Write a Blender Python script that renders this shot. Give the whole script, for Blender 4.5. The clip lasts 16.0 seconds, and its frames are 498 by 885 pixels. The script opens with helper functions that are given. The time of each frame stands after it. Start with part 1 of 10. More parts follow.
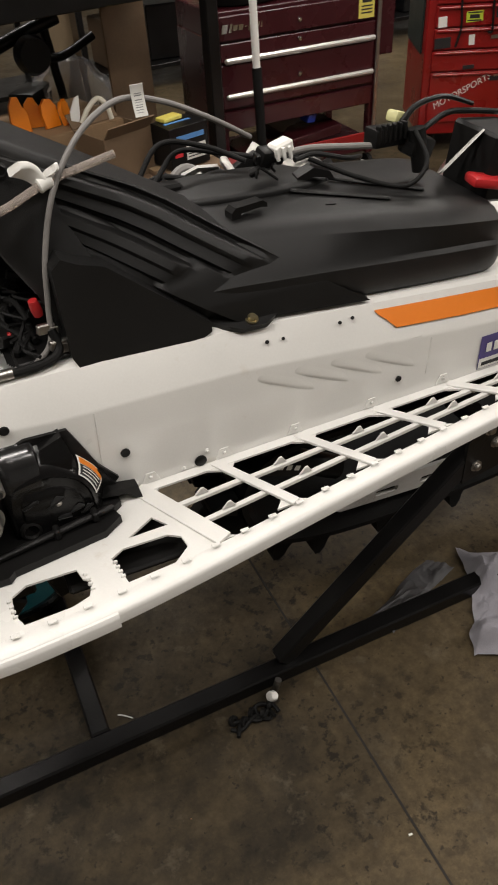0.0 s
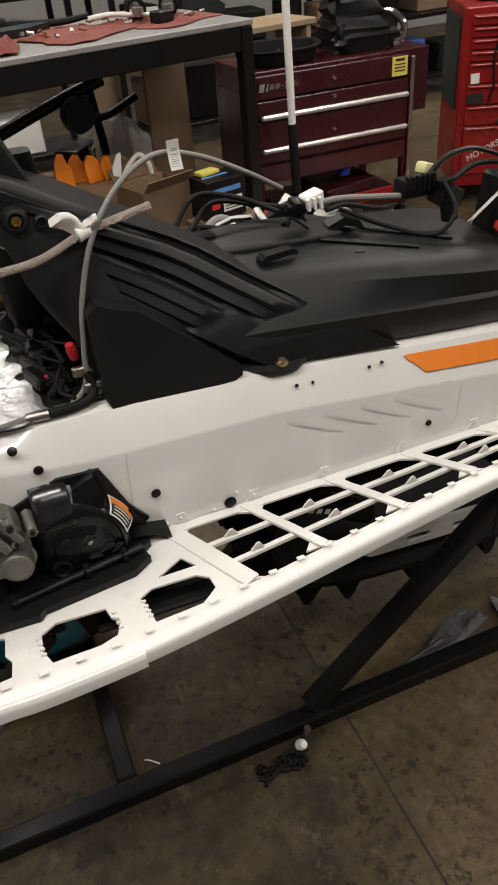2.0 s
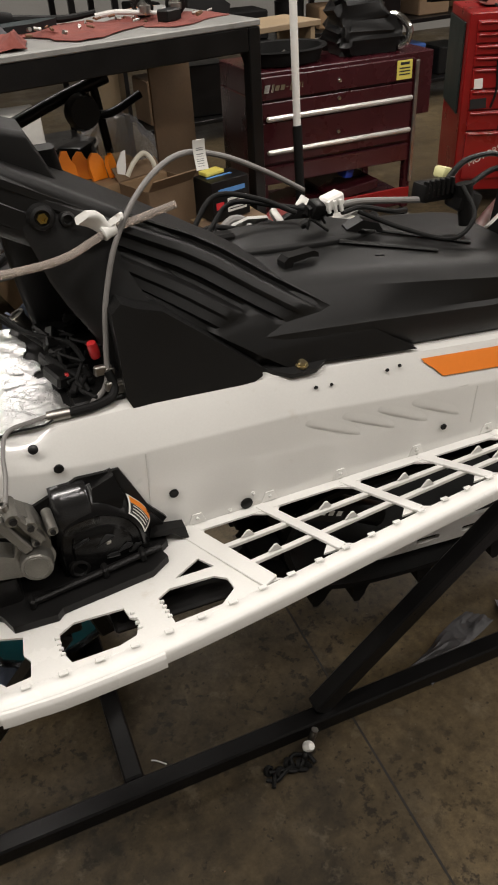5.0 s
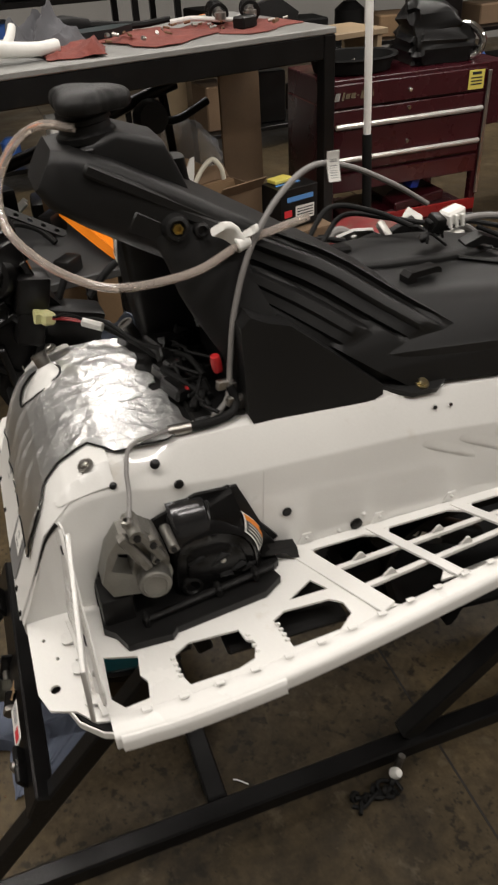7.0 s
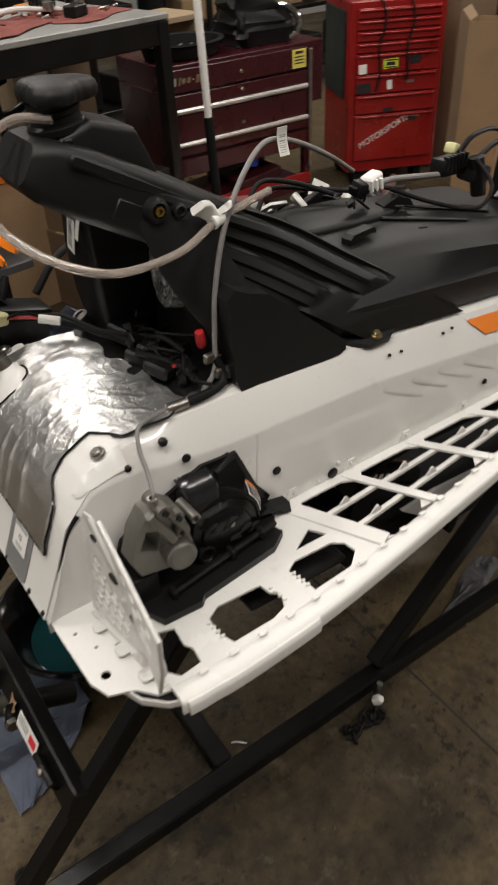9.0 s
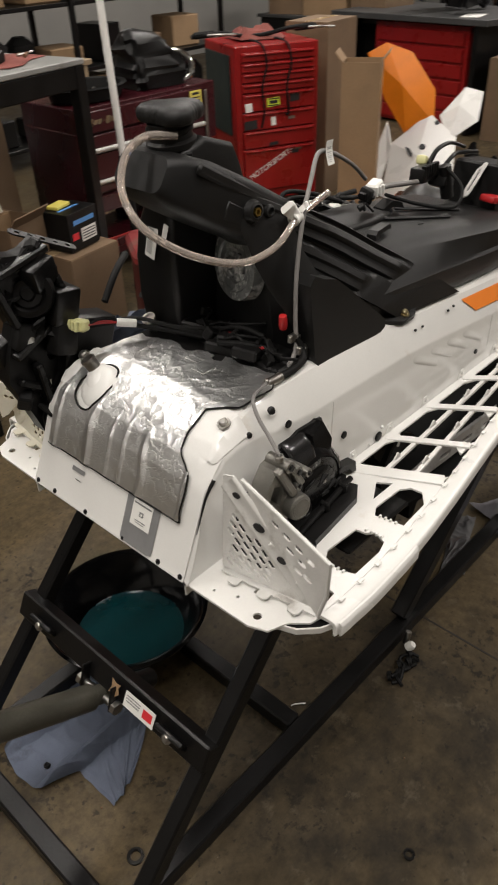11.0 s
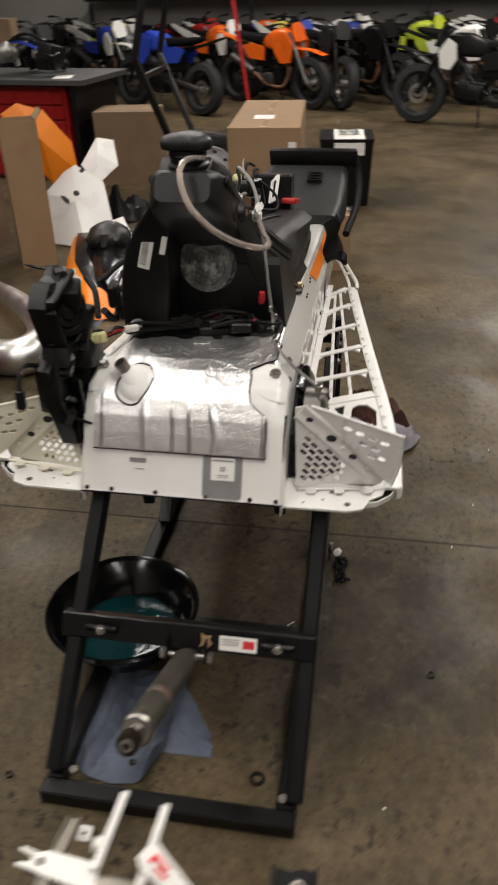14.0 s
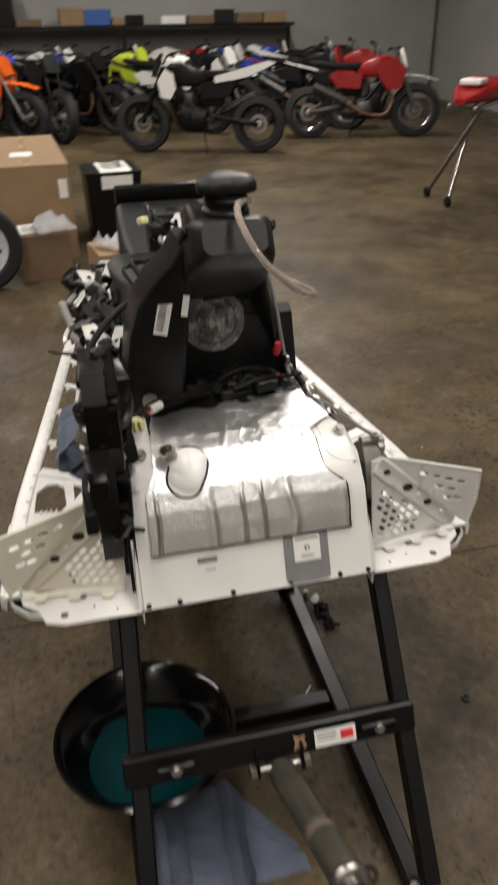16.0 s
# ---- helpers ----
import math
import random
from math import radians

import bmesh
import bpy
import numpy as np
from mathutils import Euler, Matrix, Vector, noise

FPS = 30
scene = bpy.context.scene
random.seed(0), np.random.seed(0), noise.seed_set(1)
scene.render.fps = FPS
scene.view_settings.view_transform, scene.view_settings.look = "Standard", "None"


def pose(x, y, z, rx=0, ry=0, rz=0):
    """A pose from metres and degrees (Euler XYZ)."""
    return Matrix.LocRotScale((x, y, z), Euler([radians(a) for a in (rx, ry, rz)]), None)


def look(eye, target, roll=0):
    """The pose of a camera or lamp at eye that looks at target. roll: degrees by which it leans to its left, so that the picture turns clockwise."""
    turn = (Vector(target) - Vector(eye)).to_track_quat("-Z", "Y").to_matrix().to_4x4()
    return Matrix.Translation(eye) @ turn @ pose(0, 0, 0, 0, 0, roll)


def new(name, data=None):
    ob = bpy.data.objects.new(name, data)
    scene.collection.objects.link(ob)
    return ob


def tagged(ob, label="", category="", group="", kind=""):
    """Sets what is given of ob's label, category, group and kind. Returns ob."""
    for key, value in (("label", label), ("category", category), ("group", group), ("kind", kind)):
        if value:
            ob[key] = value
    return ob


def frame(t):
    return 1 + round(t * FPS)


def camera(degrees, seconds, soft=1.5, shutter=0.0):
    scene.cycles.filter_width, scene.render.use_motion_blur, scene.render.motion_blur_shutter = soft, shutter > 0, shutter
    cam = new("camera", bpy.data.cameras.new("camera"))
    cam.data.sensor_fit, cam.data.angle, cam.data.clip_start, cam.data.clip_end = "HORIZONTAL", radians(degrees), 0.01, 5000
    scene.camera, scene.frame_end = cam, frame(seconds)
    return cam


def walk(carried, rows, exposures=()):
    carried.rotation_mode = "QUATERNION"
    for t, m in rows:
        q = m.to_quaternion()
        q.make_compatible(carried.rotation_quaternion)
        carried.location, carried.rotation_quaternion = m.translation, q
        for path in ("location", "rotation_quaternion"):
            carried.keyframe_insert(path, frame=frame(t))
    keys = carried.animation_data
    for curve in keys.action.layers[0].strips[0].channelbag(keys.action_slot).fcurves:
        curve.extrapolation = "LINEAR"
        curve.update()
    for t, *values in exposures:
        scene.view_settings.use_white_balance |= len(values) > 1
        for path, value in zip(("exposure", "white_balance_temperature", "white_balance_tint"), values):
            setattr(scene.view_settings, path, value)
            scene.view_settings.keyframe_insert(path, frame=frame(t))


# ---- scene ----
cam = camera(37.0, 16.0, soft=1.9, shutter=0.7)
PATH = [
    (0, (0.221, -1.141, 1.52), (0.813, 0.269, 0.232), -3.5),
    (0.5, (0.2, -1.135, 1.514), (0.821, 0.272, 0.235), -3.9),
    (1, (0.205, -1.142, 1.518), (0.819, 0.285, 0.258), -4.5),
    (1.5, (0.216, -1.15, 1.514), (0.805, 0.351, 0.332), -4.6),
    (2, (0.224, -1.159, 1.521), (0.766, 0.359, 0.337), -4.9),
    (2.5, (0.227, -1.159, 1.522), (0.773, 0.357, 0.338), -4.1),
    (3, (0.223, -1.155, 1.521), (0.765, 0.357, 0.33), -4.0),
    (3.5, (0.21, -1.151, 1.521), (0.761, 0.357, 0.329), -4.1),
    (6, (0.128, -1.115, 1.526), (0.697, 0.395, 0.344), -3.2),
    (6.5, (0.087, -1.092, 1.526), (0.6, 0.426, 0.329), -3.1),
    (7, (0.064, -1.053, 1.528), (0.564, 0.49, 0.358), -3.3),
    (7.5, (0.01, -1.003, 1.537), (0.583, 0.519, 0.374), -5.2),
    (8, (-0.036, -0.977, 1.537), (0.64, 0.48, 0.344), -4.9),
    (8.5, (-0.065, -0.976, 1.536), (0.671, 0.419, 0.306), -3.8),
    (9, (-0.177, -1.008, 1.546), (0.693, 0.324, 0.334), -3.2),
    (9.5, (-0.33, -1.035, 1.551), (0.6, 0.254, 0.336), -3.4),
    (10, (-0.434, -1.033, 1.553), (0.544, 0.258, 0.381), -3.7),
    (10.2, (-0.455, -1.01, 1.554), (0.557, 0.26, 0.386), -3.2),
    (12.3, (-0.937, -0.81, 1.586), (0.464, 0.066, 0.459), -1.0),
    (12.5, (-0.983, -0.787, 1.587), (0.436, 0.053, 0.455), -0.5),
    (13, (-1.057, -0.676, 1.577), (0.426, 0.042, 0.443), -2.2),
    (13.5, (-1.146, -0.548, 1.595), (0.403, 0.093, 0.503), -2.7),
    (14, (-1.277, -0.369, 1.596), (0.397, -0.075, 0.541), -1.3),
    (14.5, (-1.392, -0.146, 1.62), (0.3, 0.103, 0.583), -5.4),
    (15, (-1.304, 0.026, 1.579), (0.4, 0.06, 0.532), -4.8),
    (15.5, (-1.181, 0.149, 1.587), (0.485, -0.056, 0.5), -2.0),
    (16, (-1.045, 0.25, 1.583), (0.639, -0.136, 0.577), -0.9),
]
walk(cam, [(t, look(eye, target, roll)) for t, eye, target, roll in PATH], ((0, 0.0), (5.8, 0.0), (7, -0.07), (9, -0.12), (10.2, -0.02), (12.3, 0.0), (13.5, 0.0), (14, -0.06), (14.5, 0.0), (16, 0.0)))

# ---- world and light ----
world = bpy.data.worlds.new("workshop_air")
scene.world = world
world.use_nodes = True
world.node_tree.nodes["Background"].inputs[0].default_value = (0.9, 0.85, 0.75, 1)
world.node_tree.nodes["Background"].inputs[1].default_value = 0.02
scene.view_settings.exposure = 0.0


def ceiling_lamp(x, y, power, turn=0.0, length=2.4):
    data = bpy.data.lights.new("fluorescent_lamp", "AREA")
    data.shape, data.size, data.size_y = "RECTANGLE", 0.35, length
    data.energy, data.color = power, (1.0, 0.94, 0.88)
    ob = new("fluorescent_lamp", data)
    ob.matrix_world = pose(x, y, 4.05, 0, 0, turn)
    return ob


# Unseen lamps; the last is added to brighten the floor behind the bench.
for lx, ly, power in ((-3.0, -1.2, 46), (-3.0, 1.8, 50), (-0.5, -1.0, 80), (-0.4, 1.6, 58), (1.5, -2.4, 62), (2.6, 1.4, 47), (5.2, -1.8, 120), (4.9, 3.4, 98), (9.2, -2.5, 205), (9.2, 2.2, 175), (1.0, 4.6, 95)):
    ceiling_lamp(lx, ly, power, 90)

# ---- materials ----


def mat(name, col, rough=0.5, metal=0.0, var=0.15, scale=8.0, bump=0.0, bscale=120.0, col2=None, dirt=None, dirt_scale=3.0, dirt_cut=0.6, coat=0.0, trans=0.0, rvar=0.12, spec=0.5):
    """Base colour with variation at two scales, roughness variation and fine relief."""
    m = bpy.data.materials.new(name)
    m.use_nodes = True
    nt = m.node_tree
    b = nt.nodes["Principled BSDF"]
    link = nt.links.new
    tc = nt.nodes.new("ShaderNodeTexCoord")
    n1 = nt.nodes.new("ShaderNodeTexNoise")
    n1.inputs["Scale"].default_value, n1.inputs["Detail"].default_value = scale, 6
    link(tc.outputs["Object"], n1.inputs["Vector"])
    n2 = nt.nodes.new("ShaderNodeTexNoise")
    n2.inputs["Scale"].default_value, n2.inputs["Detail"].default_value = bscale, 4
    link(tc.outputs["Object"], n2.inputs["Vector"])
    ramp = nt.nodes.new("ShaderNodeValToRGB")
    c2 = col2 or tuple(c * (1 - 2 * var) for c in col)
    ramp.color_ramp.elements[0].position, ramp.color_ramp.elements[1].position = 0.3, 0.7
    ramp.color_ramp.elements[0].color = (*c2, 1)
    ramp.color_ramp.elements[1].color = (*col, 1)
    link(n1.outputs["Fac"], ramp.inputs["Fac"])
    out = ramp.outputs["Color"]
    grain = nt.nodes.new("ShaderNodeMixRGB")
    grain.blend_type = "MULTIPLY"
    grain.inputs["Fac"].default_value = min(1.0, var * 2)
    link(out, grain.inputs[1])
    link(n2.outputs["Fac"], grain.inputs[2])
    bright = nt.nodes.new("ShaderNodeMixRGB")
    bright.blend_type = "ADD"
    bright.inputs["Fac"].default_value = min(1.0, var * 2) * 0.3
    link(grain.outputs[0], bright.inputs[1])
    bright.inputs[2].default_value = (*col, 1)
    out = bright.outputs[0]
    if dirt:
        n3 = nt.nodes.new("ShaderNodeTexNoise")
        n3.inputs["Scale"].default_value, n3.inputs["Detail"].default_value, n3.inputs["Roughness"].default_value = dirt_scale, 9, 0.65
        link(tc.outputs["Object"], n3.inputs["Vector"])
        r3 = nt.nodes.new("ShaderNodeValToRGB")
        r3.color_ramp.elements[0].position, r3.color_ramp.elements[1].position = dirt_cut - 0.06, dirt_cut + 0.1
        link(n3.outputs["Fac"], r3.inputs["Fac"])
        mix = nt.nodes.new("ShaderNodeMixRGB")
        link(r3.outputs["Color"], mix.inputs["Fac"])
        link(out, mix.inputs[1])
        mix.inputs[2].default_value = (*dirt, 1)
        out = mix.outputs[0]
    link(out, b.inputs["Base Color"])
    mr = nt.nodes.new("ShaderNodeMapRange")
    mr.inputs["To Min"].default_value, mr.inputs["To Max"].default_value = max(0.02, rough - rvar), min(1, rough + rvar)
    link(n1.outputs["Fac"], mr.inputs["Value"])
    link(mr.outputs[0], b.inputs["Roughness"])
    b.inputs["Metallic"].default_value = metal
    b.inputs["Coat Weight"].default_value = coat
    b.inputs["Transmission Weight"].default_value = trans
    b.inputs["Specular IOR Level"].default_value = spec
    if bump:
        bp = nt.nodes.new("ShaderNodeBump")
        bp.inputs["Strength"].default_value, bp.inputs["Distance"].default_value = bump, 0.002
        link(n2.outputs["Fac"], bp.inputs["Height"])
        link(bp.outputs[0], b.inputs["Normal"])
    return m


WHITE = mat("white_paint", (0.72, 0.71, 0.68), 0.30, 0, 0.04, 5, 0.05, 300, dirt=(0.50, 0.44, 0.36), dirt_scale=7, dirt_cut=0.70)
WALL_WHITE = mat("glossy_white_paint", (0.70, 0.69, 0.66), 0.32, 0, 0.04, 5, 0.05, 300, dirt=(0.50, 0.44, 0.36), dirt_scale=6, dirt_cut=0.65, coat=1.0)
ALU_WHITE = mat("worn_white_metal", (0.70, 0.69, 0.66), 0.36, 0.10, 0.08, 14, 0.08, 260, dirt=(0.34, 0.32, 0.29), dirt_scale=14, dirt_cut=0.62)
CREAM = mat("cream_plastic", (0.70, 0.66, 0.54), 0.4, 0, 0.06, 10, 0.05, 200)
TANK = mat("black_tank_plastic", (0.0090, 0.0088, 0.0086), 0.44, 0, 0.12, 6, 0.25, 900, dirt=(0.013, 0.012, 0.011), dirt_scale=5, dirt_cut=0.62, rvar=0.1, spec=0.29)
GLOSSBLACK = mat("gloss_black_moulding", (0.0060, 0.0058, 0.0058), 0.20, 0, 0.12, 12, 0.08, 300, spec=0.24)
BLACK = mat("black_plastic", (0.0090, 0.0087, 0.0085), 0.36, 0, 0.12, 12, 0.12, 400, spec=0.18)
RUBBER = mat("black_rubber", (0.0075, 0.0073, 0.0070), 0.6, 0, 0.15, 12, 0.25, 250, spec=0.16)
STEELBLACK = mat("black_painted_steel", (0.0058, 0.0055, 0.0055), 0.33, 0, 0.15, 10, 0.2, 160, dirt=(0.014, 0.012, 0.010), dirt_scale=8, dirt_cut=0.68, spec=0.27)
STEEL = mat("bare_steel", (0.42, 0.40, 0.37), 0.36, 1, 0.12, 20, 0.1, 200)
CASTALU = mat("cast_aluminium", (0.46, 0.45, 0.42), 0.42, 0.85, 0.1, 25, 0.3, 500)
CALIPER = mat("oxidised_casting", (0.27, 0.26, 0.235), 0.40, 0.85, 0.15, 25, 0.3, 500)
CHROME = mat("polished_metal", (0.72, 0.71, 0.69), 0.12, 1, 0.05, 10, rvar=0.05)
RED = mat("red_cabinet_paint", (0.27, 0.009, 0.009), 0.30, 0, 0.1, 5, 0.03, 200)
BURGUNDY = mat("burgundy_cabinet_paint", (0.046, 0.005, 0.009), 0.28, 0, 0.12, 5, 0.03, 200)
REDPLASTIC = mat("red_plastic", (0.42, 0.016, 0.018), 0.4, 0, 0.08, 20)
ORANGE = mat("orange_plastic", (0.80, 0.22, 0.01), 0.35, 0, 0.06, 10)
BIKE_ORANGE = mat("red_orange_plastic", (0.80, 0.13, 0.012), 0.3, 0, 0.06, 10)
PAN_BLACK = mat("glossy_black_pan", (0.003, 0.003, 0.0033), 0.14, 0, 0.15, 8, 0.1, 60, spec=0.4)
ORANGE_DECAL = mat("orange_decal", (0.72, 0.19, 0.012), 0.4, 0, 0.04, 10)
CARD = mat("corrugated_cardboard", (0.29, 0.185, 0.098), 0.8, 0, 0.1, 6, 0.2, 90)
CARD2 = mat("dull_cardboard", (0.18, 0.115, 0.065), 0.85, 0, 0.12, 6, 0.2, 90)
PAPER = mat("white_paper", (0.75, 0.74, 0.70), 0.6, 0, 0.03, 30)
YELLOW = mat("yellow_paper", (0.72, 0.62, 0.12), 0.6, 0, 0.05, 20)
INK = mat("dark_print", (0.012, 0.012, 0.013), 0.6, 0, 0.05, 30)
GREY_DECAL = mat("grey_decal", (0.20, 0.20, 0.20), 0.4, 0, 0.06, 30)
PURPLE = mat("purple_sticker", (0.07, 0.05, 0.20), 0.4, 0, 0.05, 30)
LIME = mat("lime_sticker", (0.55, 0.65, 0.05), 0.4, 0, 0.05, 30)
REDINK = mat("red_print", (0.65, 0.03, 0.04), 0.5, 0, 0.05, 30)
DENIM = mat("blue_grey_cloth", (0.115, 0.135, 0.185), 0.95, 0, 0.2, 10, 0.6, 500, dirt=(0.045, 0.05, 0.065), dirt_scale=9, dirt_cut=0.66)
GREYCLOTH = mat("grey_cloth", (0.30, 0.29, 0.32), 0.95, 0, 0.15, 10, 0.6, 500, dirt=(0.15, 0.14, 0.15), dirt_scale=10, dirt_cut=0.62)
BROWNCLOTH = mat("brown_cloth", (0.075, 0.028, 0.018), 0.95, 0, 0.2, 10, 0.5, 700)
REDCLOTH = mat("red_shop_cloth", (0.23, 0.060, 0.045), 0.95, 0, 0.15, 14, 0.5, 700, dirt=(0.12, 0.03, 0.03), dirt_scale=9, dirt_cut=0.62)
COOLANT = mat("teal_coolant", (0.0015, 0.026, 0.031), 0.05, 0, 0.1, 4, 0.6, 22, rvar=0.03)
BENCHTOP = mat("grey_bench_top", (0.31, 0.31, 0.295), 0.45, 0.3, 0.1, 8, 0.1, 150, dirt=(0.18, 0.17, 0.15), dirt_scale=7, dirt_cut=0.62)
DARKBENCH = mat("dark_bench_top", (0.05, 0.05, 0.05), 0.5, 0, 0.15, 8, 0.1, 150)
TYRE = mat("tyre_rubber", (0.011, 0.011, 0.011), 0.75, 0, 0.15, 12, 0.35, 160)
RIMWHITE = mat("white_steel_rim", (0.62, 0.62, 0.66), 0.4, 0.1, 0.05, 12)
BLUE = mat("blue_plastic", (0.02, 0.05, 0.38), 0.35, 0, 0.08, 10)
BROWNGREY = mat("grey_painted_cylinder", (0.105, 0.100, 0.080), 0.38, 0.35, 0.2, 14, 0.1, 200, dirt=(0.22, 0.13, 0.08), dirt_scale=12, dirt_cut=0.7)
RUST = mat("rusty_steel", (0.20, 0.10, 0.05), 0.7, 0.3, 0.2, 30, 0.3, 200)
WALLPAINT = mat("wall_paint", (0.34, 0.33, 0.31), 0.7, 0, 0.06, 2, 0.1, 60)
CEILPAINT = mat("ceiling_paint", (0.55, 0.53, 0.49), 0.8, 0, 0.06, 2, 0.1, 60)
YELLOWISH = mat("yellowish_plastic", (0.62, 0.60, 0.30), 0.4, 0, 0.06, 20)
GREYHOSE = mat("grey_hose_rubber", (0.19, 0.18, 0.17), 0.5, 0, 0.08, 30)
SKYPRINT = mat("light_blue_print", (0.10, 0.28, 0.62), 0.5, 0, 0.05, 30)
NAVY = mat("navy_print", (0.03, 0.10, 0.35), 0.5, 0, 0.05, 30)


def foil_material():
    m = mat("crinkled_foil", (0.88, 0.88, 0.87), 0.36, 1, 0.04, 9, rvar=0.10)
    nt = m.node_tree
    b = nt.nodes["Principled BSDF"]
    tc = nt.nodes.new("ShaderNodeTexCoord")
    v = nt.nodes.new("ShaderNodeTexVoronoi")
    v.feature, v.inputs["Scale"].default_value = "DISTANCE_TO_EDGE", 19
    n = nt.nodes.new("ShaderNodeTexNoise")
    n.inputs["Scale"].default_value, n.inputs["Detail"].default_value = 30, 5
    nt.links.new(tc.outputs["Object"], n.inputs["Vector"])
    mixv = nt.nodes.new("ShaderNodeMixRGB")
    mixv.inputs["Fac"].default_value = 0.16
    nt.links.new(tc.outputs["Object"], mixv.inputs[1])
    nt.links.new(n.outputs["Color"], mixv.inputs[2])
    nt.links.new(mixv.outputs[0], v.inputs["Vector"])
    add = nt.nodes.new("ShaderNodeMath")
    add.operation = "MULTIPLY_ADD"
    nt.links.new(n.outputs["Fac"], add.inputs[0])
    add.inputs[1].default_value = 0.16
    crease = nt.nodes.new("ShaderNodeMath")
    crease.operation = "MINIMUM"
    crease.inputs[1].default_value = 0.07
    nt.links.new(v.outputs["Distance"], crease.inputs[0])
    nt.links.new(crease.outputs[0], add.inputs[2])
    bp = nt.nodes.new("ShaderNodeBump")
    bp.inputs["Strength"].default_value, bp.inputs["Distance"].default_value = 0.42, 0.012
    nt.links.new(add.outputs[0], bp.inputs["Height"])
    nt.links.new(bp.outputs[0], b.inputs["Normal"])
    return m


def clear_material(name, col, rough):
    m = bpy.data.materials.new(name)
    m.use_nodes = True
    nt = m.node_tree
    b = nt.nodes["Principled BSDF"]
    b.inputs["Base Color"].default_value = (*col, 1)
    b.inputs["Roughness"].default_value = rough
    b.inputs["Transmission Weight"].default_value = 0.75
    b.inputs["IOR"].default_value = 1.25
    return m


def concrete_material():
    m = bpy.data.materials.new("stained_concrete")
    m.use_nodes = True
    nt = m.node_tree
    b = nt.nodes["Principled BSDF"]
    link = nt.links.new
    tc = nt.nodes.new("ShaderNodeTexCoord")

    def noise_at(scale, detail, rough=0.6):
        n = nt.nodes.new("ShaderNodeTexNoise")
        n.inputs["Scale"].default_value, n.inputs["Detail"].default_value, n.inputs["Roughness"].default_value = scale, detail, rough
        link(tc.outputs["Object"], n.inputs["Vector"])
        return n

    def ramp(src, a, b2, ca, cb):
        r = nt.nodes.new("ShaderNodeValToRGB")
        r.color_ramp.elements[0].position, r.color_ramp.elements[1].position = a, b2
        r.color_ramp.elements[0].color, r.color_ramp.elements[1].color = (*ca, 1), (*cb, 1)
        link(src, r.inputs["Fac"])
        return r.outputs["Color"]

    def mixc(a, b2, fac, kind="MIX"):
        x = nt.nodes.new("ShaderNodeMixRGB")
        x.blend_type = kind
        if isinstance(fac, float):
            x.inputs["Fac"].default_value = fac
        else:
            link(fac, x.inputs["Fac"])
        link(a, x.inputs[1])
        if isinstance(b2, tuple):
            x.inputs[2].default_value = (*b2, 1)
        else:
            link(b2, x.inputs[2])
        return x.outputs[0]

    base = ramp(noise_at(0.9, 8).outputs["Fac"], 0.34, 0.68, (0.060, 0.0455, 0.0260), (0.152, 0.1150, 0.0660))
    fine = ramp(noise_at(38, 9, 0.75).outputs["Fac"], 0.32, 0.72, (0.50, 0.49, 0.47), (1.18, 1.16, 1.10))
    c = mixc(base, fine, 1.0, "MULTIPLY")
    mid = ramp(noise_at(6.0, 12, 0.72).outputs["Fac"], 0.47, 0.60, (0.0, 0.0, 0.0), (1, 1, 1))
    half = nt.nodes.new("ShaderNodeMath")
    half.operation = "MULTIPLY"
    link(mid, half.inputs[0])
    half.inputs[1].default_value = 0.34
    c = mixc(c, (0.016, 0.0125, 0.009), half.outputs[0])
    pale = ramp(noise_at(7.5, 8, 0.7).outputs["Fac"], 0.55, 0.70, (0, 0, 0), (0.62, 0.62, 0.62))
    c = mixc(c, (0.168, 0.132, 0.082), pale)
    spots = ramp(noise_at(17, 6, 0.6).outputs["Fac"], 0.64, 0.70, (0, 0, 0), (0.6, 0.6, 0.6))
    c = mixc(c, (0.010, 0.009, 0.007), spots)
    damp = ramp(noise_at(1.15, 7, 0.55).outputs["Fac"], 0.47, 0.60, (0, 0, 0), (0.30, 0.30, 0.30))
    c = mixc(c, (0.022, 0.0175, 0.0125), damp)
    pepper = ramp(noise_at(30, 5, 0.65).outputs["Fac"], 0.54, 0.62, (0, 0, 0), (1, 1, 1))
    where = ramp(noise_at(2.1, 4, 0.5).outputs["Fac"], 0.45, 0.58, (0, 0, 0), (0.85, 0.85, 0.85))
    both = nt.nodes.new("ShaderNodeMath")
    both.operation = "MULTIPLY"
    link(pepper, both.inputs[0])
    link(where, both.inputs[1])
    c = mixc(c, (0.012, 0.010, 0.008), both.outputs[0])
    dots = ramp(noise_at(52, 3, 0.5).outputs["Fac"], 0.645, 0.69, (0, 0, 0), (0.7, 0.7, 0.7))
    c = mixc(c, (0.014, 0.012, 0.010), dots)
    # broad patch with a ragged rim: oil stain plus painted shade under the sled
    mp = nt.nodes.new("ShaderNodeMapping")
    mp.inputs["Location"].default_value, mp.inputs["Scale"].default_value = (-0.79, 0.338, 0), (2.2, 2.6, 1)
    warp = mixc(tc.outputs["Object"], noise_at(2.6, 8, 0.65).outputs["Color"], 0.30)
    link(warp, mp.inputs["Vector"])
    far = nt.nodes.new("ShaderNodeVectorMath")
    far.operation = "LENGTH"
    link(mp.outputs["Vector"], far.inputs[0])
    oil_and_shade = ramp(far.outputs["Value"], 0.45, 1.40, (0.88, 0.88, 0.88), (0, 0, 0))
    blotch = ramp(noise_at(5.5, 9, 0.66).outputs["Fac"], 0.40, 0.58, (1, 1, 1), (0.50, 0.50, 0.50))
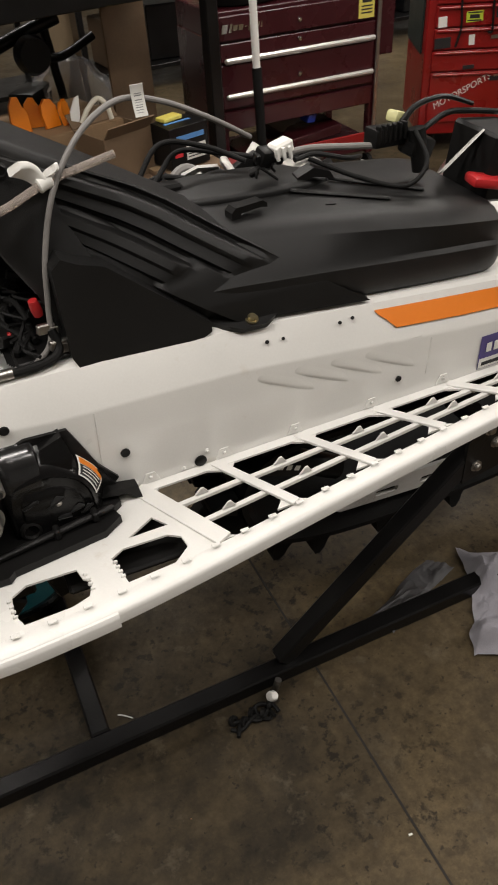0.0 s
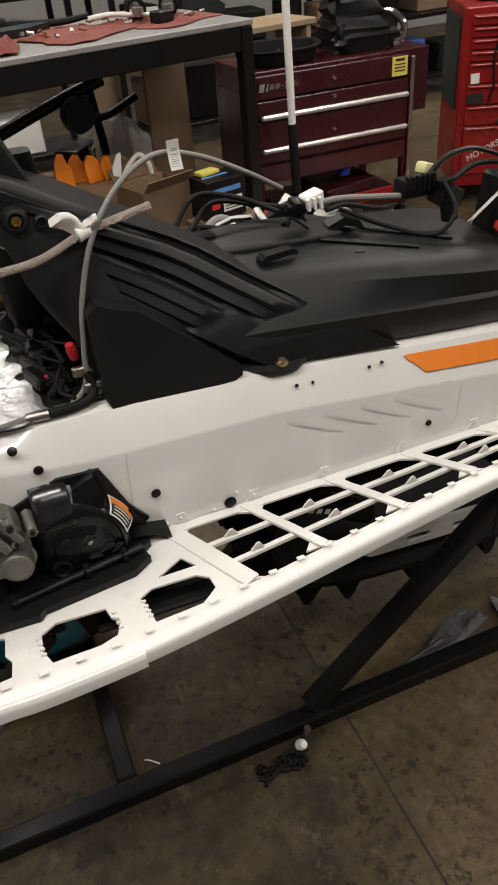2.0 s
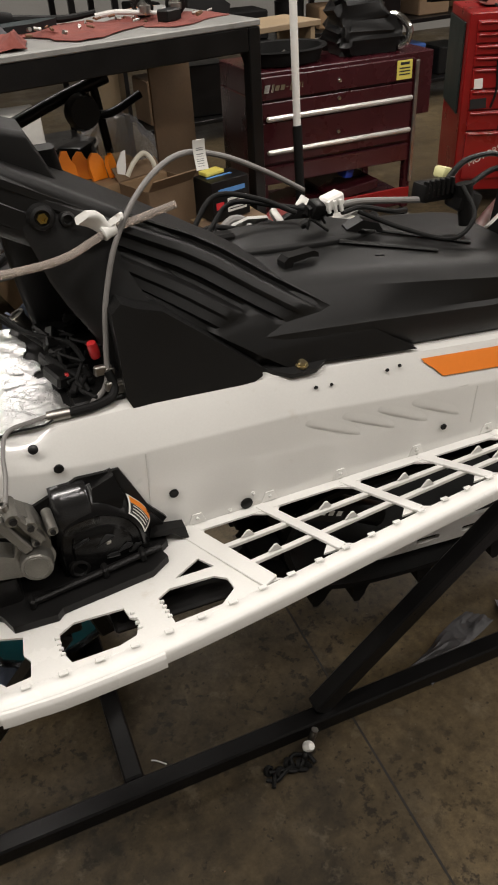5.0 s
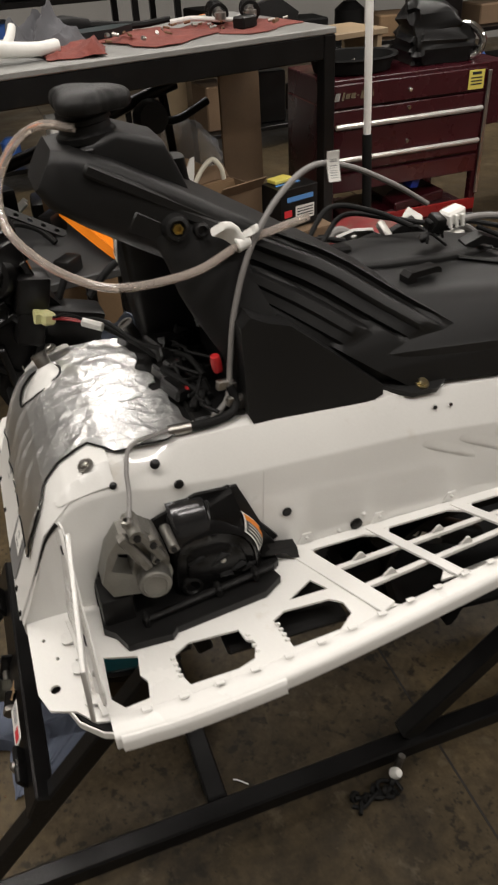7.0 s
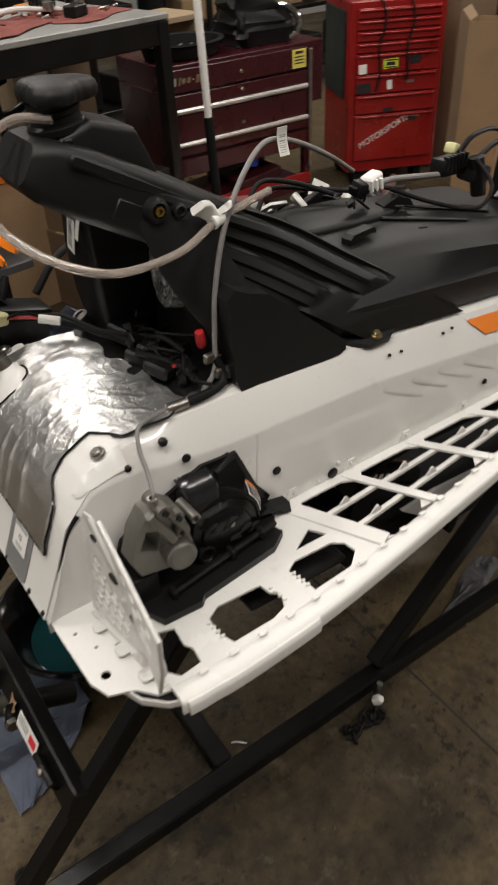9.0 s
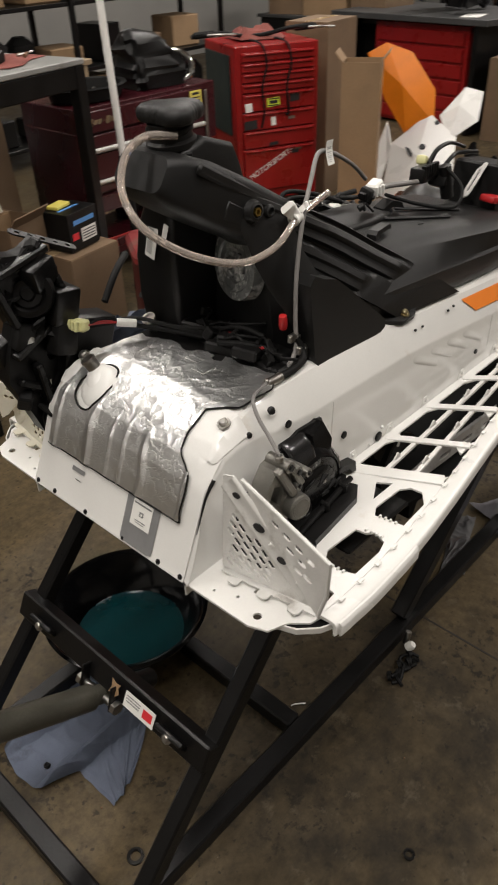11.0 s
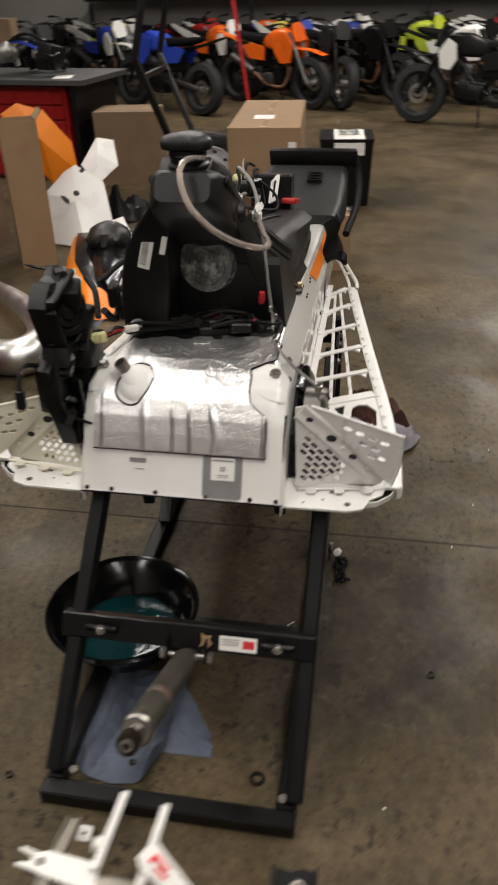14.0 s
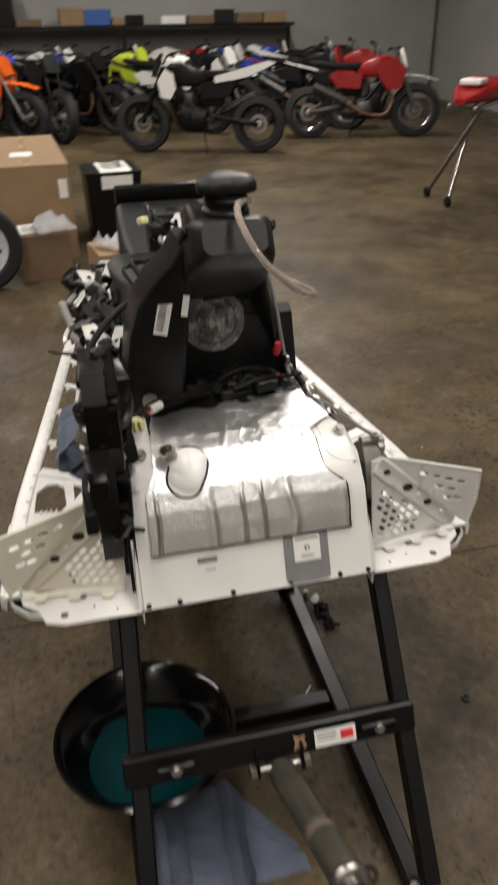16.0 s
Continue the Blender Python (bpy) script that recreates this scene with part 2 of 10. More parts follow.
    oil_and_shade = mixc(oil_and_shade, blotch, 1.0, "MULTIPLY")
    c = mixc(c, (0.014, 0.012, 0.0095), oil_and_shade)
    dried = ramp(noise_at(12, 7, 0.7).outputs["Fac"], 0.58, 0.66, (0, 0, 0), (0.38, 0.38, 0.38))
    c = mixc(c, (0.125, 0.102, 0.068), dried)
    flecks = ramp(noise_at(75, 2, 0.5).outputs["Fac"], 0.77, 0.80, (0, 0, 0), (0.6, 0.6, 0.6))
    c = mixc(c, (0.30, 0.27, 0.22), flecks)
    link(c, b.inputs["Base Color"])
    b.inputs["Specular IOR Level"].default_value = 0.14
    r = ramp(noise_at(2.4, 6).outputs["Fac"], 0.35, 0.7, (0.30, 0.30, 0.30), (0.66, 0.66, 0.66))
    link(r, b.inputs["Roughness"])
    bp = nt.nodes.new("ShaderNodeBump")
    bp.inputs["Strength"].default_value, bp.inputs["Distance"].default_value = 0.15, 0.003
    link(noise_at(90, 6, 0.7).outputs["Fac"], bp.inputs["Height"])
    link(bp.outputs[0], b.inputs["Normal"])
    return m


FOIL = foil_material()
CLEAR = clear_material("clear_hose_plastic", (0.74, 0.65, 0.58), 0.05)
WRAP = clear_material("clear_plastic_wrap", (0.85, 0.85, 0.87), 0.18)
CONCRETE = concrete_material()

# ---- mesh helpers ----


def bm_new():
    return bmesh.new()


def thing(name, loc, label, category, group=""):
    ob = new(name)
    ob.location = loc
    ob.empty_display_size = 0.1
    return tagged(ob, label, category, group)


def part(name, bm, material, parent=None, label="", smooth=35):
    """Links a bmesh as one mesh object, under a thing or under a part."""
    me = bpy.data.meshes.new(name)
    bmesh.ops.recalc_face_normals(bm, faces=bm.faces)
    bm.to_mesh(me)
    bm.free()
    me.materials.append(material)
    if smooth and len(me.polygons):
        me.polygons.foreach_set("use_smooth", [True] * len(me.polygons))
        me.set_sharp_from_angle(angle=radians(smooth))
    ob = new(name, me)
    if parent is not None:
        ob.parent = parent
        if parent.type == "EMPTY":
            ob.matrix_parent_inverse = parent.matrix_basis.inverted()
    if label:
        ob["label"] = label
    return ob


def solid(name, bm, material, label, category, group="", kind="", smooth=35):
    return tagged(part(name, bm, material, None, "", smooth), label, category, group, kind)


def box(bm, c, s, turn=None, bevel=0.0, seg=1):
    r = bmesh.ops.create_cube(bm, size=1.0)
    vs = r["verts"]
    m = Matrix.Translation(c) @ (turn.to_4x4() if turn is not None else Matrix()) @ Matrix.Diagonal((*s, 1))
    bmesh.ops.transform(bm, matrix=m, verts=vs)
    if bevel:
        es = list({e for v in vs for e in v.link_edges})
        bmesh.ops.bevel(bm, geom=es, offset=bevel, segments=seg, affect="EDGES", profile=0.5)
    return bm


def rot(rx=0, ry=0, rz=0):
    return Euler([radians(a) for a in (rx, ry, rz)]).to_matrix()


def beam(bm, p0, p1, w, h, up=(0, 0, 1), bevel=0.0):
    """A bar of section w (sideways) by h (along up) from p0 to p1."""
    p0, p1 = Vector(p0), Vector(p1)
    d = (p1 - p0).normalized()
    side = d.cross(Vector(up)).normalized()
    u = side.cross(d).normalized()
    turn = Matrix((d, side, u)).transposed()
    return box(bm, (p0 + p1) / 2, ((p1 - p0).length, w, h), turn, bevel)


def spline(pts, steps=6):
    pts = [Vector(p) for p in pts]
    if len(pts) < 3:
        return pts
    ext = [2 * pts[0] - pts[1], *pts, 2 * pts[-1] - pts[-2]]
    out = []
    for i in range(1, len(ext) - 2):
        a, b, c, d = ext[i - 1 : i + 3]
        for k in range(steps):
            t = k / steps
            out.append(0.5 * ((2 * b) + (c - a) * t + (2 * a - 5 * b + 4 * c - d) * t * t + (3 * b - a - 3 * c + d) * t**3))
    return [*out, pts[-1]]


def tube(bm, pts, r, n=8, steps=6, smooth=True):
    """A round tube along the points; r is a number or one radius for each end."""
    path = spline(pts, steps) if smooth else [Vector(p) for p in pts]
    r0, r1 = r if isinstance(r, tuple) else (r, r)
    rings, nrm = [], None
    for i, p in enumerate(path):
        d = (path[min(i + 1, len(path) - 1)] - path[max(i - 1, 0)]).normalized()
        if nrm is None:
            nrm = d.orthogonal().normalized()
        nrm = (nrm - d * nrm.dot(d)).normalized()
        bi = d.cross(nrm)
        rr = r0 + (r1 - r0) * i / max(1, len(path) - 1)
        rings.append([bm.verts.new(p + rr * (math.cos(a) * nrm + math.sin(a) * bi)) for a in (2 * math.pi * k / n for k in range(n))])
    for a, b in zip(rings, rings[1:]):
        for k in range(n):
            bm.faces.new((a[k], a[(k + 1) % n], b[(k + 1) % n], b[k]))
    bm.faces.new(rings[0][::-1])
    bm.faces.new(rings[-1])
    return bm


def rod(bm, p0, p1, r, n=12):
    return tube(bm, (p0, p1), r, n, smooth=False)


def lathe(bm, profile, m=None, n=32):
    """Turns (radius, height) points round the z axis, then moves them by m."""
    m = m or Matrix()
    rings = []
    for r, z in profile:
        if r < 1e-6:
            rings.append([bm.verts.new(m @ Vector((0, 0, z)))])
        else:
            rings.append([bm.verts.new(m @ Vector((r * math.cos(2 * math.pi * k / n), r * math.sin(2 * math.pi * k / n), z))) for k in range(n)])
    for a, b in zip(rings, rings[1:]):
        for k in range(n):
            q = [a[k % len(a)], a[(k + 1) % len(a)], b[(k + 1) % len(b)], b[k % len(b)]]
            q = list(dict.fromkeys(q))
            if len(q) > 2:
                bm.faces.new(q)
    return bm


def prism(bm, outer, holes, thick, m=None):
    """A plate with holes: 2D loops in the xy plane, thickness along z, moved by m."""
    m = m or Matrix()
    tmp = bmesh.new()
    edges = []
    for loop in (outer, *holes):
        vs = [tmp.verts.new((x, y, 0)) for x, y in loop]
        edges += [tmp.edges.new((vs[i], vs[(i + 1) % len(vs)])) for i in range(len(vs))]
    bmesh.ops.triangle_fill(tmp, use_beauty=True, use_dissolve=False, edges=edges, normal=(0, 0, 1))
    tmp.verts.index_update()
    tris = [[v.co.copy() for v in f.verts] for f in tmp.faces]
    tmp.free()

    def key(c):
        return (round(c.x, 6), round(c.y, 6))

    top, low = {}, {}
    for loop in (outer, *holes):
        for x, y in loop:
            k = (round(x, 6), round(y, 6))
            if k not in top:
                top[k] = bm.verts.new(m @ Vector((x, y, thick / 2)))
                low[k] = bm.verts.new(m @ Vector((x, y, -thick / 2)))
    for t in tris:
        ks = [key(c) for c in t]
        if all(k in top for k in ks) and len(set(ks)) == 3:
            bm.faces.new([top[k] for k in ks])
            bm.faces.new([low[k] for k in ks[::-1]])
    for loop in (outer, *holes):
        ks = [(round(x, 6), round(y, 6)) for x, y in loop]
        for a, b in zip(ks, ks[1:] + ks[:1]):
            if a != b:
                bm.faces.new((top[a], top[b], low[b], low[a]))
    return bm


def loft(bm, rings, cap=True, closed=True):
    vs = [[bm.verts.new(p) for p in ring] for ring in rings]
    n = len(vs[0])
    for a, b in zip(vs, vs[1:]):
        for k in range(n if closed else n - 1):
            bm.faces.new((a[k], a[(k + 1) % n], b[(k + 1) % n], b[k]))
    if cap and closed:
        bm.faces.new(vs[0][::-1])
        bm.faces.new(vs[-1])
    return bm


def rrect(w, h, r, n=4):
    """A rounded rectangle, centred, as 2D points."""
    out = []
    r = min(r, w / 2 - 1e-4, h / 2 - 1e-4)
    for cx, cy, a0 in ((w / 2 - r, h / 2 - r, 0), (-w / 2 + r, h / 2 - r, 90), (-w / 2 + r, -h / 2 + r, 180), (w / 2 - r, -h / 2 + r, 270)):
        for k in range(n + 1):
            a = radians(a0 + 90 * k / n)
            out.append((cx + r * math.cos(a), cy + r * math.sin(a)))
    return out


def circle(cx, cy, r, n=10):
    return [(cx + r * math.cos(2 * math.pi * k / n), cy + r * math.sin(2 * math.pi * k / n)) for k in range(n)]


def sheet(bm, fn, nu, nv, thick=0.0):
    """A surface from fn(u, v) on the unit square, optionally with thickness along its normal."""
    vs = [[bm.verts.new(fn(i / nu, j / nv)) for j in range(nv + 1)] for i in range(nu + 1)]
    fs = [bm.faces.new((vs[i][j], vs[i + 1][j], vs[i + 1][j + 1], vs[i][j + 1])) for i in range(nu) for j in range(nv)]
    if thick:
        bmesh.ops.recalc_face_normals(bm, faces=fs)
        bmesh.ops.solidify(bm, geom=fs, thickness=thick)
    return bm


def cloth(bm, cx, cy, z0, w, d, turn, height, seed, fold=6.0, n=56):
    """A crumpled cloth lying on a surface, with sharp gathered folds and an uneven hem."""
    m = pose(cx, cy, z0, 0, 0, turn)

    def at(u, v):
        x, y = (u - 0.5) * w, (v - 0.5) * d
        x += 0.15 * w * noise.noise(Vector((u * 2.6, v * 2.2, seed))) + 0.025 * w * noise.noise(Vector((u * 8, v * 8, seed + 3)))
        y += 0.15 * d * noise.noise(Vector((u * 2.2, v * 2.7, seed + 9))) + 0.025 * d * noise.noise(Vector((u * 8, v * 8, seed + 5)))
        a = seed + noise.noise(Vector((u * 1.2, v * 1.2, seed + 2))) * 1.2
        q = (x * math.cos(a) + y * math.sin(a)) * fold * 2.6
        k = Vector((x * fold * 1.3 + seed, y * fold * 1.3, seed * 1.7))
        rim = min(1, 5 * min(u, 1 - u, v, 1 - v) + 0.2)
        ridge = (1 - abs(noise.noise(Vector((q + seed, a, seed))))) ** 3
        soft = max(0.0, noise.noise(k) + 0.35)
        tiny = (1 - abs(noise.noise(k * 3.1))) ** 5
        z = height * rim * (0.62 * ridge * (0.4 + soft) + 0.7 * soft + 0.12 * tiny) + 0.003
        return m @ Vector((x, y, z))

    return sheet(bm, at, n, n, 0.0025)


def wheel_matrix(c, axis):
    """Turns the z axis onto the given axle direction."""
    return Matrix.Translation(c) @ Vector((0, 0, 1)).rotation_difference(Vector(axis)).to_matrix().to_4x4()


def bars(parent_part, m, rows, material, name="print"):
    """Flat printed bars: rows of (x, y, w, h) in the plane of m, 0.4 mm proud."""
    for x, y, w, h in rows:
        bm = bm_new()
        box(bm, (0, 0, 0), (w, h, 0.0006))
        bmesh.ops.transform(bm, matrix=m @ Matrix.Translation((x, y, 0.0008)), verts=bm.verts)
        part(name, bm, material, parent_part, smooth=0)


def lettering(text, m, size, material, parent, name="lettering", shear=0.0, thick=0.0006):
    cu = bpy.data.curves.new(name, "FONT")
    cu.body, cu.size, cu.extrude, cu.shear, cu.align_x, cu.align_y = text, size, thick, shear, "CENTER", "CENTER"
    ob = new(name, cu)
    deps = bpy.context.evaluated_depsgraph_get()
    me = bpy.data.meshes.new_from_object(ob.evaluated_get(deps))
    bpy.data.objects.remove(ob)
    me.transform(m)
    me.materials.clear()
    me.materials.append(material)
    out = new(name, me)
    out.parent = parent
    if parent.type == "EMPTY":
        out.matrix_parent_inverse = parent.matrix_basis.inverted()
    return out


# ---- room ----
bm = bm_new()
box(bm, (5.0, 0.5, -0.1), (18.6, 15.4, 0.2))
floor = solid("floor", bm, CONCRETE, "stained grey-brown polished concrete workshop floor with oily marks and painted shade", "floor", kind="structure", smooth=0)
for nm, c, s in (("wall_north", (5.0, 8.2, 2.1), (18.6, 0.2, 4.6)), ("wall_south", (5.0, -7.2, 2.1), (18.6, 0.2, 4.6)), ("wall_east", (14.2, 0.5, 2.1), (0.2, 15.0, 4.6)), ("wall_west", (-4.2, 0.5, 2.1), (0.2, 15.0, 4.6))):
    bm = bm_new()
    box(bm, c, s)
    solid(nm, bm, WALLPAINT, "plain pale painted workshop wall", "wall", kind="structure", smooth=0)
bm = bm_new()
box(bm, (5.0, 0.5, 4.5), (18.6, 15.6, 0.2))
solid("ceiling", bm, CEILPAINT, "plain pale workshop ceiling", "ceiling", kind="structure", smooth=0)
# saw-cut joints in the slab, as thin dark inlays
for nm, c, s in (("floor_joint", (0.715, 0.0, -0.001), (0.005, 15.0, 0.004)),):
    bm = bm_new()
    box(bm, c, s)
    tagged(part(nm, bm, mat("joint_dirt", (0.022, 0.018, 0.014), 0.9, 0, 0.2, 10), None), "thin dark saw-cut joint in the concrete", "floor joint", kind="structure")

# ---- snowmobile on the lift ----
sled = thing("snowmobile", (0.5, 0, 0.64), "stripped white snowmobile chassis with black fuel tank on a lift stand", "snowmobile")


def lerp_table(table, x):
    return float(np.interp(x, [a for a, _ in table], [b for _, b in table]))


TOP = [(-0.040, 0.668), (-0.036, 0.675), (-0.018, 0.715), (0.0, 0.757), (0.012, 0.790), (0.026, 0.822), (0.045, 0.852), (0.070, 0.876), (0.100, 0.892), (0.135, 0.901), (0.18, 0.904), (0.35, 0.902), (0.60, 0.889), (0.85, 0.866), (1.15, 0.836), (1.70, 0.795)]
CREASE = [(-0.040, 0.666), (0.0, 0.752), (0.026, 0.812), (0.07, 0.858), (0.12, 0.868), (0.20, 0.852), (0.30, 0.84), (0.62, 0.828), (1.05, 0.775), (1.70, 0.725)]
EDGE = [(-0.03, 0.40), (0.02, 0.446), (0.05, 0.460), (0.12, 0.464), (0.30, 0.456), (0.46, 0.436), (0.62, 0.412), (0.80, 0.386), (0.975, 0.362), (1.10, 0.345), (1.30, 0.318), (1.50, 0.292)]
BZ = 0.660
HALF = 0.217


def tunnel_top(x):
    return lerp_table(TOP, x)


def board_edge(x):
    return sum(lerp_table(EDGE, x + d) for d in (-0.06, -0.03, 0.0, 0.03, 0.06)) / 5 if x > 0.1 else lerp_table(EDGE, x)


# tunnel shell: sheet-metal channel whose front end curves down
xs = sorted({*(x for x, _ in TOP), *np.linspace(0.2, 1.70, 31).round(4).tolist()})
bm = bm_new()
rings = []
for x in xs:
    t, c = tunnel_top(x), lerp_table(CREASE, x)
    w = HALF - 0.046 * min(1.0, max(0.0, (t - c) / 0.055))
    low = min(0.640, t - 0.02)
    half = [(HALF, low), (HALF, c - 0.004), (HALF - 0.002, c + 0.003), (w + 0.006, t - 0.005), (w - 0.004, t)]
    inner = [(y - 0.003, z - (0.003 if k > 2 else 0.0)) for k, (y, z) in enumerate(half)]
    outer_line = [(x, -y, z) for y, z in half] + [(x, y, z) for y, z in half[::-1]]
    inner_line = [(x, -y, z) for y, z in inner] + [(x, y, z) for y, z in inner[::-1]]
    rings.append(outer_line + inner_line[::-1])
loft(bm, rings)
tunnel = part("tunnel", bm, WALL_WHITE, sled, "white painted sheet-metal tunnel", 25)

# front plate laid over the curved end, with its row of bolts
bm = bm_new()
fx = [(x, z) for x, z in TOP if x <= 0.136]


def front_at(u, v, lift=0.003, w=0.212):
    s = u * (len(fx) - 1)
    i = min(int(s), len(fx) - 2)
    a, b = fx[i], fx[i + 1]
    f = s - i
    x, z = a[0] + f * (b[0] - a[0]), a[1] + f * (b[1] - a[1])
    dx, dz = b[0] - a[0], b[1] - a[1]
    ln = math.hypot(dx, dz)
    y = (v - 0.5) * 2 * w
    # follow the chamfered shoulder of the tunnel
    c = lerp_table(CREASE, x)
    half_top = HALF - 0.046 * min(1.0, max(0.0, (z - c) / 0.055))
    over = max(0.0, abs(y) - half_top)
    drop = over * (z - c) / max(0.004, HALF - half_top)
    return Vector((x - lift * dz / ln, y, z + lift * dx / ln - min(drop, z - c)))


sheet(bm, lambda u, v: front_at(u, v, 0.0035, 0.2135), 27, 24, 0.0025)
front_plate = part("front_plate", bm, WHITE, sled, "smooth white painted front panel", 30)


def bolt(parent, p, d, r=0.006, h=0.005, material=STEELBLACK, name="bolt"):
    b = bm_new()
    lathe(b, [(0, h), (r * 0.7, h), (r, h * 0.6), (r, 0), (r * 1.5, 0), (r * 1.5, -0.003), (0, -0.003)], wheel_matrix(p, d), 10)
    return part(name, b, material, parent)


for y in (-0.205, -0.15, -0.056, 0.053, 0.15, 0.205):
    p = front_at(0.075, 0.5 + y / 0.424, 0.006)
    bolt(front_plate, p - Vector((-0.0015, 0, 0)), (-0.9, 0, 0.4), 0.0034, 0.002)
for y in (-0.2, 0.2):
    bolt(front_plate, (-0.003, y, 0.752), (-0.93, 0, 0.36), 0.004, 0.002)
    # ear with a washered bolt on the shoulder of the panel
    b = bm_new()
    e = 1 if y > 0 else -1

    def ear_at(u, v, e=e):
        # rounded lower end that sweeps into the shoulder
        f = min(1.0, u * 2.6)
        r = 0.062 * math.sqrt(max(0.0, 1 - (1 - f) ** 2)) + 0.002
        o = 0.012 * (1 - math.sqrt(max(0.0, 1 - (1 - f) ** 2)))
        return front_at(0.70 + 0.30 * u, 0.5 + e * (0.2135 - o - r * (1 - v)) / 0.427, 0.0048, 0.2135)

    sheet(b, ear_at, 26, 8, 0.0016)
    part("shoulder_tab", b, WHITE, front_plate)
    b = bm_new()
    tube(b, [front_at(q, 0.5 + e * 0.2150 / 0.427, 0.001, 0.2135) for q in (0.32, 0.42, 0.52, 0.6, 0.665)], (0.0006, 0.0040), 6, 2)
    part("panel_gap", b, BLACK, front_plate, "dark panel gap")
    bolt(front_plate, (0.101, y * 0.93, 0.9035), (-0.35, 0, 0.93), 0.008, 0.006, STEEL, "washer_bolt")
# decal with a warning label
b = bm_new()


def decal_at(u, v):
    r = 0.0 if u > 0.25 else 0.010 * (1 - u / 0.25) ** 2
    return front_at(0.045 + 0.30 * u, 0.5 + (-0.132 + r + (0.084 - 2 * r) * v) / 0.427, 0.0052, 0.2135)


sheet(b, decal_at, 12, 6, 0.0008)
decal = part("grey_decal", b, GREY_DECAL, front_plate, "dark grey printed decal")


def label_strip(name, material, u0, du, y0, dy, lift, parent, label=""):
    b = bm_new()
    sheet(b, lambda u, v: front_at(u0 + du * u, 0.5 + (y0 + dy * v) / 0.427, lift, 0.2135), 4, 3, 0.0004)
    return part(name, b, material, parent, label)


label_strip("warning_label", PAPER, 0.200, 0.118, -0.116, 0.050, 0.0066, decal, "white printed warning label")
for u0, du, v0, dv in ((0.300, 0.007, -0.113, 0.044), (0.250, 0.022, -0.096, 0.010), (0.256, 0.010, -0.0935, 0.004), (0.226, 0.004, -0.104, 0.026), (0.216, 0.003, -0.102, 0.022)):
    label_strip("print", GREY_DECAL if dv != 0.004 else PAPER, u0, du, v0, dv, 0.0074 if dv != 0.004 else 0.0080, decal)
label_strip("small_sticker", GREY_DECAL, 0.265, 0.022, 0.075, 0.036, 0.0052, front_plate, "faded grey sticker")
label_strip("scratch", INK, 0.228, 0.003, 0.080, 0.018, 0.0046, front_plate, "short dark scratch")

# foil heat shield over the rounded nose, a hole left for the filler
bm = bm_new()
FU = [(x, z) for x, z in TOP if -0.0 <= x <= 0.27] + [(0.27, 0.903)]
FU = sorted(set(FU))
lens = np.cumsum([0] + [math.hypot(b[0] - a[0], b[1] - a[1]) for a, b in zip(FU, FU[1:])])


def foil_at(u, v):
    s = u * lens[-1]
    x = float(np.interp(s, lens, [a for a, _ in FU]))
    z = float(np.interp(s, lens, [b for _, b in FU]))
    e = 0.004
    x2 = float(np.interp(min(s + e, lens[-1]), lens, [a for a, _ in FU]))
    z2 = float(np.interp(min(s + e, lens[-1]), lens, [b for _, b in FU]))
    x1 = float(np.interp(max(s - e, 0), lens, [a for a, _ in FU]))
    z1 = float(np.interp(max(s - e, 0), lens, [b for _, b in FU]))
    d = Vector((x2 - x1, 0, z2 - z1)).normalized()
    nrm = Vector((-d.z, 0, d.x))
    right = float(np.interp(u, [0, 0.24, 0.32, 0.55, 0.64, 0.86, 1], [0.178, 0.176, 0.140, 0.132, 0.180, 0.184, 0.150]))
    left = float(np.interp(u, [0, 0.3, 0.42, 1], [0.190, 0.186, 0.168, 0.150]))
    y = -right + v * (right + left) + 0.004 * noise.noise(Vector((u * 9, v * 9, 3)))
    k = Vector((x * 22, y * 22, z * 22))
    # upright pleats on the front, fine crumpling on the top
    fold = y * 52 + 1.3 * math.sin(y * 31) + 0.35 * noise.noise(Vector((y * 8, u * 6, 7)))
    ridge = abs(math.sin(fold)) ** 40 * 0.0040 * max(0.0, min(1.0, (0.36 + 0.08 * noise.noise(Vector((round(fold / math.pi) * 3.1, 1, 2))) - u) * 7))
    top = min(1.0, max(0.12, (u - 0.10) * 2.4))
    sharp = (1 - abs(noise.noise(k * 0.85 + Vector((1, 5, 2))))) ** 9 + 0.7 * (1 - abs(noise.noise(k * 1.9))) ** 10
    lift = 0.0085 + top * (0.0008 * noise.noise(k * 0.42) + 0.0012 * sharp + 0.0005 * noise.noise(k * 3.1)) + ridge
    return Vector((x, y, z)) + nrm * lift


nu, nv = 150, 170
vs = {}
for i in range(nu):
    for j in range(nv):
        u, v = (i + 0.5) / nu, (j + 0.5) / nv
        du, dv = (u - 0.40) / 0.135, (v - 0.79) / 0.115
        if du * du + dv * dv < 1 or u > 0.985 - 0.13 * v + 0.05 * noise.noise(Vector((3, v * 7, 0))) or ((u - 0.93) / 0.05) ** 2 + ((v - 0.42) / 0.035) ** 2 < 1 + 0.6 * noise.noise(Vector((u * 30, v * 30, 1))):
            continue
        q = []
        for a, c in ((i, j), (i + 1, j), (i + 1, j + 1), (i, j + 1)):
            if (a, c) not in vs:
                vs[a, c] = bm.verts.new(foil_at(a / nu, c / nv))
            q.append(vs[a, c])
        bm.faces.new(q)
bmesh.ops.recalc_face_normals(bm, faces=bm.faces)
bmesh.ops.solidify(bm, geom=list(bm.faces), thickness=0.0022)
shield = part("heat_shield", bm, FOIL, sled, "crinkled silver foil heat shield", 60)
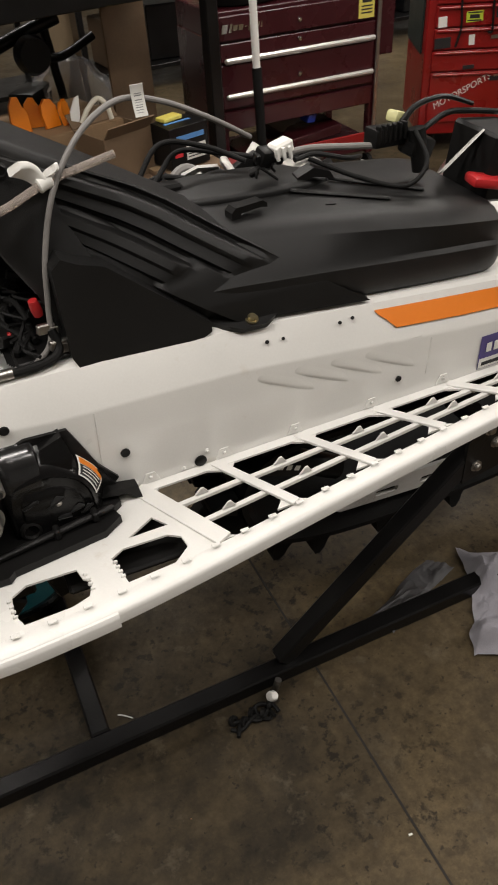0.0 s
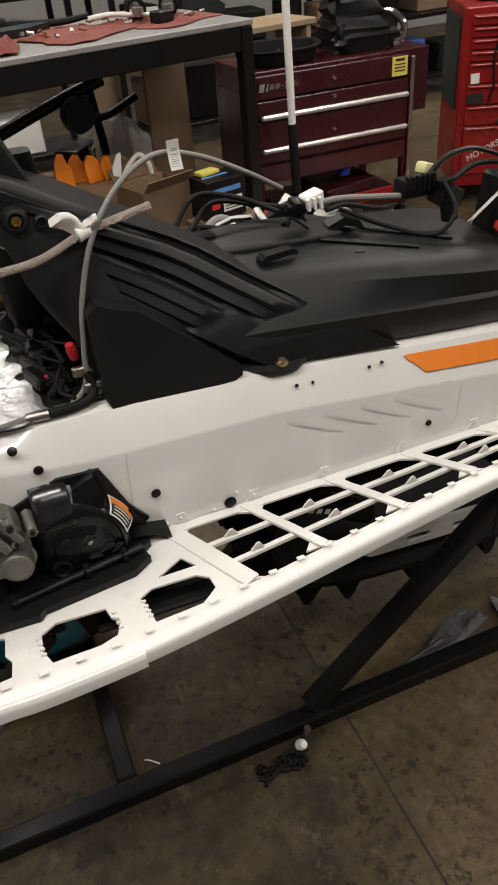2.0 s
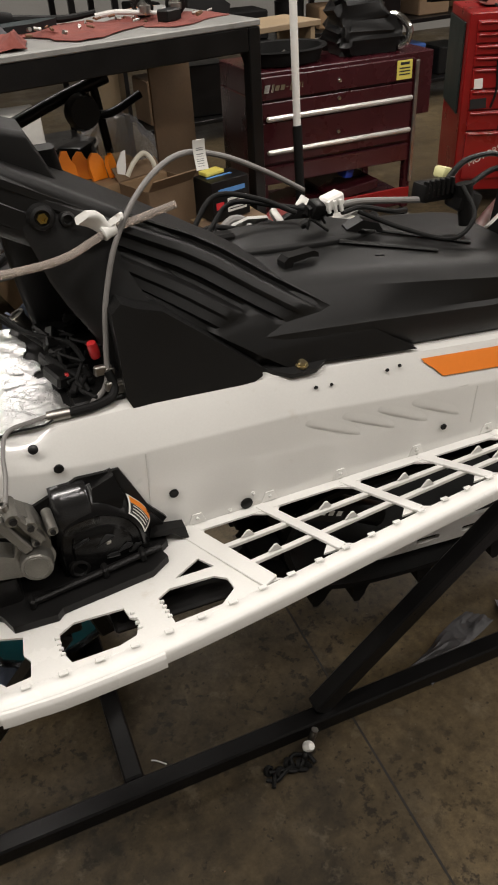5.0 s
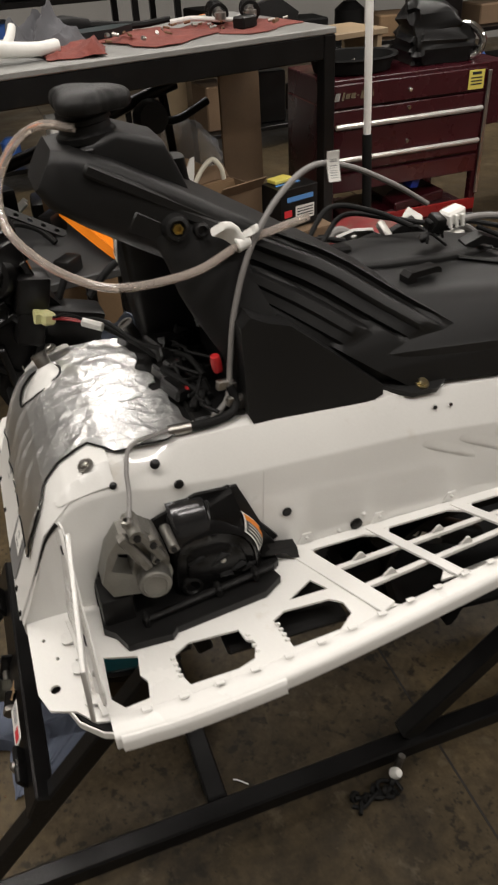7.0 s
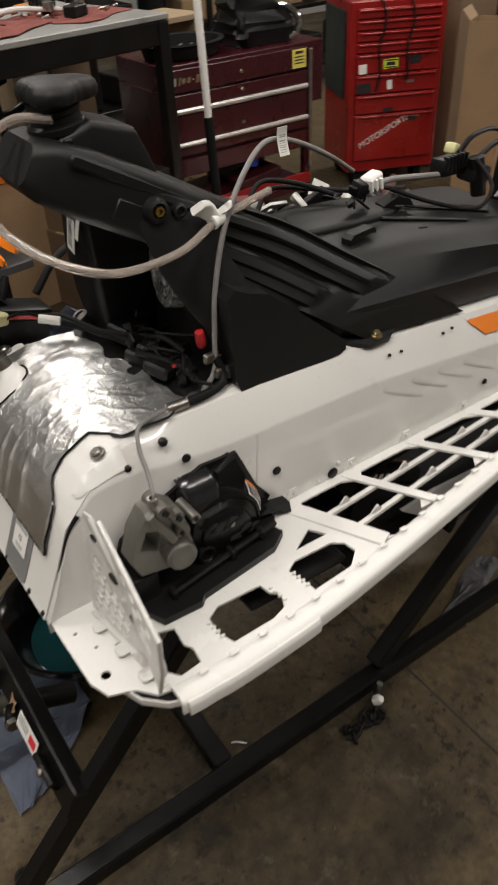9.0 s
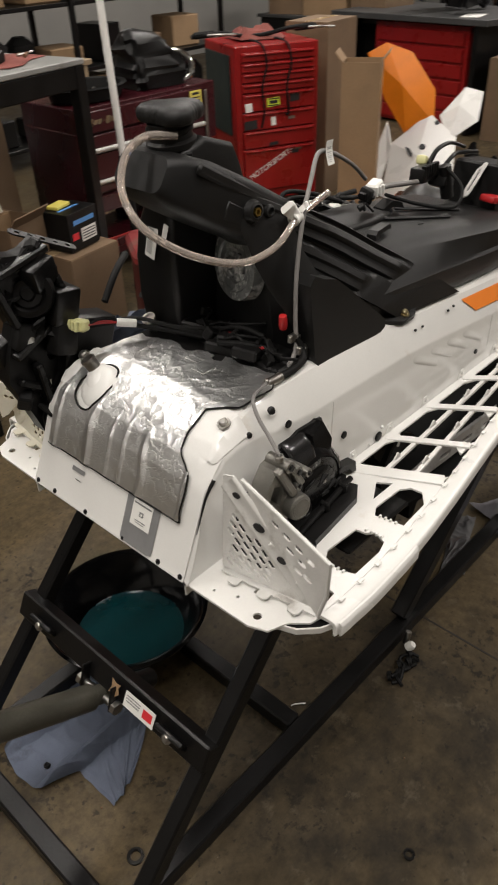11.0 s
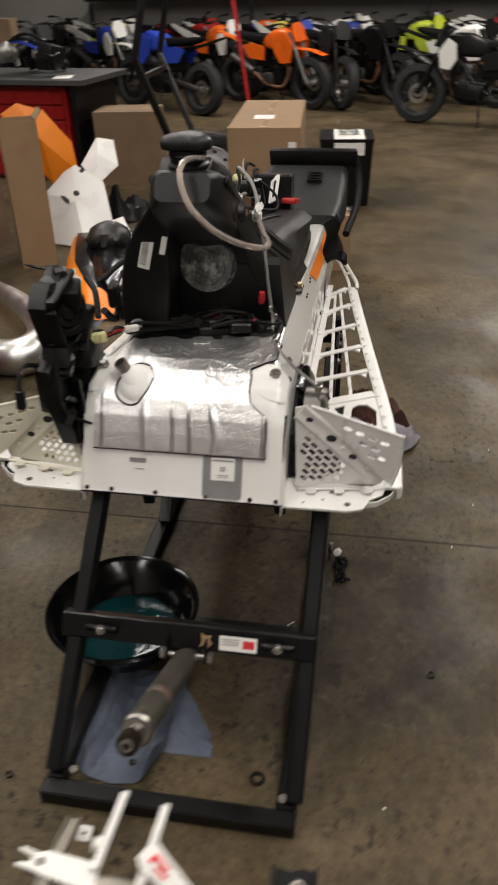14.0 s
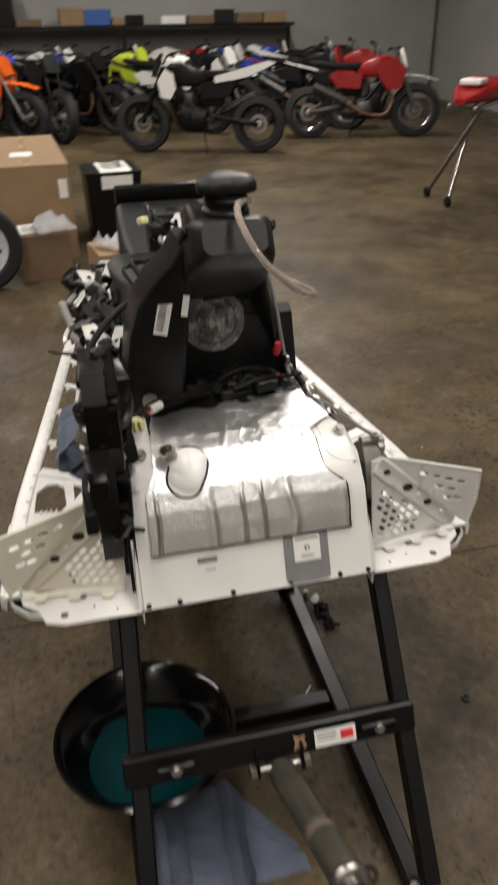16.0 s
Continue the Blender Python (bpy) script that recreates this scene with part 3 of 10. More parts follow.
# dark cut rim of the foil blanket on its two free sides
for v in (0.0,):
    b = bm_new()
    tube(b, [foil_at(u, v) + Vector((0, -0.001, -0.002)) for u in np.linspace(0.0, 0.98, 40)], 0.0017, 6, 2)
    part("edge_binding", b, BLACK, shield)
b = bm_new()
tube(b, [foil_at(0.0, v) + Vector((-0.001, 0, -0.002)) for v in np.linspace(0.0, 1.0, 20)], 0.0012, 6, 2)
part("edge_binding", b, BLACK, shield)

b = bm_new()
box(b, (0.245, 0.0, 0.9065), (0.16, 0.325, 0.004))
part("insulation_backing", b, BLACK, shield)
# cut rim of the filler hole
b = bm_new()
ring = [foil_at(0.40 + 0.135 * math.cos(a), 0.79 + 0.115 * math.sin(a)) for a in np.linspace(0, 2 * math.pi, 33)]
tube(b, ring, 0.0022, 6, 2)
part("hole_rim", b, BLACK, shield)
# folded patches of tape on the blanket
for u0, v0, du, dv in ((0.74, 0.36, 0.10, 0.09), (0.80, 0.47, 0.05, 0.10)):
    b = bm_new()
    sheet(b, lambda u, v: foil_at(u0 + du * u, v0 + dv * v) + Vector((-0.001, 0, 0.0024 + 0.001 * noise.noise(Vector((u * 4, v * 4, u0))))), 8, 8, 0.0008)
    part("foil_patch", b, FOIL, shield)

# coolant filler: white moulded neck with a short steel stub
b = bm_new()
base = foil_at(0.40, 0.79)
nrm = Vector((-0.72, 0, 0.69))
m = wheel_matrix(base - nrm * 0.012, nrm) @ Matrix.Diagonal((1.0, 1.05, 1, 1))
lathe(b, [(0.046, -0.006), (0.044, 0.003), (0.038, 0.009), (0.024, 0.013), (0.010, 0.0145), (0, 0.015)], m, 32)
filler = part("coolant_filler", b, WHITE, sled, "white moulded coolant filler housing")
p0 = base + Vector((0.022, 0.028, 0.018))
sd = Vector((-0.30, 0.36, 0.88)).normalized()


def disc_ring(c, axis, r, n=24):
    mm = wheel_matrix(c, axis)
    return [mm @ Vector((r * math.cos(2 * math.pi * k / n), r * math.sin(2 * math.pi * k / n), 0)) for k in range(n)]


b = bm_new()
low_c = base - nrm * 0.014
loft(b, [disc_ring(low_c.lerp(p0, f), nrm.lerp(sd, f).normalized(), 0.040 * (1 - f) ** 0.9 + 0.0138 * f + 0.004 * math.sin(math.pi * f)) for f in (0.0, 0.2, 0.4, 0.6, 0.8, 1.0)])
part("neck_cone", b, WHITE, filler)
b = bm_new()
p1 = p0 - sd * 0.002
lathe(b, [(0.0130, 0.0), (0.0135, 0.018), (0.0148, 0.019), (0.0148, 0.024), (0.0118, 0.024), (0.0115, 0.004), (0, 0.004)], wheel_matrix(p1, sd), 22)
part("steel_stub", b, STEEL, filler, "bare steel filler stub")


# ---- running boards ----
def ptab(side, x, y, z):
    return Vector((x, side * y, z))


def running_board(side, label):
    """side -1 or 1. Deck plate with cut-outs at the front, open lattice behind, rolled outer lip."""
    s = side
    # front deck plate
    outer = [(-0.036, HALF), (-0.034, 0.352), (-0.022, 0.384), (0.012, 0.398), (0.034, 0.424)]
    outer += [(x, board_edge(x) - 0.030) for x in (0.06, 0.12, 0.2, 0.3, 0.38, 0.45, 0.476)]
    outer += [(0.400, HALF + 0.012), (0.388, HALF)]
    holes = [
        [(0.062, 0.323), (0.109, 0.339), (0.105, 0.373), (0.113, 0.387), (0.109, 0.414), (0.075, 0.417), (0.059, 0.397)],
        [(0.160, 0.356), (0.183, 0.343), (0.259, 0.348), (0.263, 0.370), (0.275, 0.380), (0.264, 0.406), (0.237, 0.414), (0.167, 0.414), (0.157, 0.389)],
        [(0.313, 0.352), (0.335, 0.340), (0.407, 0.344), (0.425, 0.358), (0.427, 0.382), (0.399, 0.404), (0.323, 0.408), (0.318, 0.372)],
        [(0.350, 0.323), (0.397, 0.297), (0.415, 0.324)],
        [(0.024, 0.312), (0.036, 0.312), (0.036, 0.324), (0.024, 0.324)],
        circle(-0.010, 0.352, 0.0075),
        circle(0.0, 0.30, 0.003, 8),
        circle(-0.015, 0.26, 0.003, 8),
    ]
    b = bm_new()
    flip = Matrix.Diagonal((1, s, 1, 1))
    prism(b, outer, holes, 0.004, Matrix.Translation((0, 0, BZ)) @ flip)
    board = part("running_board", b, WHITE, sled, label, 30)
    # rolled lip
    b = bm_new()
    lx = [0.052, 0.06, 0.08, *np.linspace(0.11, 1.275, 42).tolist()]
    prof = [(-0.034, 0.001), (-0.031, 0.0045), (-0.009, 0.0055), (-0.003, 0.0040), (0.0, 0.0005), (0.0012, -0.004), (0.0010, -0.021), (-0.002, -0.0235), (-0.005, -0.021), (-0.005, -0.007), (-0.010, -0.0005), (-0.031, -0.003)]
    rings = []
    for x in lx:
        e = board_edge(x)
        lift = 0.006 * max(0.0, 1 - abs(x - 0.0) / 0.14) + 0.001
        rings.append([ptab(s, x, e + a, BZ + h + lift) for a, h in prof])
    loft(b, rings)
    part("rolled_lip", b, WHITE, board, "", 40)
    for x in np.arange(0.1, 1.26, 0.052):
        b = bm_new()
        box(b, ptab(s, x, board_edge(x) - 0.027, BZ + 0.012), (0.014, 0.008, 0.003), None, 0.0012)
        part("grip_tooth", b, WHITE, board)
    # sleeve joint on the lip
    b = bm_new()
    loft(b, [[ptab(s, x, board_edge(x) + a + 0.0046, BZ + h - 0.0012 + 0.006 * max(0.0, 1 - abs(x) / 0.14)) for a, h in prof] for x in np.linspace(0.06, 0.292, 12)])
    part("lip_sleeve", b, WHITE, board)
    # inner rail of the lattice
    b = bm_new()
    beam(b, ptab(s, 0.40, HALF + 0.010, BZ), ptab(s, 1.30, HALF + 0.010, BZ), 0.018, 0.004)
    part("inner_rail", b, WHITE, board)
    # cross pieces, slanting back towards the outside
    xc = [0.398, 0.538, 0.700, 0.862, 1.030, 1.185]
    for i, x in enumerate(xc):
        b = bm_new()
        w = 0.030 if i == 0 else 0.018
        xo = x + (0.085 if i == 0 else 0.082)
        beam(b, ptab(s, x, HALF + 0.004, BZ + 0.001), ptab(s, xo, board_edge(xo) - 0.036, BZ + 0.004), w, 0.006, bevel=0.001)
        part("cross_piece", b, WHITE, board)
        # webs that chamfer the corners of the openings
        e = board_edge(xo) - 0.037
        for tri3 in ([(x - 0.020, HALF + 0.017), (x + 0.034, HALF + 0.017), (x + 0.020, HALF + 0.036)], [(xo - 0.034, e - 0.001), (xo + 0.022, e - 0.001), (xo - 0.016, e - 0.022)]):
            b = bm_new()
            prism(b, tri3, [], 0.004, Matrix.Translation((0, 0, BZ - 0.001)) @ flip)
            part("corner_web", b, WHITE, board, smooth=0)
    # long slats with teeth
    for f in (0.34, 0.68):
        for xa, xb in zip(xc, xc[1:]):
            b = bm_new()
            pa, pb = xa + 0.082 * f + 0.006, xb + 0.082 * f + 0.006
            ya = HALF + 0.014 + f * (board_edge(pa) - 0.046 - HALF - 0.014)
            yb = HALF + 0.014 + f * (board_edge(pb) - 0.046 - HALF - 0.014)
            beam(b, ptab(s, pa, ya, BZ - 0.006), ptab(s, pb, yb, BZ - 0.003), 0.0095, 0.008, bevel=0.001)
            for k in (0.42,):
                q = ptab(s, pa + (pb - pa) * k, ya + (yb - ya) * k, BZ + 0.006)
                prism(b, [(-0.012, -0.004), (0.012, -0.004), (0.004, 0.008), (-0.001, 0.008)], [], 0.0035, Matrix.Translation(q) @ rot(90, 0, 0).to_4x4())
            part("slat", b, WHITE, board)
    # gussets with rivets against the tunnel wall
    for x in (0.425, 0.56, 0.70, 0.86, 1.02):
        b = bm_new()
        prism(b, [(-0.016, 0), (0.016, 0), (0.008, 0.020), (-0.008, 0.020)], [], 0.002, Matrix.Translation((x, s * (HALF + 0.0015), BZ + 0.004)) @ rot(90, 0, 0).to_4x4())
        part("gusset", b, WHITE, board)
        bolt(board, (x, s * (HALF + 0.003), BZ + 0.015), (0, s, 0), 0.0032, 0.003, ALU_WHITE, "rivet")
    # serrated bits round the front cut-outs
    for x0, y0 in ((0.155, 0.364), (0.316, 0.362), (0.269, 0.364)):
        for k in range(4):
            b = bm_new()
            box(b, ptab(s, x0 + 0.001 * k, y0 + k * 0.0105, BZ + 0.003), (0.007, 0.0045, 0.006), rot(0, 12, 0), 0.001)
            part("grip_tooth", b, WHITE, board)
    # front under-edge: folded strip that closes the nose of the board
    strip = [ptab(s, 0.000, 0.382, BZ - 0.006), ptab(s, 0.013, 0.413, BZ - 0.008), ptab(s, 0.040, 0.440, BZ - 0.008), ptab(s, 0.094, 0.464, BZ - 0.008)]
    b = bm_new()
    for p0, p1 in zip(strip, strip[1:]):
        beam(b, p0, p1 + (p1 - p0).normalized() * 0.001, 0.003, 0.013, (0, 0, 1), 0.0008)
    part("nose_strip", b, WHITE, board)
    # black filler that paints the shade inside the lip's hollow end
    b = bm_new()
    prism(b, [(0.006, 0.386), (0.017, 0.411), (0.043, 0.437), (0.09, 0.458), (0.09, 0.428), (0.034, 0.420)], [], 0.010, Matrix.Translation((0, 0, BZ - 0.009)) @ flip)
    part("nose_hollow", b, RUBBER, board, "dark block for the shade in the hollow under the lip's open end")
    return board


running_board(-1, "white lattice running board with cut-outs and toothed edge")
running_board(1, "white lattice running board with cut-outs and toothed edge")


def toe_guard(side, material, label):
    s = side
    # plane through the tunnel's nose and the board's corner
    a, bb, c = Vector((0.050, s * 0.246, 0.858)), Vector((0.028, s * 0.240, 0.676)), Vector((0.050, s * 0.425, 0.680))
    ex = (c - bb).normalized()
    nz = ex.cross(a - bb).normalized()
    ey = nz.cross(ex)
    m = Matrix.Translation(bb) @ Matrix((ex, ey, nz)).transposed().to_4x4()
    L, H = (c - bb).length, (a - bb).dot(ey)
    outer = [(0.0, 0.0), (L - 0.008, 0.0), (L, 0.012), (L - 0.004, 0.03), (0.022, H), (0.0, H - 0.004)]
    holes = []
    for r in range(9):
        for k in range(10):
            x, y = 0.016 + k * 0.0180 + (0.0045 * r) % 0.018, 0.016 + r * 0.0152
            if x / L + y / H < 0.80 and x > 0.013 and not (r < 2 and k in (5, 6)):
                dx, dy, wx, wy = 0.0058, -0.0056, 0.0032, 0.0028
                holes.append([(x + a * dx + c * wx, y + a * dy + c * wy) for a, c in ((-1, 0.6), (-0.7, 1.0), (0.7, 1.0), (1, 0.6), (1, -0.6), (0.7, -1.0), (-0.7, -1.0), (-1, -0.6))])
    b = bm_new()
    prism(b, outer, holes, 0.003, m)
    guard = part("toe_guard", b, material, sled, label, 30)
    # pressed diagonal channel, softly dished
    d0, d1 = m @ Vector((0.010, H - 0.012, 0.0)), m @ Vector((L - 0.016, 0.018, 0.0))
    out = nz * (1 if nz.x < 0 else -1)
    across = (d1 - d0).cross(nz).normalized()

    def channel_at(u, v):
        rim = 1 - abs(2 * v - 1)
        h = 0.0015 + 0.0050 * min(1.0, rim * 6) - 0.0028 * max(0.0, math.sin(math.pi * v)) ** 2
        return d0.lerp(d1, u) + across * ((v - 0.5) * 0.040) + out * h

    b = bm_new()
    sheet(b, channel_at, 12, 16, 0.002)
    rail = part("diagonal_channel", b, material, guard, "", 60)
    dd = d1 - d0
    for f, r in ((0.12, 0.005), (0.40, 0.0075), (0.68, 0.006)):
        b = bm_new()
        lathe(b, [(0, 0.0008), (r, 0.0008), (r, -0.001), (0, -0.001)], wheel_matrix(d0 + dd * f + out * 0.0050, out) @ Matrix.Diagonal((1.0, 1.5, 1, 1)), 14)
        part("slot", b, INK, rail)
    for f in (0.55, 0.88):
        bolt(rail, d0 + dd * f + out * 0.0045, out, 0.0042, 0.003, material)
    # outer wing that runs back from the channel to the board's edge
    wa, wt, wn = a + Vector((0.006, s * 0.020, -0.004)), Vector((0.036, s * 0.457, 0.806)), Vector((0.032, s * 0.440, 0.690))
    wx = (wt - wa).normalized()
    wz = wx.cross(wn - wa).normalized()
    wy = wz.cross(wx)
    wm = Matrix.Translation(wa) @ Matrix((wx, wy, wz)).transposed().to_4x4()

    def flat(v):
        q = v - wa
        return (q.dot(wx), q.dot(wy))

    fl = [(0.0, 0.0), (0.03, -0.004 if flat(wn)[1] > 0 else 0.004), flat(wt), flat(wt.lerp(wn, 0.55) + Vector((0, s * 0.006, 0))), flat(wn), flat(c + Vector((0.01, 0, 0.02)))]
    sg = 1 if flat(wn)[1] > 0 else -1
    sl = [[(x0 + dx, sg * (y0 + dy)) for dx, dy in ((-0.010, 0), (-0.006, 0.004), (0.007, 0.004), (0.011, 0), (0.006, -0.004), (-0.006, -0.004))] for x0, y0 in ((0.085, 0.022), (0.112, 0.024), (0.139, 0.026), (0.166, 0.028), (0.125, 0.044), (0.152, 0.046), (0.170, 0.064), (0.150, 0.066))]
    b = bm_new()
    prism(b, fl, sl, 0.003, wm)
    part("outer_wing", b, material, guard)
    b = bm_new()
    tube(b, [wa, wt, wt.lerp(wn, 0.55) + Vector((0, s * 0.006, 0)), wn], 0.0035, 8, smooth=False)
    part("wing_rim", b, material, guard)
    # small feet along the base
    b = bm_new()
    beam(b, bb + Vector((-0.002, 0, -0.008)), c + Vector((-0.002, 0, -0.010)), 0.010, 0.003, (0, 0, 1), 0.001)
    foot_rail = part("base_flange", b, material, guard)
    for f in (0.18, 0.50, 0.82):
        b = bm_new()
        prism(b, rrect(0.024, 0.022, 0.007), [], 0.003, Matrix.Translation(bb.lerp(c, f) + Vector((-0.010, 0, -0.009))))
        part("foot_tab", b, material, foot_rail)
    return guard


toe_guard(-1, ALU_WHITE, "worn white perforated toe guard plate")
toe_guard(1, CREAM, "cream perforated plastic toe guard")

RIB0 = -0.0002
# holes, plugs and studs in the tunnel wall
for x, z, r in ((0.391, 0.743, 0.008), (0.516, 0.674, 0.011), (0.915, 0.710, 0.006), (0.224, 0.853, 0.0075)):
    b = bm_new()
    y = -HALF - 0.0022
    lathe(b, [(0, 0.001), (r * 0.8, 0.0016), (r, 0.0005), (r, -0.002), (0, -0.002)], wheel_matrix((x, y - 0.0012, z), (0, -1, 0)), 18)
    part("hole_plug", b, BLACK, tunnel)
for x, y, z, r in ((0.196, -0.204, 0.888, 0.0075), (0.132, -0.211, 0.874, 0.0055), (0.66, -0.197, 0.857, 0.0032), (0.69, -0.196, 0.854, 0.0026), (0.80, -0.193, 0.850, 0.0030), (0.826, -0.191, 0.851, 0.0030)):
    b = bm_new()
    lathe(b, [(0, 0.0012), (r * 0.6, 0.0012), (r, 0.0), (r, -0.003), (0, -0.003)], wheel_matrix((x, y - 0.0025, z + 0.0015), (0, -0.78, 0.62)), 14)
    part("hole_plug", b, STEELBLACK, tunnel)
for x, z in ((0.50, 0.655), (0.485, 0.668), (0.53, 0.69), (0.40, 0.67)):
    bolt(tunnel, (x, -HALF - 0.002, z), (0, -1, 0), 0.0028, 0.0025, ALU_WHITE, "rivet")
# seam of the wall sheet and a faint second one
for x, z0, z1 in ((0.352, 0.66, 0.835), (0.98, 0.70, 0.78)):
    b = bm_new()
    box(b, (x, -HALF - 0.0004, (z0 + z1) / 2), (0.0022, 0.0012, z1 - z0), rot(0, 3, 0), 0.0003)
    part("sheet_seam", b, WALL_WHITE, tunnel)
# soft pressed ribs in the wall
for x in (0.685, 0.755, 0.825, 0.895):
    b = bm_new()
    z = 0.774 - 0.10 * (x - 0.69)

    def rib_at(u, v, x=x, z=z):
        a, c = (u - 0.5) * 0.13, (v - 0.5) * 0.07
        line = c + 0.50 * a
        end = max(0.0, 1 - (abs(a) / 0.060) ** 4)
        h = -0.0006 + 0.0026 * end * max(0.0, 1 - line / 0.026 if line > 0 else 1 + line / 0.006)
        return Vector((x + a, -HALF - RIB0 - h, z + c))

    sheet(b, rib_at, 22, 24, 0)
    part("pressed_rib", b, WALL_WHITE, tunnel, smooth=80)

# orange stripe along the shoulder
b = bm_new()


def shoulder(x, f):
    c, t = lerp_table(CREASE, x), tunnel_top(x)
    w = HALF - 0.046
    lo, hi = Vector((x, -HALF + 0.001, c + 0.002)), Vector((x, -w - 0.005, t - 0.004))
    return lo.lerp(hi, f) + Vector((0, -0.78, 0.62)) * 0.0035




def stripe_at(u, v):
    lo, hi = 0.30, 0.80
    notch = 0.036 * (1 - u) * (1 - v) * (0.35 + 0.65 * min(1.0, 2 * (1 - v)))
    return shoulder(0.874 + 0.74 * u + notch, lo + (hi - lo) * v)


sheet(b, stripe_at, 20, 8, 0.0006)
part("orange_stripe", b, ORANGE_DECAL, tunnel, "orange decal stripe")
# registration sticker: coloured field and plain bars
b = bm_new()
sheet(b, lambda u, v: Vector((1.10 + 0.075 * u, -HALF - 0.0022, 0.668 + 0.075 * v)), 2, 2, 0.0006)
reg = part("sticker", b, PURPLE, tunnel, "purple and white sticker")
mm = Matrix.Translation((1.10, -HALF - 0.0026, 0.668)) @ rot(90, 0, 0).to_4x4()
bars(reg, mm, [(0.0375, 0.013, 0.072, 0.022)], PAPER, "plain_bar")
bars(reg, mm @ Matrix.Translation((0, 0, 0.0008)), [(0.020, 0.048, 0.012, 0.020), (0.038, 0.048, 0.012, 0.020), (0.056, 0.048, 0.012, 0.020)], PAPER, "plain_bar")
bars(reg, mm @ Matrix.Translation((0, 0, 0.0008)), [(0.035, 0.012, 0.055, 0.008)], INK, "plain_bar")

# ---- brake assembly in the tunnel's side ----
YB = -HALF


def side_plate(outline, holes, thick, y):
    b = bm_new()
    prism(b, outline, holes, thick, Matrix.Translation((0, y, 0)) @ rot(90, 0, 0).to_4x4())
    return b


def soften(b, off, angle=0.6, seg=2):
    bmesh.ops.bevel(b, geom=[e for e in b.edges if len(e.link_faces) == 2 and e.calc_face_angle(0) > angle], offset=off, segments=seg, affect="EDGES", profile=0.5)
    return b


b = side_plate([(0.072, 0.649), (0.378, 0.649), (0.384, 0.672), (0.360, 0.690), (0.372, 0.703), (0.345, 0.74), (0.325, 0.79), (0.310, 0.826), (0.245, 0.830), (0.17, 0.80), (0.095, 0.76), (0.074, 0.70)], [], 0.006, YB - 0.005)
brake = part("brake_backing", b, BLACK, sled, "black plastic brake backing plate")
# moulded cover: an arched rim that slopes from the wall to a shallow dished face
RIM_BACK = [(0.188, 0.655), (0.186, 0.740), (0.200, 0.812), (0.256, 0.818), (0.278, 0.810), (0.311, 0.777), (0.340, 0.735), (0.347, 0.690), (0.338, 0.655)]
RIM_FRONT = [(0.192, 0.655), (0.192, 0.735), (0.205, 0.776), (0.250, 0.786), (0.276, 0.781), (0.304, 0.764), (0.321, 0.733), (0.325, 0.690), (0.321, 0.655)]


def rim_path(pts, y):
    return spline([Vector((x, y, z)) for x, z in pts], 5)


back, front = rim_path(RIM_BACK, YB - 0.004), rim_path(RIM_FRONT, YB - 0.043)
mid = Vector((0.260, YB - 0.046, 0.700))
b = bm_new()
rings = [back, [p.lerp(q, 0.6) + Vector((0, -0.005, 0.003)) for p, q in zip(back, front)], front]
for f, y in ((0.94, -0.0465), (0.90, -0.0440), (0.72, -0.0450), (0.68, -0.0485), (0.40, -0.0515), (0.10, -0.0520)):
    rings.append([Vector((mid.x + (q.x - mid.x) * f, YB + y, mid.z + (q.z - mid.z) * f)) for q in front])
loft(b, rings)
cover = part("vented_cover", b, GLOSSBLACK, brake, "black vented brake disc cover", 40)


def on_rim(u, v, lift):
    k = u * (len(back) - 1)
    i = min(int(k), len(back) - 2)
    p, q = back[i].lerp(back[i + 1], k - i), front[i].lerp(front[i + 1], k - i)
    return p.lerp(q, v) + Vector((0.6, -0.6, 0.45)).normalized() * (lift + 0.004 * math.sin(math.pi * v))


# cut vents, screw and round boss in the face
for x, z, w, h, tw in ((0.262, 0.734, 0.030, 0.014, 35), (0.270, 0.702, 0.022, 0.007, -8), (0.290, 0.709, 0.026, 0.010, 22), (0.306, 0.702, 0.022, 0.010, 40), (0.226, 0.742, 0.026, 0.006, 28)):
    b = bm_new()
    prism(b, [(-w / 2, -h * 0.2), (-w * 0.1, -h / 2), (w / 2, -h * 0.3), (w * 0.3, h / 2), (-w * 0.2, h * 0.3)], [], 0.002, Matrix.Translation((x, YB - 0.0518, z)) @ rot(90, 0, 0).to_4x4() @ rot(0, 0, tw).to_4x4())
    part("vent_slot", b, INK, cover)
    b = bm_new()
    beam(b, (x - w * 0.5, YB - 0.0515, z - h * 0.6), (x + w * 0.5, YB - 0.0515, z - h * 0.6 + w * math.tan(radians(tw)) * 0.6), 0.003, 0.006, (0, -1, 0), 0.001)
    part("vent_rib", b, BLACK, cover)
b = bm_new()
lathe(b, [(0, 0.003), (0.010, 0.003), (0.012, 0.007), (0.016, 0.006), (0.018, 0.0), (0, 0)], wheel_matrix((0.216, YB - 0.046, 0.690), (0, -1, 0.1)), 24)
part("cover_boss", b, BLACK, cover)
bolt(cover, (0.266, YB - 0.052, 0.729), (0, -1, 0), 0.0035, 0.003, STEEL, "cover_screw")
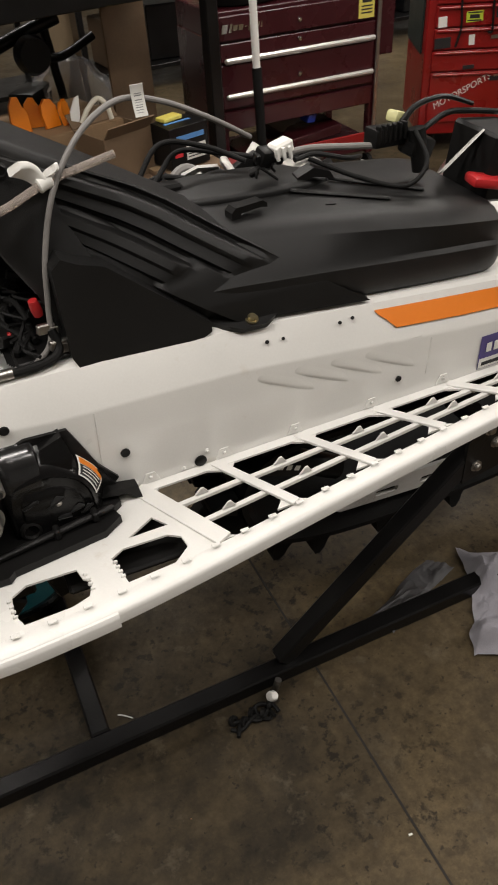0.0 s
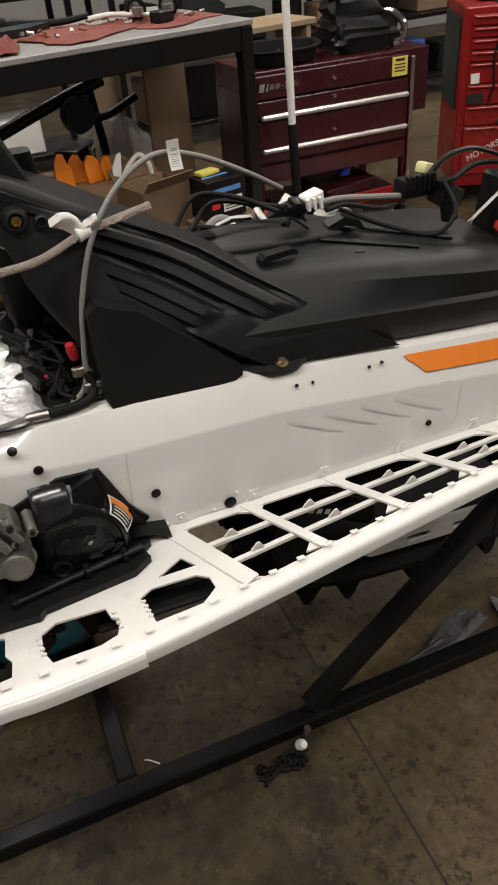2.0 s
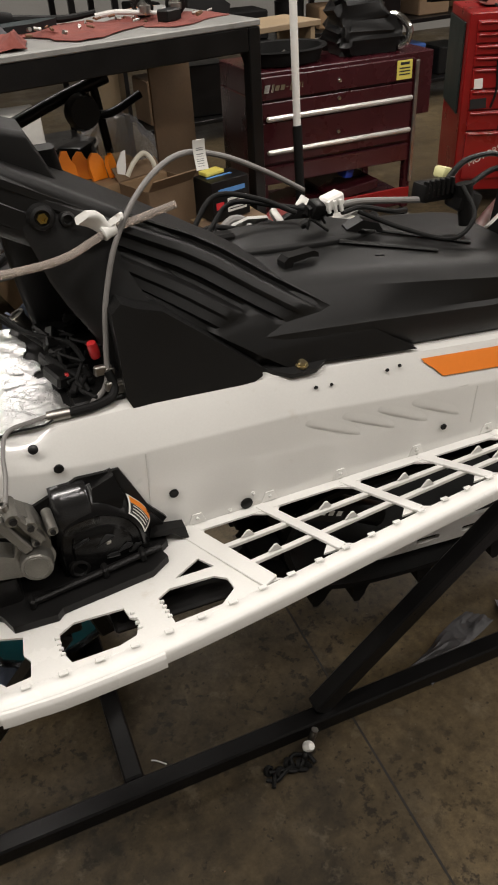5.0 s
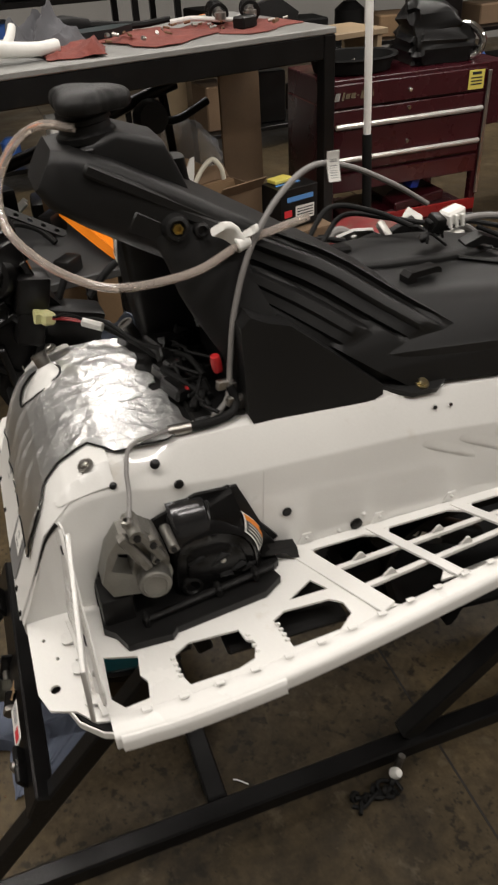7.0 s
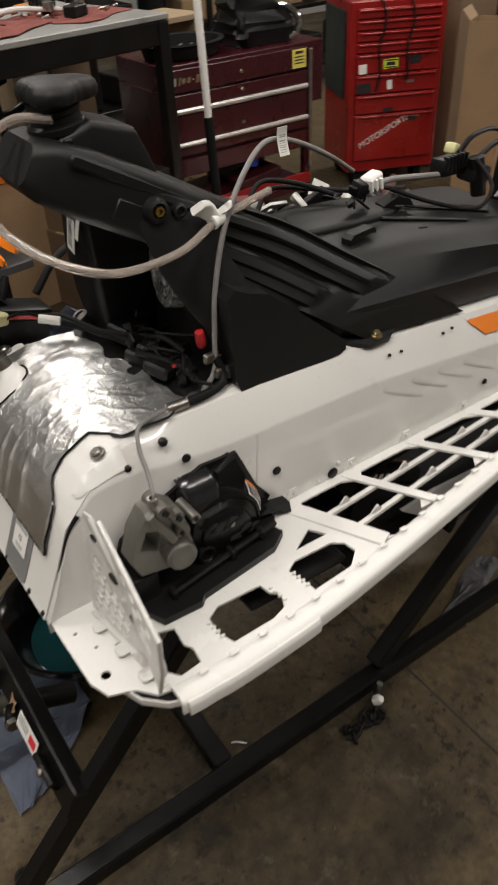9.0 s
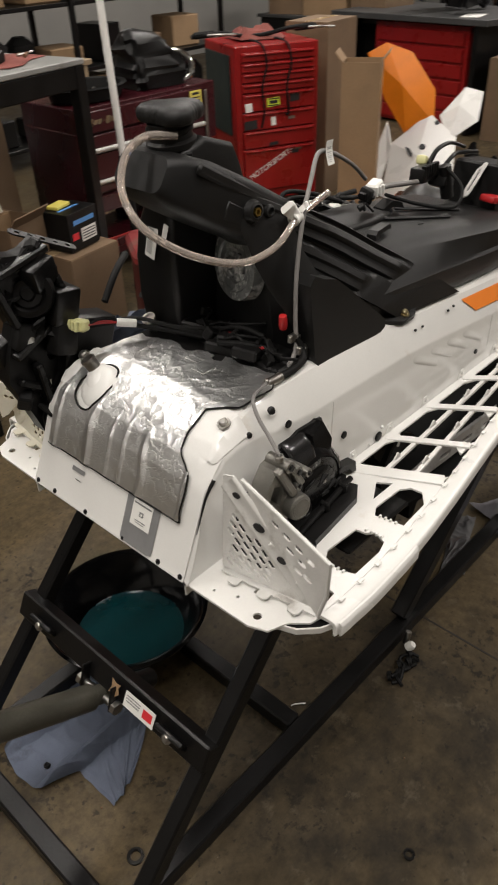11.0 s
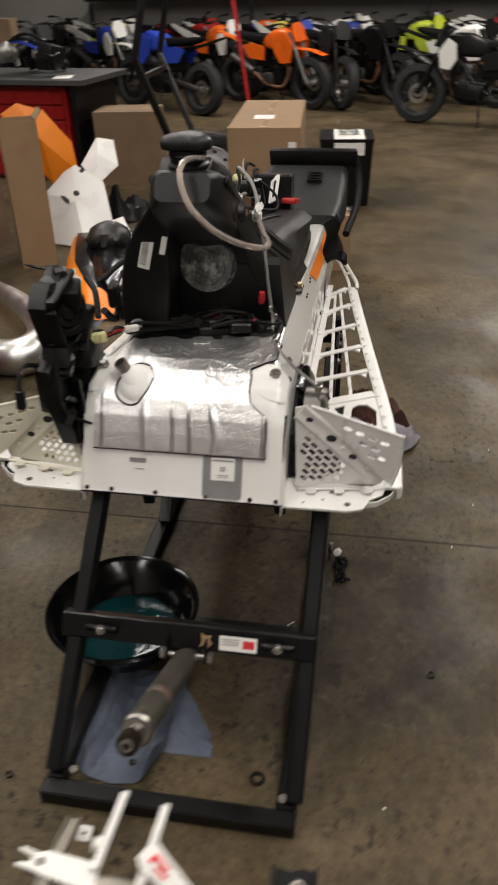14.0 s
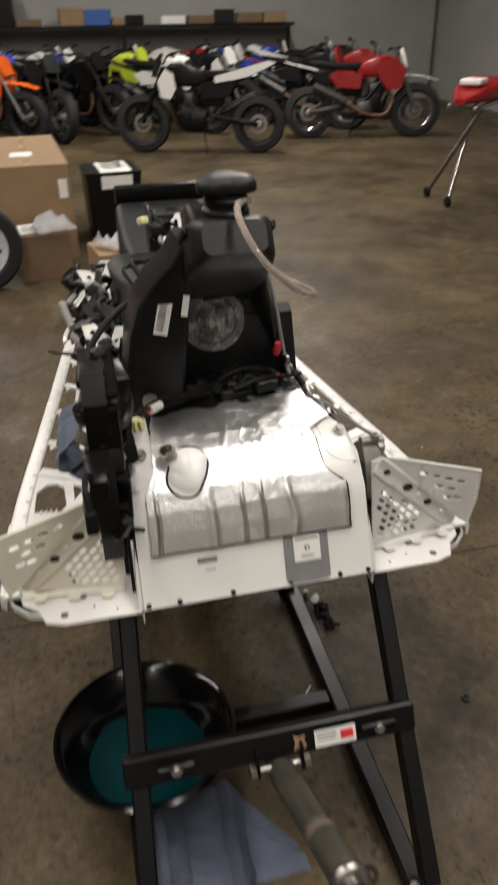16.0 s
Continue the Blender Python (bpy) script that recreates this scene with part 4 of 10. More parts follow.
# rolled metal shroud over the left shoulder of the cover
b = bm_new()
rings = []
for x in (0.199, 0.204, 0.215, 0.230, 0.245, 0.252, 0.256):
    e = 0.0 if 0.202 < x < 0.254 else 0.003
    arc = [(YB - 0.004, 0.826), (YB - 0.016, 0.824), (YB - 0.028, 0.814), (YB - 0.038, 0.800), (YB - 0.044, 0.782), (YB - 0.046, 0.768)]
    rings.append([Vector((x, y + e, z - e)) for y, z in arc] + [Vector((x, y + 0.006, z - 0.006)) for y, z in arc[::-1]])
loft(b, rings)
part("metal_shroud", b, mat("satin_black_metal", (0.075, 0.075, 0.077), 0.20, 0.85, 0.1, 20), brake, "satin black metal shroud", 50)
# wedge-shaped horn beside the shroud, and two ears
b = soften(side_plate([(0.258, 0.800), (0.262, 0.818), (0.298, 0.828), (0.306, 0.796), (0.300, 0.776), (0.276, 0.772)], [], 0.034, YB - 0.022), 0.005)
upper = part("cover_horn", b, GLOSSBLACK, brake)
for v in upper.data.vertices:
    v.co.y += max(0.0, v.co.z - 0.79) * 0.45
b = side_plate([(0.334, 0.742), (0.348, 0.728), (0.368, 0.690), (0.352, 0.676), (0.338, 0.690)], [], 0.010, YB - 0.010)
part("cover_ear", soften(b, 0.002), BLACK, brake)
b = side_plate([(0.330, 0.690), (0.376, 0.682), (0.388, 0.668), (0.40, 0.664), (0.396, 0.690), (0.350, 0.700)], [], 0.02, YB - 0.020)
part("cover_ear", soften(b, 0.003), BLACK, brake)
# warning sticker: outlined, orange band above a dark field with plain bars
for nm, mt, u0, u1, v0, v1, h in (("warning_sticker", PAPER, 0.630, 0.800, 0.06, 0.96, 0.0020), ("orange_band", ORANGE, 0.640, 0.790, 0.12, 0.40, 0.0026), ("dark_field", INK, 0.640, 0.790, 0.43, 0.90, 0.0026)):
    b = bm_new()
    sheet(b, lambda u, v: on_rim(u0 + (u1 - u0) * u, v0 + (v1 - v0) * v, h), 10, 4, 0.0004)
    part(nm, b, mt, cover, nm.replace("_", " "))
for k in range(3):
    b = bm_new()
    sheet(b, lambda u, v: on_rim(0.655 + 0.12 * u, 0.50 + 0.14 * k + 0.04 * v, 0.0031), 8, 1, 0.0003)
    part("print", b, PAPER, cover, smooth=0)
# lower guard with its rod
b = bm_new()
prism(b, [(0.075, 0.222), (0.36, 0.222), (0.362, 0.250), (0.345, 0.262), (0.352, 0.285), (0.320, 0.306), (0.175, 0.322), (0.165, 0.332), (0.100, 0.328), (0.088, 0.300), (0.072, 0.285)], [], 0.014, Matrix.Translation((0, 0, 0.670)) @ Matrix.Diagonal((1, -1, 1, 1)))
part("lower_guard", soften(b, 0.004), BLACK, brake, "black plastic lower guard")
b = bm_new()
box(b, (0.10, -0.252, 0.69), (0.05, 0.06, 0.07), rot(0, 0, 0), 0.008, 2)
part("guard_block", b, BLACK, brake)
b = bm_new()
rod(b, (0.135, -0.298, 0.684), (0.345, -0.272, 0.690), 0.006, 10)
part("guard_rod", b, STEELBLACK, brake)
for f in (0.0, 0.55, 0.85):
    b = bm_new()
    q = Vector((0.135, -0.298, 0.684)).lerp(Vector((0.345, -0.272, 0.690)), f)
    box(b, q, (0.010, 0.020, 0.020), None, 0.003)
    part("guard_clip", b, BLACK, brake)
# caliper
b = soften(side_plate([(0.092, 0.745), (0.104, 0.715), (0.150, 0.705), (0.185, 0.715), (0.192, 0.760), (0.180, 0.806), (0.158, 0.826), (0.128, 0.822), (0.108, 0.795)], [[(0.108, 0.764), (0.122, 0.794), (0.146, 0.784), (0.136, 0.748)]], 0.036, YB - 0.046), 0.0035)
cal = part("brake_caliper", b, CALIPER, sled, "grey cast aluminium brake caliper")
b = bm_new()
lathe(b, [(0, 0.026), (0.021, 0.026), (0.0235, 0.024), (0.0245, 0.018), (0.0245, 0.0), (0.028, -0.002), (0, -0.002)], wheel_matrix((0.166, YB - 0.062, 0.735), (-0.12, -1, 0.10)), 32)
pc = part("piston_cap", b, CALIPER, cal, "round cast piston cap")
b = bm_new()
lathe(b, [(0.016, 0.0262), (0.0175, 0.0272), (0.019, 0.0262)], wheel_matrix((0.166, YB - 0.062, 0.735), (-0.12, -1, 0.10)), 32)
part("cast_ring", b, CALIPER, pc)
for x, z, r in ((0.148, 0.826, 0.011), (0.168, 0.806, 0.010), (0.196, 0.788, 0.008), (0.170, 0.775, 0.007)):
    b = bm_new()
    rod(b, (x, YB - 0.030, z), (x + 0.002, YB - 0.076, z - 0.002), r, 14)
    part("caliper_boss", b, CALIPER, cal)
    b = bm_new()
    lathe(b, [(0, 0.004), (r * 0.5, 0.004), (r * 0.55, 0.0), (0, 0.0)], wheel_matrix((x + 0.002, YB - 0.076, z - 0.002), (0, -1, 0)), 6)
    part("boss_screw", b, STEELBLACK, cal)
for p0, p1, w in (((0.128, YB - 0.066, 0.826), (0.160, YB - 0.072, 0.762), 0.015), ((0.150, YB - 0.068, 0.832), (0.182, YB - 0.070, 0.772), 0.013)):
    b = bm_new()
    beam(b, p0, p1, w, 0.016, (0, 1, 0), 0.003)
    part("bridge", b, CALIPER, cal)
b = bm_new()
tube(b, [(0.136, YB - 0.060, 0.848), (0.140, YB - 0.052, 0.858), (0.149, YB - 0.024, 0.876), (0.154, -0.214, 0.898), (0.168, -0.190, 0.918), (0.21, -0.172, 0.915), (0.27, -0.158, 0.910)], 0.0034, 8)
part("brake_line", b, GREYHOSE, cal, "grey braided brake line")
b = bm_new()
lathe(b, [(0.0045, 0), (0.008, 0.001), (0.008, 0.010), (0.0045, 0.011)], wheel_matrix((0.142, YB - 0.058, 0.834), (0, 0, 1)), 12)
part("banjo_bolt", b, STEEL, cal)
for ob in (cal, *cal.children_recursive):
    if not ob.name.startswith("brake_line"):
        ob.data.transform(Matrix.Translation((-0.007, 0.0, 0.016)))

# ---- fuel tank ----
def ring_x(x, pts):
    return [Vector((x, y, z)) for y, z in pts]


def tank_section(x, top, half_top, half, low, bulge=0.0):
    h = [(half - 0.020, low), (half - 0.013, low + 0.010), (half - 0.006, low + 0.28 * (top - low)), (half - 0.005, low + 0.46 * (top - low)), (half - 0.011, low + 0.52 * (top - low)), (half_top + 0.03, top - 0.020), (half_top + 0.008, top - 0.004), (half_top - 0.015, top + 0.001)]
    return ring_x(x, [(-y, z) for y, z in h] + [(0, top + 0.003 + bulge)] + [(y, z) for y, z in h[::-1]])


b = bm_new()
secs = []
for x, top, ht, hw in ((0.52, 1.010, 0.070, 0.155), (0.56, 1.022, 0.088, 0.165), (0.62, 1.026, 0.098, 0.172), (0.69, 1.022, 0.105, 0.175), (0.78, 1.014, 0.115, 0.177), (0.90, 1.000, 0.128, 0.178), (1.02, 0.984, 0.138, 0.177), (1.10, 0.974, 0.140, 0.174), (1.145, 0.966, 0.136, 0.170), (1.165, 0.945, 0.125, 0.160)):
    secs.append(tank_section(x, top, ht, hw, tunnel_top(x) + 0.003))
loft(b, secs)
tank = part("fuel_tank", b, TANK, sled, "black moulded plastic fuel tank", 28)


def rounded_section(c, d, w, h, r, n=4):
    """A rounded rectangle, w along y and h across the direction d (in the xz plane), centred at c."""
    d = Vector(d).normalized()
    up = Vector((-d.z, 0, d.x))
    return [Vector(c) + Vector((0, 1, 0)) * a + up * bb for a, bb in rrect(w, h, r, n)]


# rising neck
b = bm_new()
d = (-0.80, 0, 0.50)
neck = [((0.790, 0, 0.890), 0.27, 0.05), ((0.72, 0, 0.927), 0.235, 0.062), ((0.64, 0, 0.973), 0.195, 0.078), ((0.54, -0.004, 1.030), 0.168, 0.087), ((0.44, -0.006, 1.091), 0.158, 0.092), ((0.36, -0.006, 1.138), 0.160, 0.094), ((0.28, -0.005, 1.184), 0.160, 0.096), ((0.20, -0.004, 1.230), 0.152, 0.092), ((0.155, -0.003, 1.254), 0.138, 0.080), ((0.135, -0.003, 1.265), 0.108, 0.056)]
rings = [rounded_section(c, d, w, h, 0.017) for c, w, h in neck]
loft(b, rings)
part("neck", b, TANK, tank, "", 30)
# long raised panels on the sides of the neck
for s in (-1, 1):
    for o, x0, x1, hh in ((0.024, 0.17, 0.50, 0.018), (-0.016, 0.24, 0.46, 0.034)):
        b = bm_new()
        n = Vector((0.53, 0, 0.85)) * o
        p0, p1 = Vector((x0, s * 0.0755 - 0.004, 1.250 - 0.575 * (x0 - 0.17))) + n, Vector((x1, s * 0.0785 - 0.004, 1.250 - 0.575 * (x1 - 0.17))) + n
        beam(b, p0, p1, 0.010, hh, (0.53, 0, 0.85), 0.004)
        part("moulded_panel", b, TANK, tank, "", 40)
# raised shoulder behind the filler
b = bm_new()
rings = []
for x, z0, z1, w in ((0.168, 1.25, 1.266, 0.088), (0.190, 1.24, 1.286, 0.104), (0.235, 1.22, 1.301, 0.108), (0.298, 1.19, 1.280, 0.102), (0.312, 1.18, 1.250, 0.100), (0.328, 1.17, 1.212, 0.094)):
    rings.append([Vector((x, 0.008 + a, (z0 + z1) / 2 + c)) for a, c in rrect(w, z1 - z0, 0.010)])
loft(b, rings)
part("filler_shoulder", b, TANK, tank, "", 30)
# stepped flank: moulded ridges that fan down from the neck to the tunnel
b = bm_new()
STEPS = [(0.0, -0.002), (0.05, -0.009), (0.08, -0.010), (0.12, 0.004), (0.15, 0.007), (0.24, 0.008), (0.27, 0.005), (0.30, -0.001), (0.44, -0.001), (0.47, -0.010), (0.51, -0.013), (0.56, -0.012), (0.60, 0.003), (0.63, 0.006), (0.74, 0.006), (0.78, 0.001), (0.90, 0.000), (0.94, -0.008), (1.0, -0.012)]
FLANK_UP = [(0.0, -0.078, 1.250), (0.43, -0.086, 1.112), (0.50, -0.096, 1.085), (0.60, -0.120, 1.040), (0.73, -0.152, 0.985), (0.86, -0.174, 0.928), (1.0, -0.182, 0.868)]
FLANK_LO = [(0.0, -0.086, 1.135), (0.30, -0.112, 1.064), (0.50, -0.138, 1.016), (0.70, -0.162, 0.968), (0.85, -0.174, 0.932), (1.0, -0.178, 0.896)]


def flank_at(f, g):
    uy, uz = (float(np.interp(f, [q[0] for q in FLANK_UP], [q[k] for q in FLANK_UP])) for k in (1, 2))
    ly, lz = (float(np.interp(f, [q[0] for q in FLANK_LO], [q[k] for q in FLANK_LO])) for k in (1, 2))
    up, lo = Vector((0.23 + 0.64 * f, uy, uz)), Vector((0.28 + 0.34 * f, ly, lz))
    # the two ridges end round, one before the other
    end = 0.74 if g < 0.5 else 0.66
    fade = min(1.0, max(0.0, (end - f) / 0.045))
    amp = min(1.0, f * 6) * (1 - (1 - fade) ** 2)
    return up.lerp(lo, g) + Vector((0, -1, 0.25)) * (amp * lerp_table(STEPS, g) - 0.003 * (1 - amp))


vs = [[b.verts.new(flank_at(i / 60, g)) for g, _ in STEPS] for i in range(61)]
for i in range(60):
    for j in range(len(STEPS) - 1):
        b.faces.new((vs[i][j], vs[i + 1][j], vs[i + 1][j + 1], vs[i][j + 1]))
bmesh.ops.recalc_face_normals(b, faces=b.faces)
bmesh.ops.solidify(b, geom=list(b.faces), thickness=0.004)
part("stepped_flank", b, TANK, tank, "", 32)
# filling between the neck and the flank
b = bm_new()
rings = []
for f in np.linspace(0.0, 1.0, 8):
    up, lo = flank_at(f, 0.0), flank_at(f, 1.0)
    rings.append([Vector((up.x, 0.02, up.z)), up + Vector((0, 0.010, 0)), up.lerp(lo, 0.5) + Vector((0, 0.014, 0)), lo + Vector((0, 0.010, 0)), Vector((lo.x, 0.02, lo.z))])
loft(b, rings)
part("flank_core", b, TANK, tank, "", 30)
# side box in front of the bolt
b = bm_new()
outer = [(0.350, 0.912), (0.358, 0.893), (0.390, 0.884), (0.560, 0.886), (0.574, 0.893), (0.574, 0.909), (0.500, 0.974), (0.425, 1.038), (0.388, 1.050), (0.366, 1.062), (0.350, 1.048)]
prism(b, outer, [], 0.10, Matrix.Translation((0, -0.128, 0)) @ rot(90, 0, 0).to_4x4())
bmesh.ops.bevel(b, geom=[e for e in b.edges if len(e.link_faces) == 2 and e.calc_face_angle(0) > 0.35], offset=0.006, segments=3, affect="EDGES", profile=0.6)
for v in b.verts:
    v.co.y += 0.10 * max(0.0, v.co.z - 0.90)
part("side_box", b, TANK, tank, "", 40)
# front wall of the tank
b = bm_new()
rings = []
for z, x0, w, y0 in ((0.895, 0.352, 0.33, 0.008), (0.93, 0.352, 0.33, 0.008), (1.0, 0.352, 0.29, 0.006), (1.05, 0.352, 0.24, 0.004), (1.09, 0.350, 0.20, 0.004), (1.12, 0.344, 0.17, 0.004), (1.18, 0.300, 0.14, 0.003)):
    dp = float(np.interp(z, [0.9, 1.0, 1.07, 1.12, 1.18], [0.20, 0.18, 0.12, 0.07, 0.03]))
    rings.append([Vector((x0 + dp / 2 + a, y0 + c, z)) for a, c in rrect(dp, w, 0.035, 5)])
loft(b, rings)
part("front_wall", b, TANK, tank, "", 40)
# curved skin that closes the recess under the neck towards the side box
b = bm_new()
rings = []
for x, y, z, yo in ((0.256, -0.074, 1.185, -0.080), (0.262, -0.082, 1.165, -0.088), (0.274, -0.090, 1.130, -0.098), (0.284, -0.099, 1.090, -0.110), (0.302, -0.108, 1.050, -0.126), (0.330, -0.122, 1.000, -0.146), (0.352, -0.136, 0.940, -0.160), (0.360, -0.145, 0.890, -0.168)):
    rings.append([Vector((x, y + 0.003, z)), Vector((x - 0.002, y, z)), Vector((x + 0.004, y - 0.005, z)), Vector((x + 0.05, yo - 0.004, z)), Vector((x + 0.11, yo, z)), Vector((x + 0.11, y + 0.03, z)), Vector((x + 0.04, y + 0.016, z))])
loft(b, rings)
part("recess_skin", b, TANK, tank, "", 60)
# dark lower duct at the far side
b = bm_new()
rings = []
for z, x0, w, yc in ((0.90, 0.262, 0.11, 0.135), (0.98, 0.250, 0.115, 0.130), (1.06, 0.242, 0.110, 0.120), (1.12, 0.238, 0.095, 0.108), (1.16, 0.234, 0.076, 0.092), (1.20, 0.212, 0.052, 0.070), (1.235, 0.206, 0.040, 0.056)):
    rings.append([Vector((x0 + 0.07 + a, yc + c, z)) for a, c in rrect(0.14, w, min(0.012, w / 2.4), 4)])
loft(b, rings)
part("side_duct", b, BLACK, tank, "", 40)
# fuel pump flange
m = wheel_matrix((0.347, 0.003, 1.049), (-1, 0.20, 0.10))
b = bm_new()
lathe(b, [(0.0, 0.006), (0.030, 0.006), (0.034, 0.010), (0.046, 0.010), (0.049, 0.014), (0.056, 0.015), (0.064, 0.013), (0.066, 0.004), (0.068, -0.01), (0, -0.01)], m, 40)
pump = part("fuel_pump_flange", b, mat("smoky_plastic", (0.15, 0.155, 0.15), 0.22, 0, 0.25, 30, 0.2, 120, dirt=(0.40, 0.40, 0.38), dirt_scale=40, dirt_cut=0.55), tank, "round smoky grey fuel pump flange")
for k in range(6):
    a = radians(60 * k + 15)
    b = bm_new()
    box(b, m @ Vector((0.022 * math.cos(a), 0.022 * math.sin(a), 0.010)), (0.008, 0.016, 0.010), rot(20 * k, 0, 0), 0.002)
    part("pump_moulding", b, pump.data.materials[0], pump)
# filler cap
b = bm_new()
m = Matrix.Translation((0.205, -0.002, 1.285)) @ rot(0, -6, 0).to_4x4()
lathe(b, [(0.034, -0.03), (0.036, 0.0), (0.040, 0.004), (0.040, 0.012), (0.035, 0.016), (0.034, 0.024), (0.037, 0.026), (0.037, 0.032), (0.034, 0.034), (0.034, 0.040), (0, 0.04)], m, 28)
part("filler_ring", b, BLACK, tank)
b = bm_new()
m2 = m @ Matrix.Translation((0.008, 0, 0.036)) @ rot(0, 7, 0).to_4x4() @ Matrix.Diagonal((1.0, 1.0, 0.80, 1))
rings = []
for z, f in ((0.0, 0.82), (0.003, 0.95), (0.008, 1.0), (0.018, 1.01), (0.026, 0.96), (0.0315, 0.86), (0.0345, 0.70), (0.0360, 0.45), (0.0365, 0.1)):
    rings.append([m2 @ Vector((f * (0.046 + 0.0085 * math.cos(3 * a) + 0.0005 * math.cos(18 * a)) * math.cos(a) * 1.08, f * (0.046 + 0.0085 * math.cos(3 * a) + 0.0005 * math.cos(18 * a)) * math.sin(a), z)) for a in (2 * math.pi * k / 90 for k in range(90))])
loft(b, rings)
part("filler_cap", b, TANK, tank, "black lobed filler cap", 35)
for a in (20, 140, 260):
    b = bm_new()
    p = m @ Vector((0.038 * math.cos(radians(a)), 0.038 * math.sin(radians(a)), -0.008))
    box(b, p, (0.014, 0.014, 0.016), rot(0, 0, a), 0.002)
    part("ring_lug", b, BLACK, tank)
# barcode labels on the front
b = bm_new()
lm = Matrix.Translation((0.2365, 0.111, 1.108)) @ rot(0, -86, 0).to_4x4() @ rot(0, 0, -14).to_4x4()
box(b, (0, 0, 0), (0.078, 0.026, 0.001))
bmesh.ops.transform(b, matrix=lm, verts=b.verts)
tag = part("barcode_label", b, PAPER, tank, "white barcode label", 0)
rng = random.Random(4)
bars(tag, lm, [(-0.030 + 0.0042 * k, 0.003, 0.0012 + 0.0012 * rng.random(), 0.014) for k in range(14)], INK, "barcode_bar")
b = bm_new()
lm2 = Matrix.Translation((0.232, 0.071, 1.122)) @ rot(0, -80, 0).to_4x4() @ rot(0, 0, -12).to_4x4()
box(b, (0, 0, 0), (0.038, 0.012, 0.001))
bmesh.ops.transform(b, matrix=lm2, verts=b.verts)
part("small_label", b, PAPER, tank, "small white label", 0)
# brass insert and moulded eye on the neck
for x, z, r, mt in ((0.291, 1.180, 0.016, TANK), (0.325, 1.172, 0.010, TANK)):
    b = bm_new()
    lathe(b, [(0, 0.004), (r * 0.55, 0.004), (r * 0.7, 0.009), (r, 0.007), (r * 1.3, -0.006), (0, -0.006)], wheel_matrix((x, -0.090, z), (0, -1, 0.1)), 20)
    part("moulded_boss", b, mt, tank)
b = bm_new()
lathe(b, [(0, 0.001), (0.004, 0.001), (0.0045, 0.006), (0.0075, 0.006), (0.0075, -0.003), (0, -0.003)], wheel_matrix((0.291, -0.094, 1.180), (0, -1, 0.1)), 6)
part("brass_insert", b, mat("brass", (0.55, 0.38, 0.10), 0.35, 1, 0.1, 20), tank, "brass threaded insert")
# strap hook on the deck
b = bm_new()
prism(b, [(-0.034, -0.002), (-0.034, 0.010), (-0.026, 0.017), (0.026, 0.017), (0.034, 0.011), (0.034, 0.004), (0.022, 0.007), (-0.016, 0.006), (-0.018, -0.002)], [], 0.022, Matrix.Translation((0.69, -0.072, 1.026)) @ rot(90, 0, 8).to_4x4())
part("strap_hook", b, BLACK, tank, "black plastic strap hook")
# raised deck rim towards the far side
b = bm_new()
rings = []
for x, y0, w, z in ((0.545, 0.055, 0.05, 1.020), (0.575, 0.050, 0.10, 1.036), (0.66, 0.045, 0.125, 1.037), (0.76, 0.045, 0.125, 1.031), (0.83, 0.05, 0.11, 1.024), (0.90, 0.06, 0.06, 1.008)):
    rings.append([Vector((x, y0 + a, z - 0.011 + c)) for a, c in rrect(w, 0.024, 0.010, 4)])
loft(b, rings)
part("deck_rim", b, TANK, tank, "", 45)
# moulded web across the deck and two crumbs of debris
b = bm_new()
for p0, p1 in (((0.80, -0.01, 1.019), (0.96, -0.085, 0.997)), ((0.90, 0.03, 1.008), (1.05, -0.06, 0.986))):
    beam(b, p0, p1, 0.012, 0.006, bevel=0.0025)
part("deck_web", b, TANK, tank, "", 40)
b = bm_new()
rod(b, (0.835, -0.078, 1.010), (0.852, -0.080, 1.008), 0.0016, 8)
part("stray_pin", b, STEELBLACK, tank)
b = bm_new()
box(b, (0.60, 0.06, 1.040), (0.055, 0.03, 0.018), rot(0, 6, 10), 0.005)
part("deck_clip", b, BLACK, tank)
b = bm_new()
prism(b, [(-0.035, 0), (-0.03, 0.016), (0.0, 0.030), (0.03, 0.020), (0.04, 0.004), (0.02, 0.010), (0.0, 0.014), (-0.02, 0.006)], [], 0.03, Matrix.Translation((0.86, 0.02, 1.012)) @ rot(90, 0, -10).to_4x4())
part("cable_saddle", b, BLACK, tank, "black plastic cable saddle")
# hold-down tab with bolt
b = bm_new()
prism(b, [(-0.050, -0.006), (-0.022, -0.022), (0.022, -0.022), (0.050, -0.004), (0.10, 0.03), (-0.09, 0.03)], [], 0.010, Matrix.Translation((0.644, -0.168, 0.891)) @ rot(18, 2, 0).to_4x4())
part("hold_down_tab", b, TANK, tank)
bolt(tank, (0.644, -0.178, 0.897), (0, -0.3, 0.95), 0.0075, 0.007, mat("zinc_plated_steel", (0.52, 0.44, 0.26), 0.3, 1, 0.1, 20), "hold_down_bolt")

# ---- hoses and wiring on the chassis ----
def hose(name, pts, r, material, parent=None, label="", n=10, steps=7):
    b = bm_new()
    tube(b, pts, r, n, steps)
    return part(name, b, material, parent or sled, label)


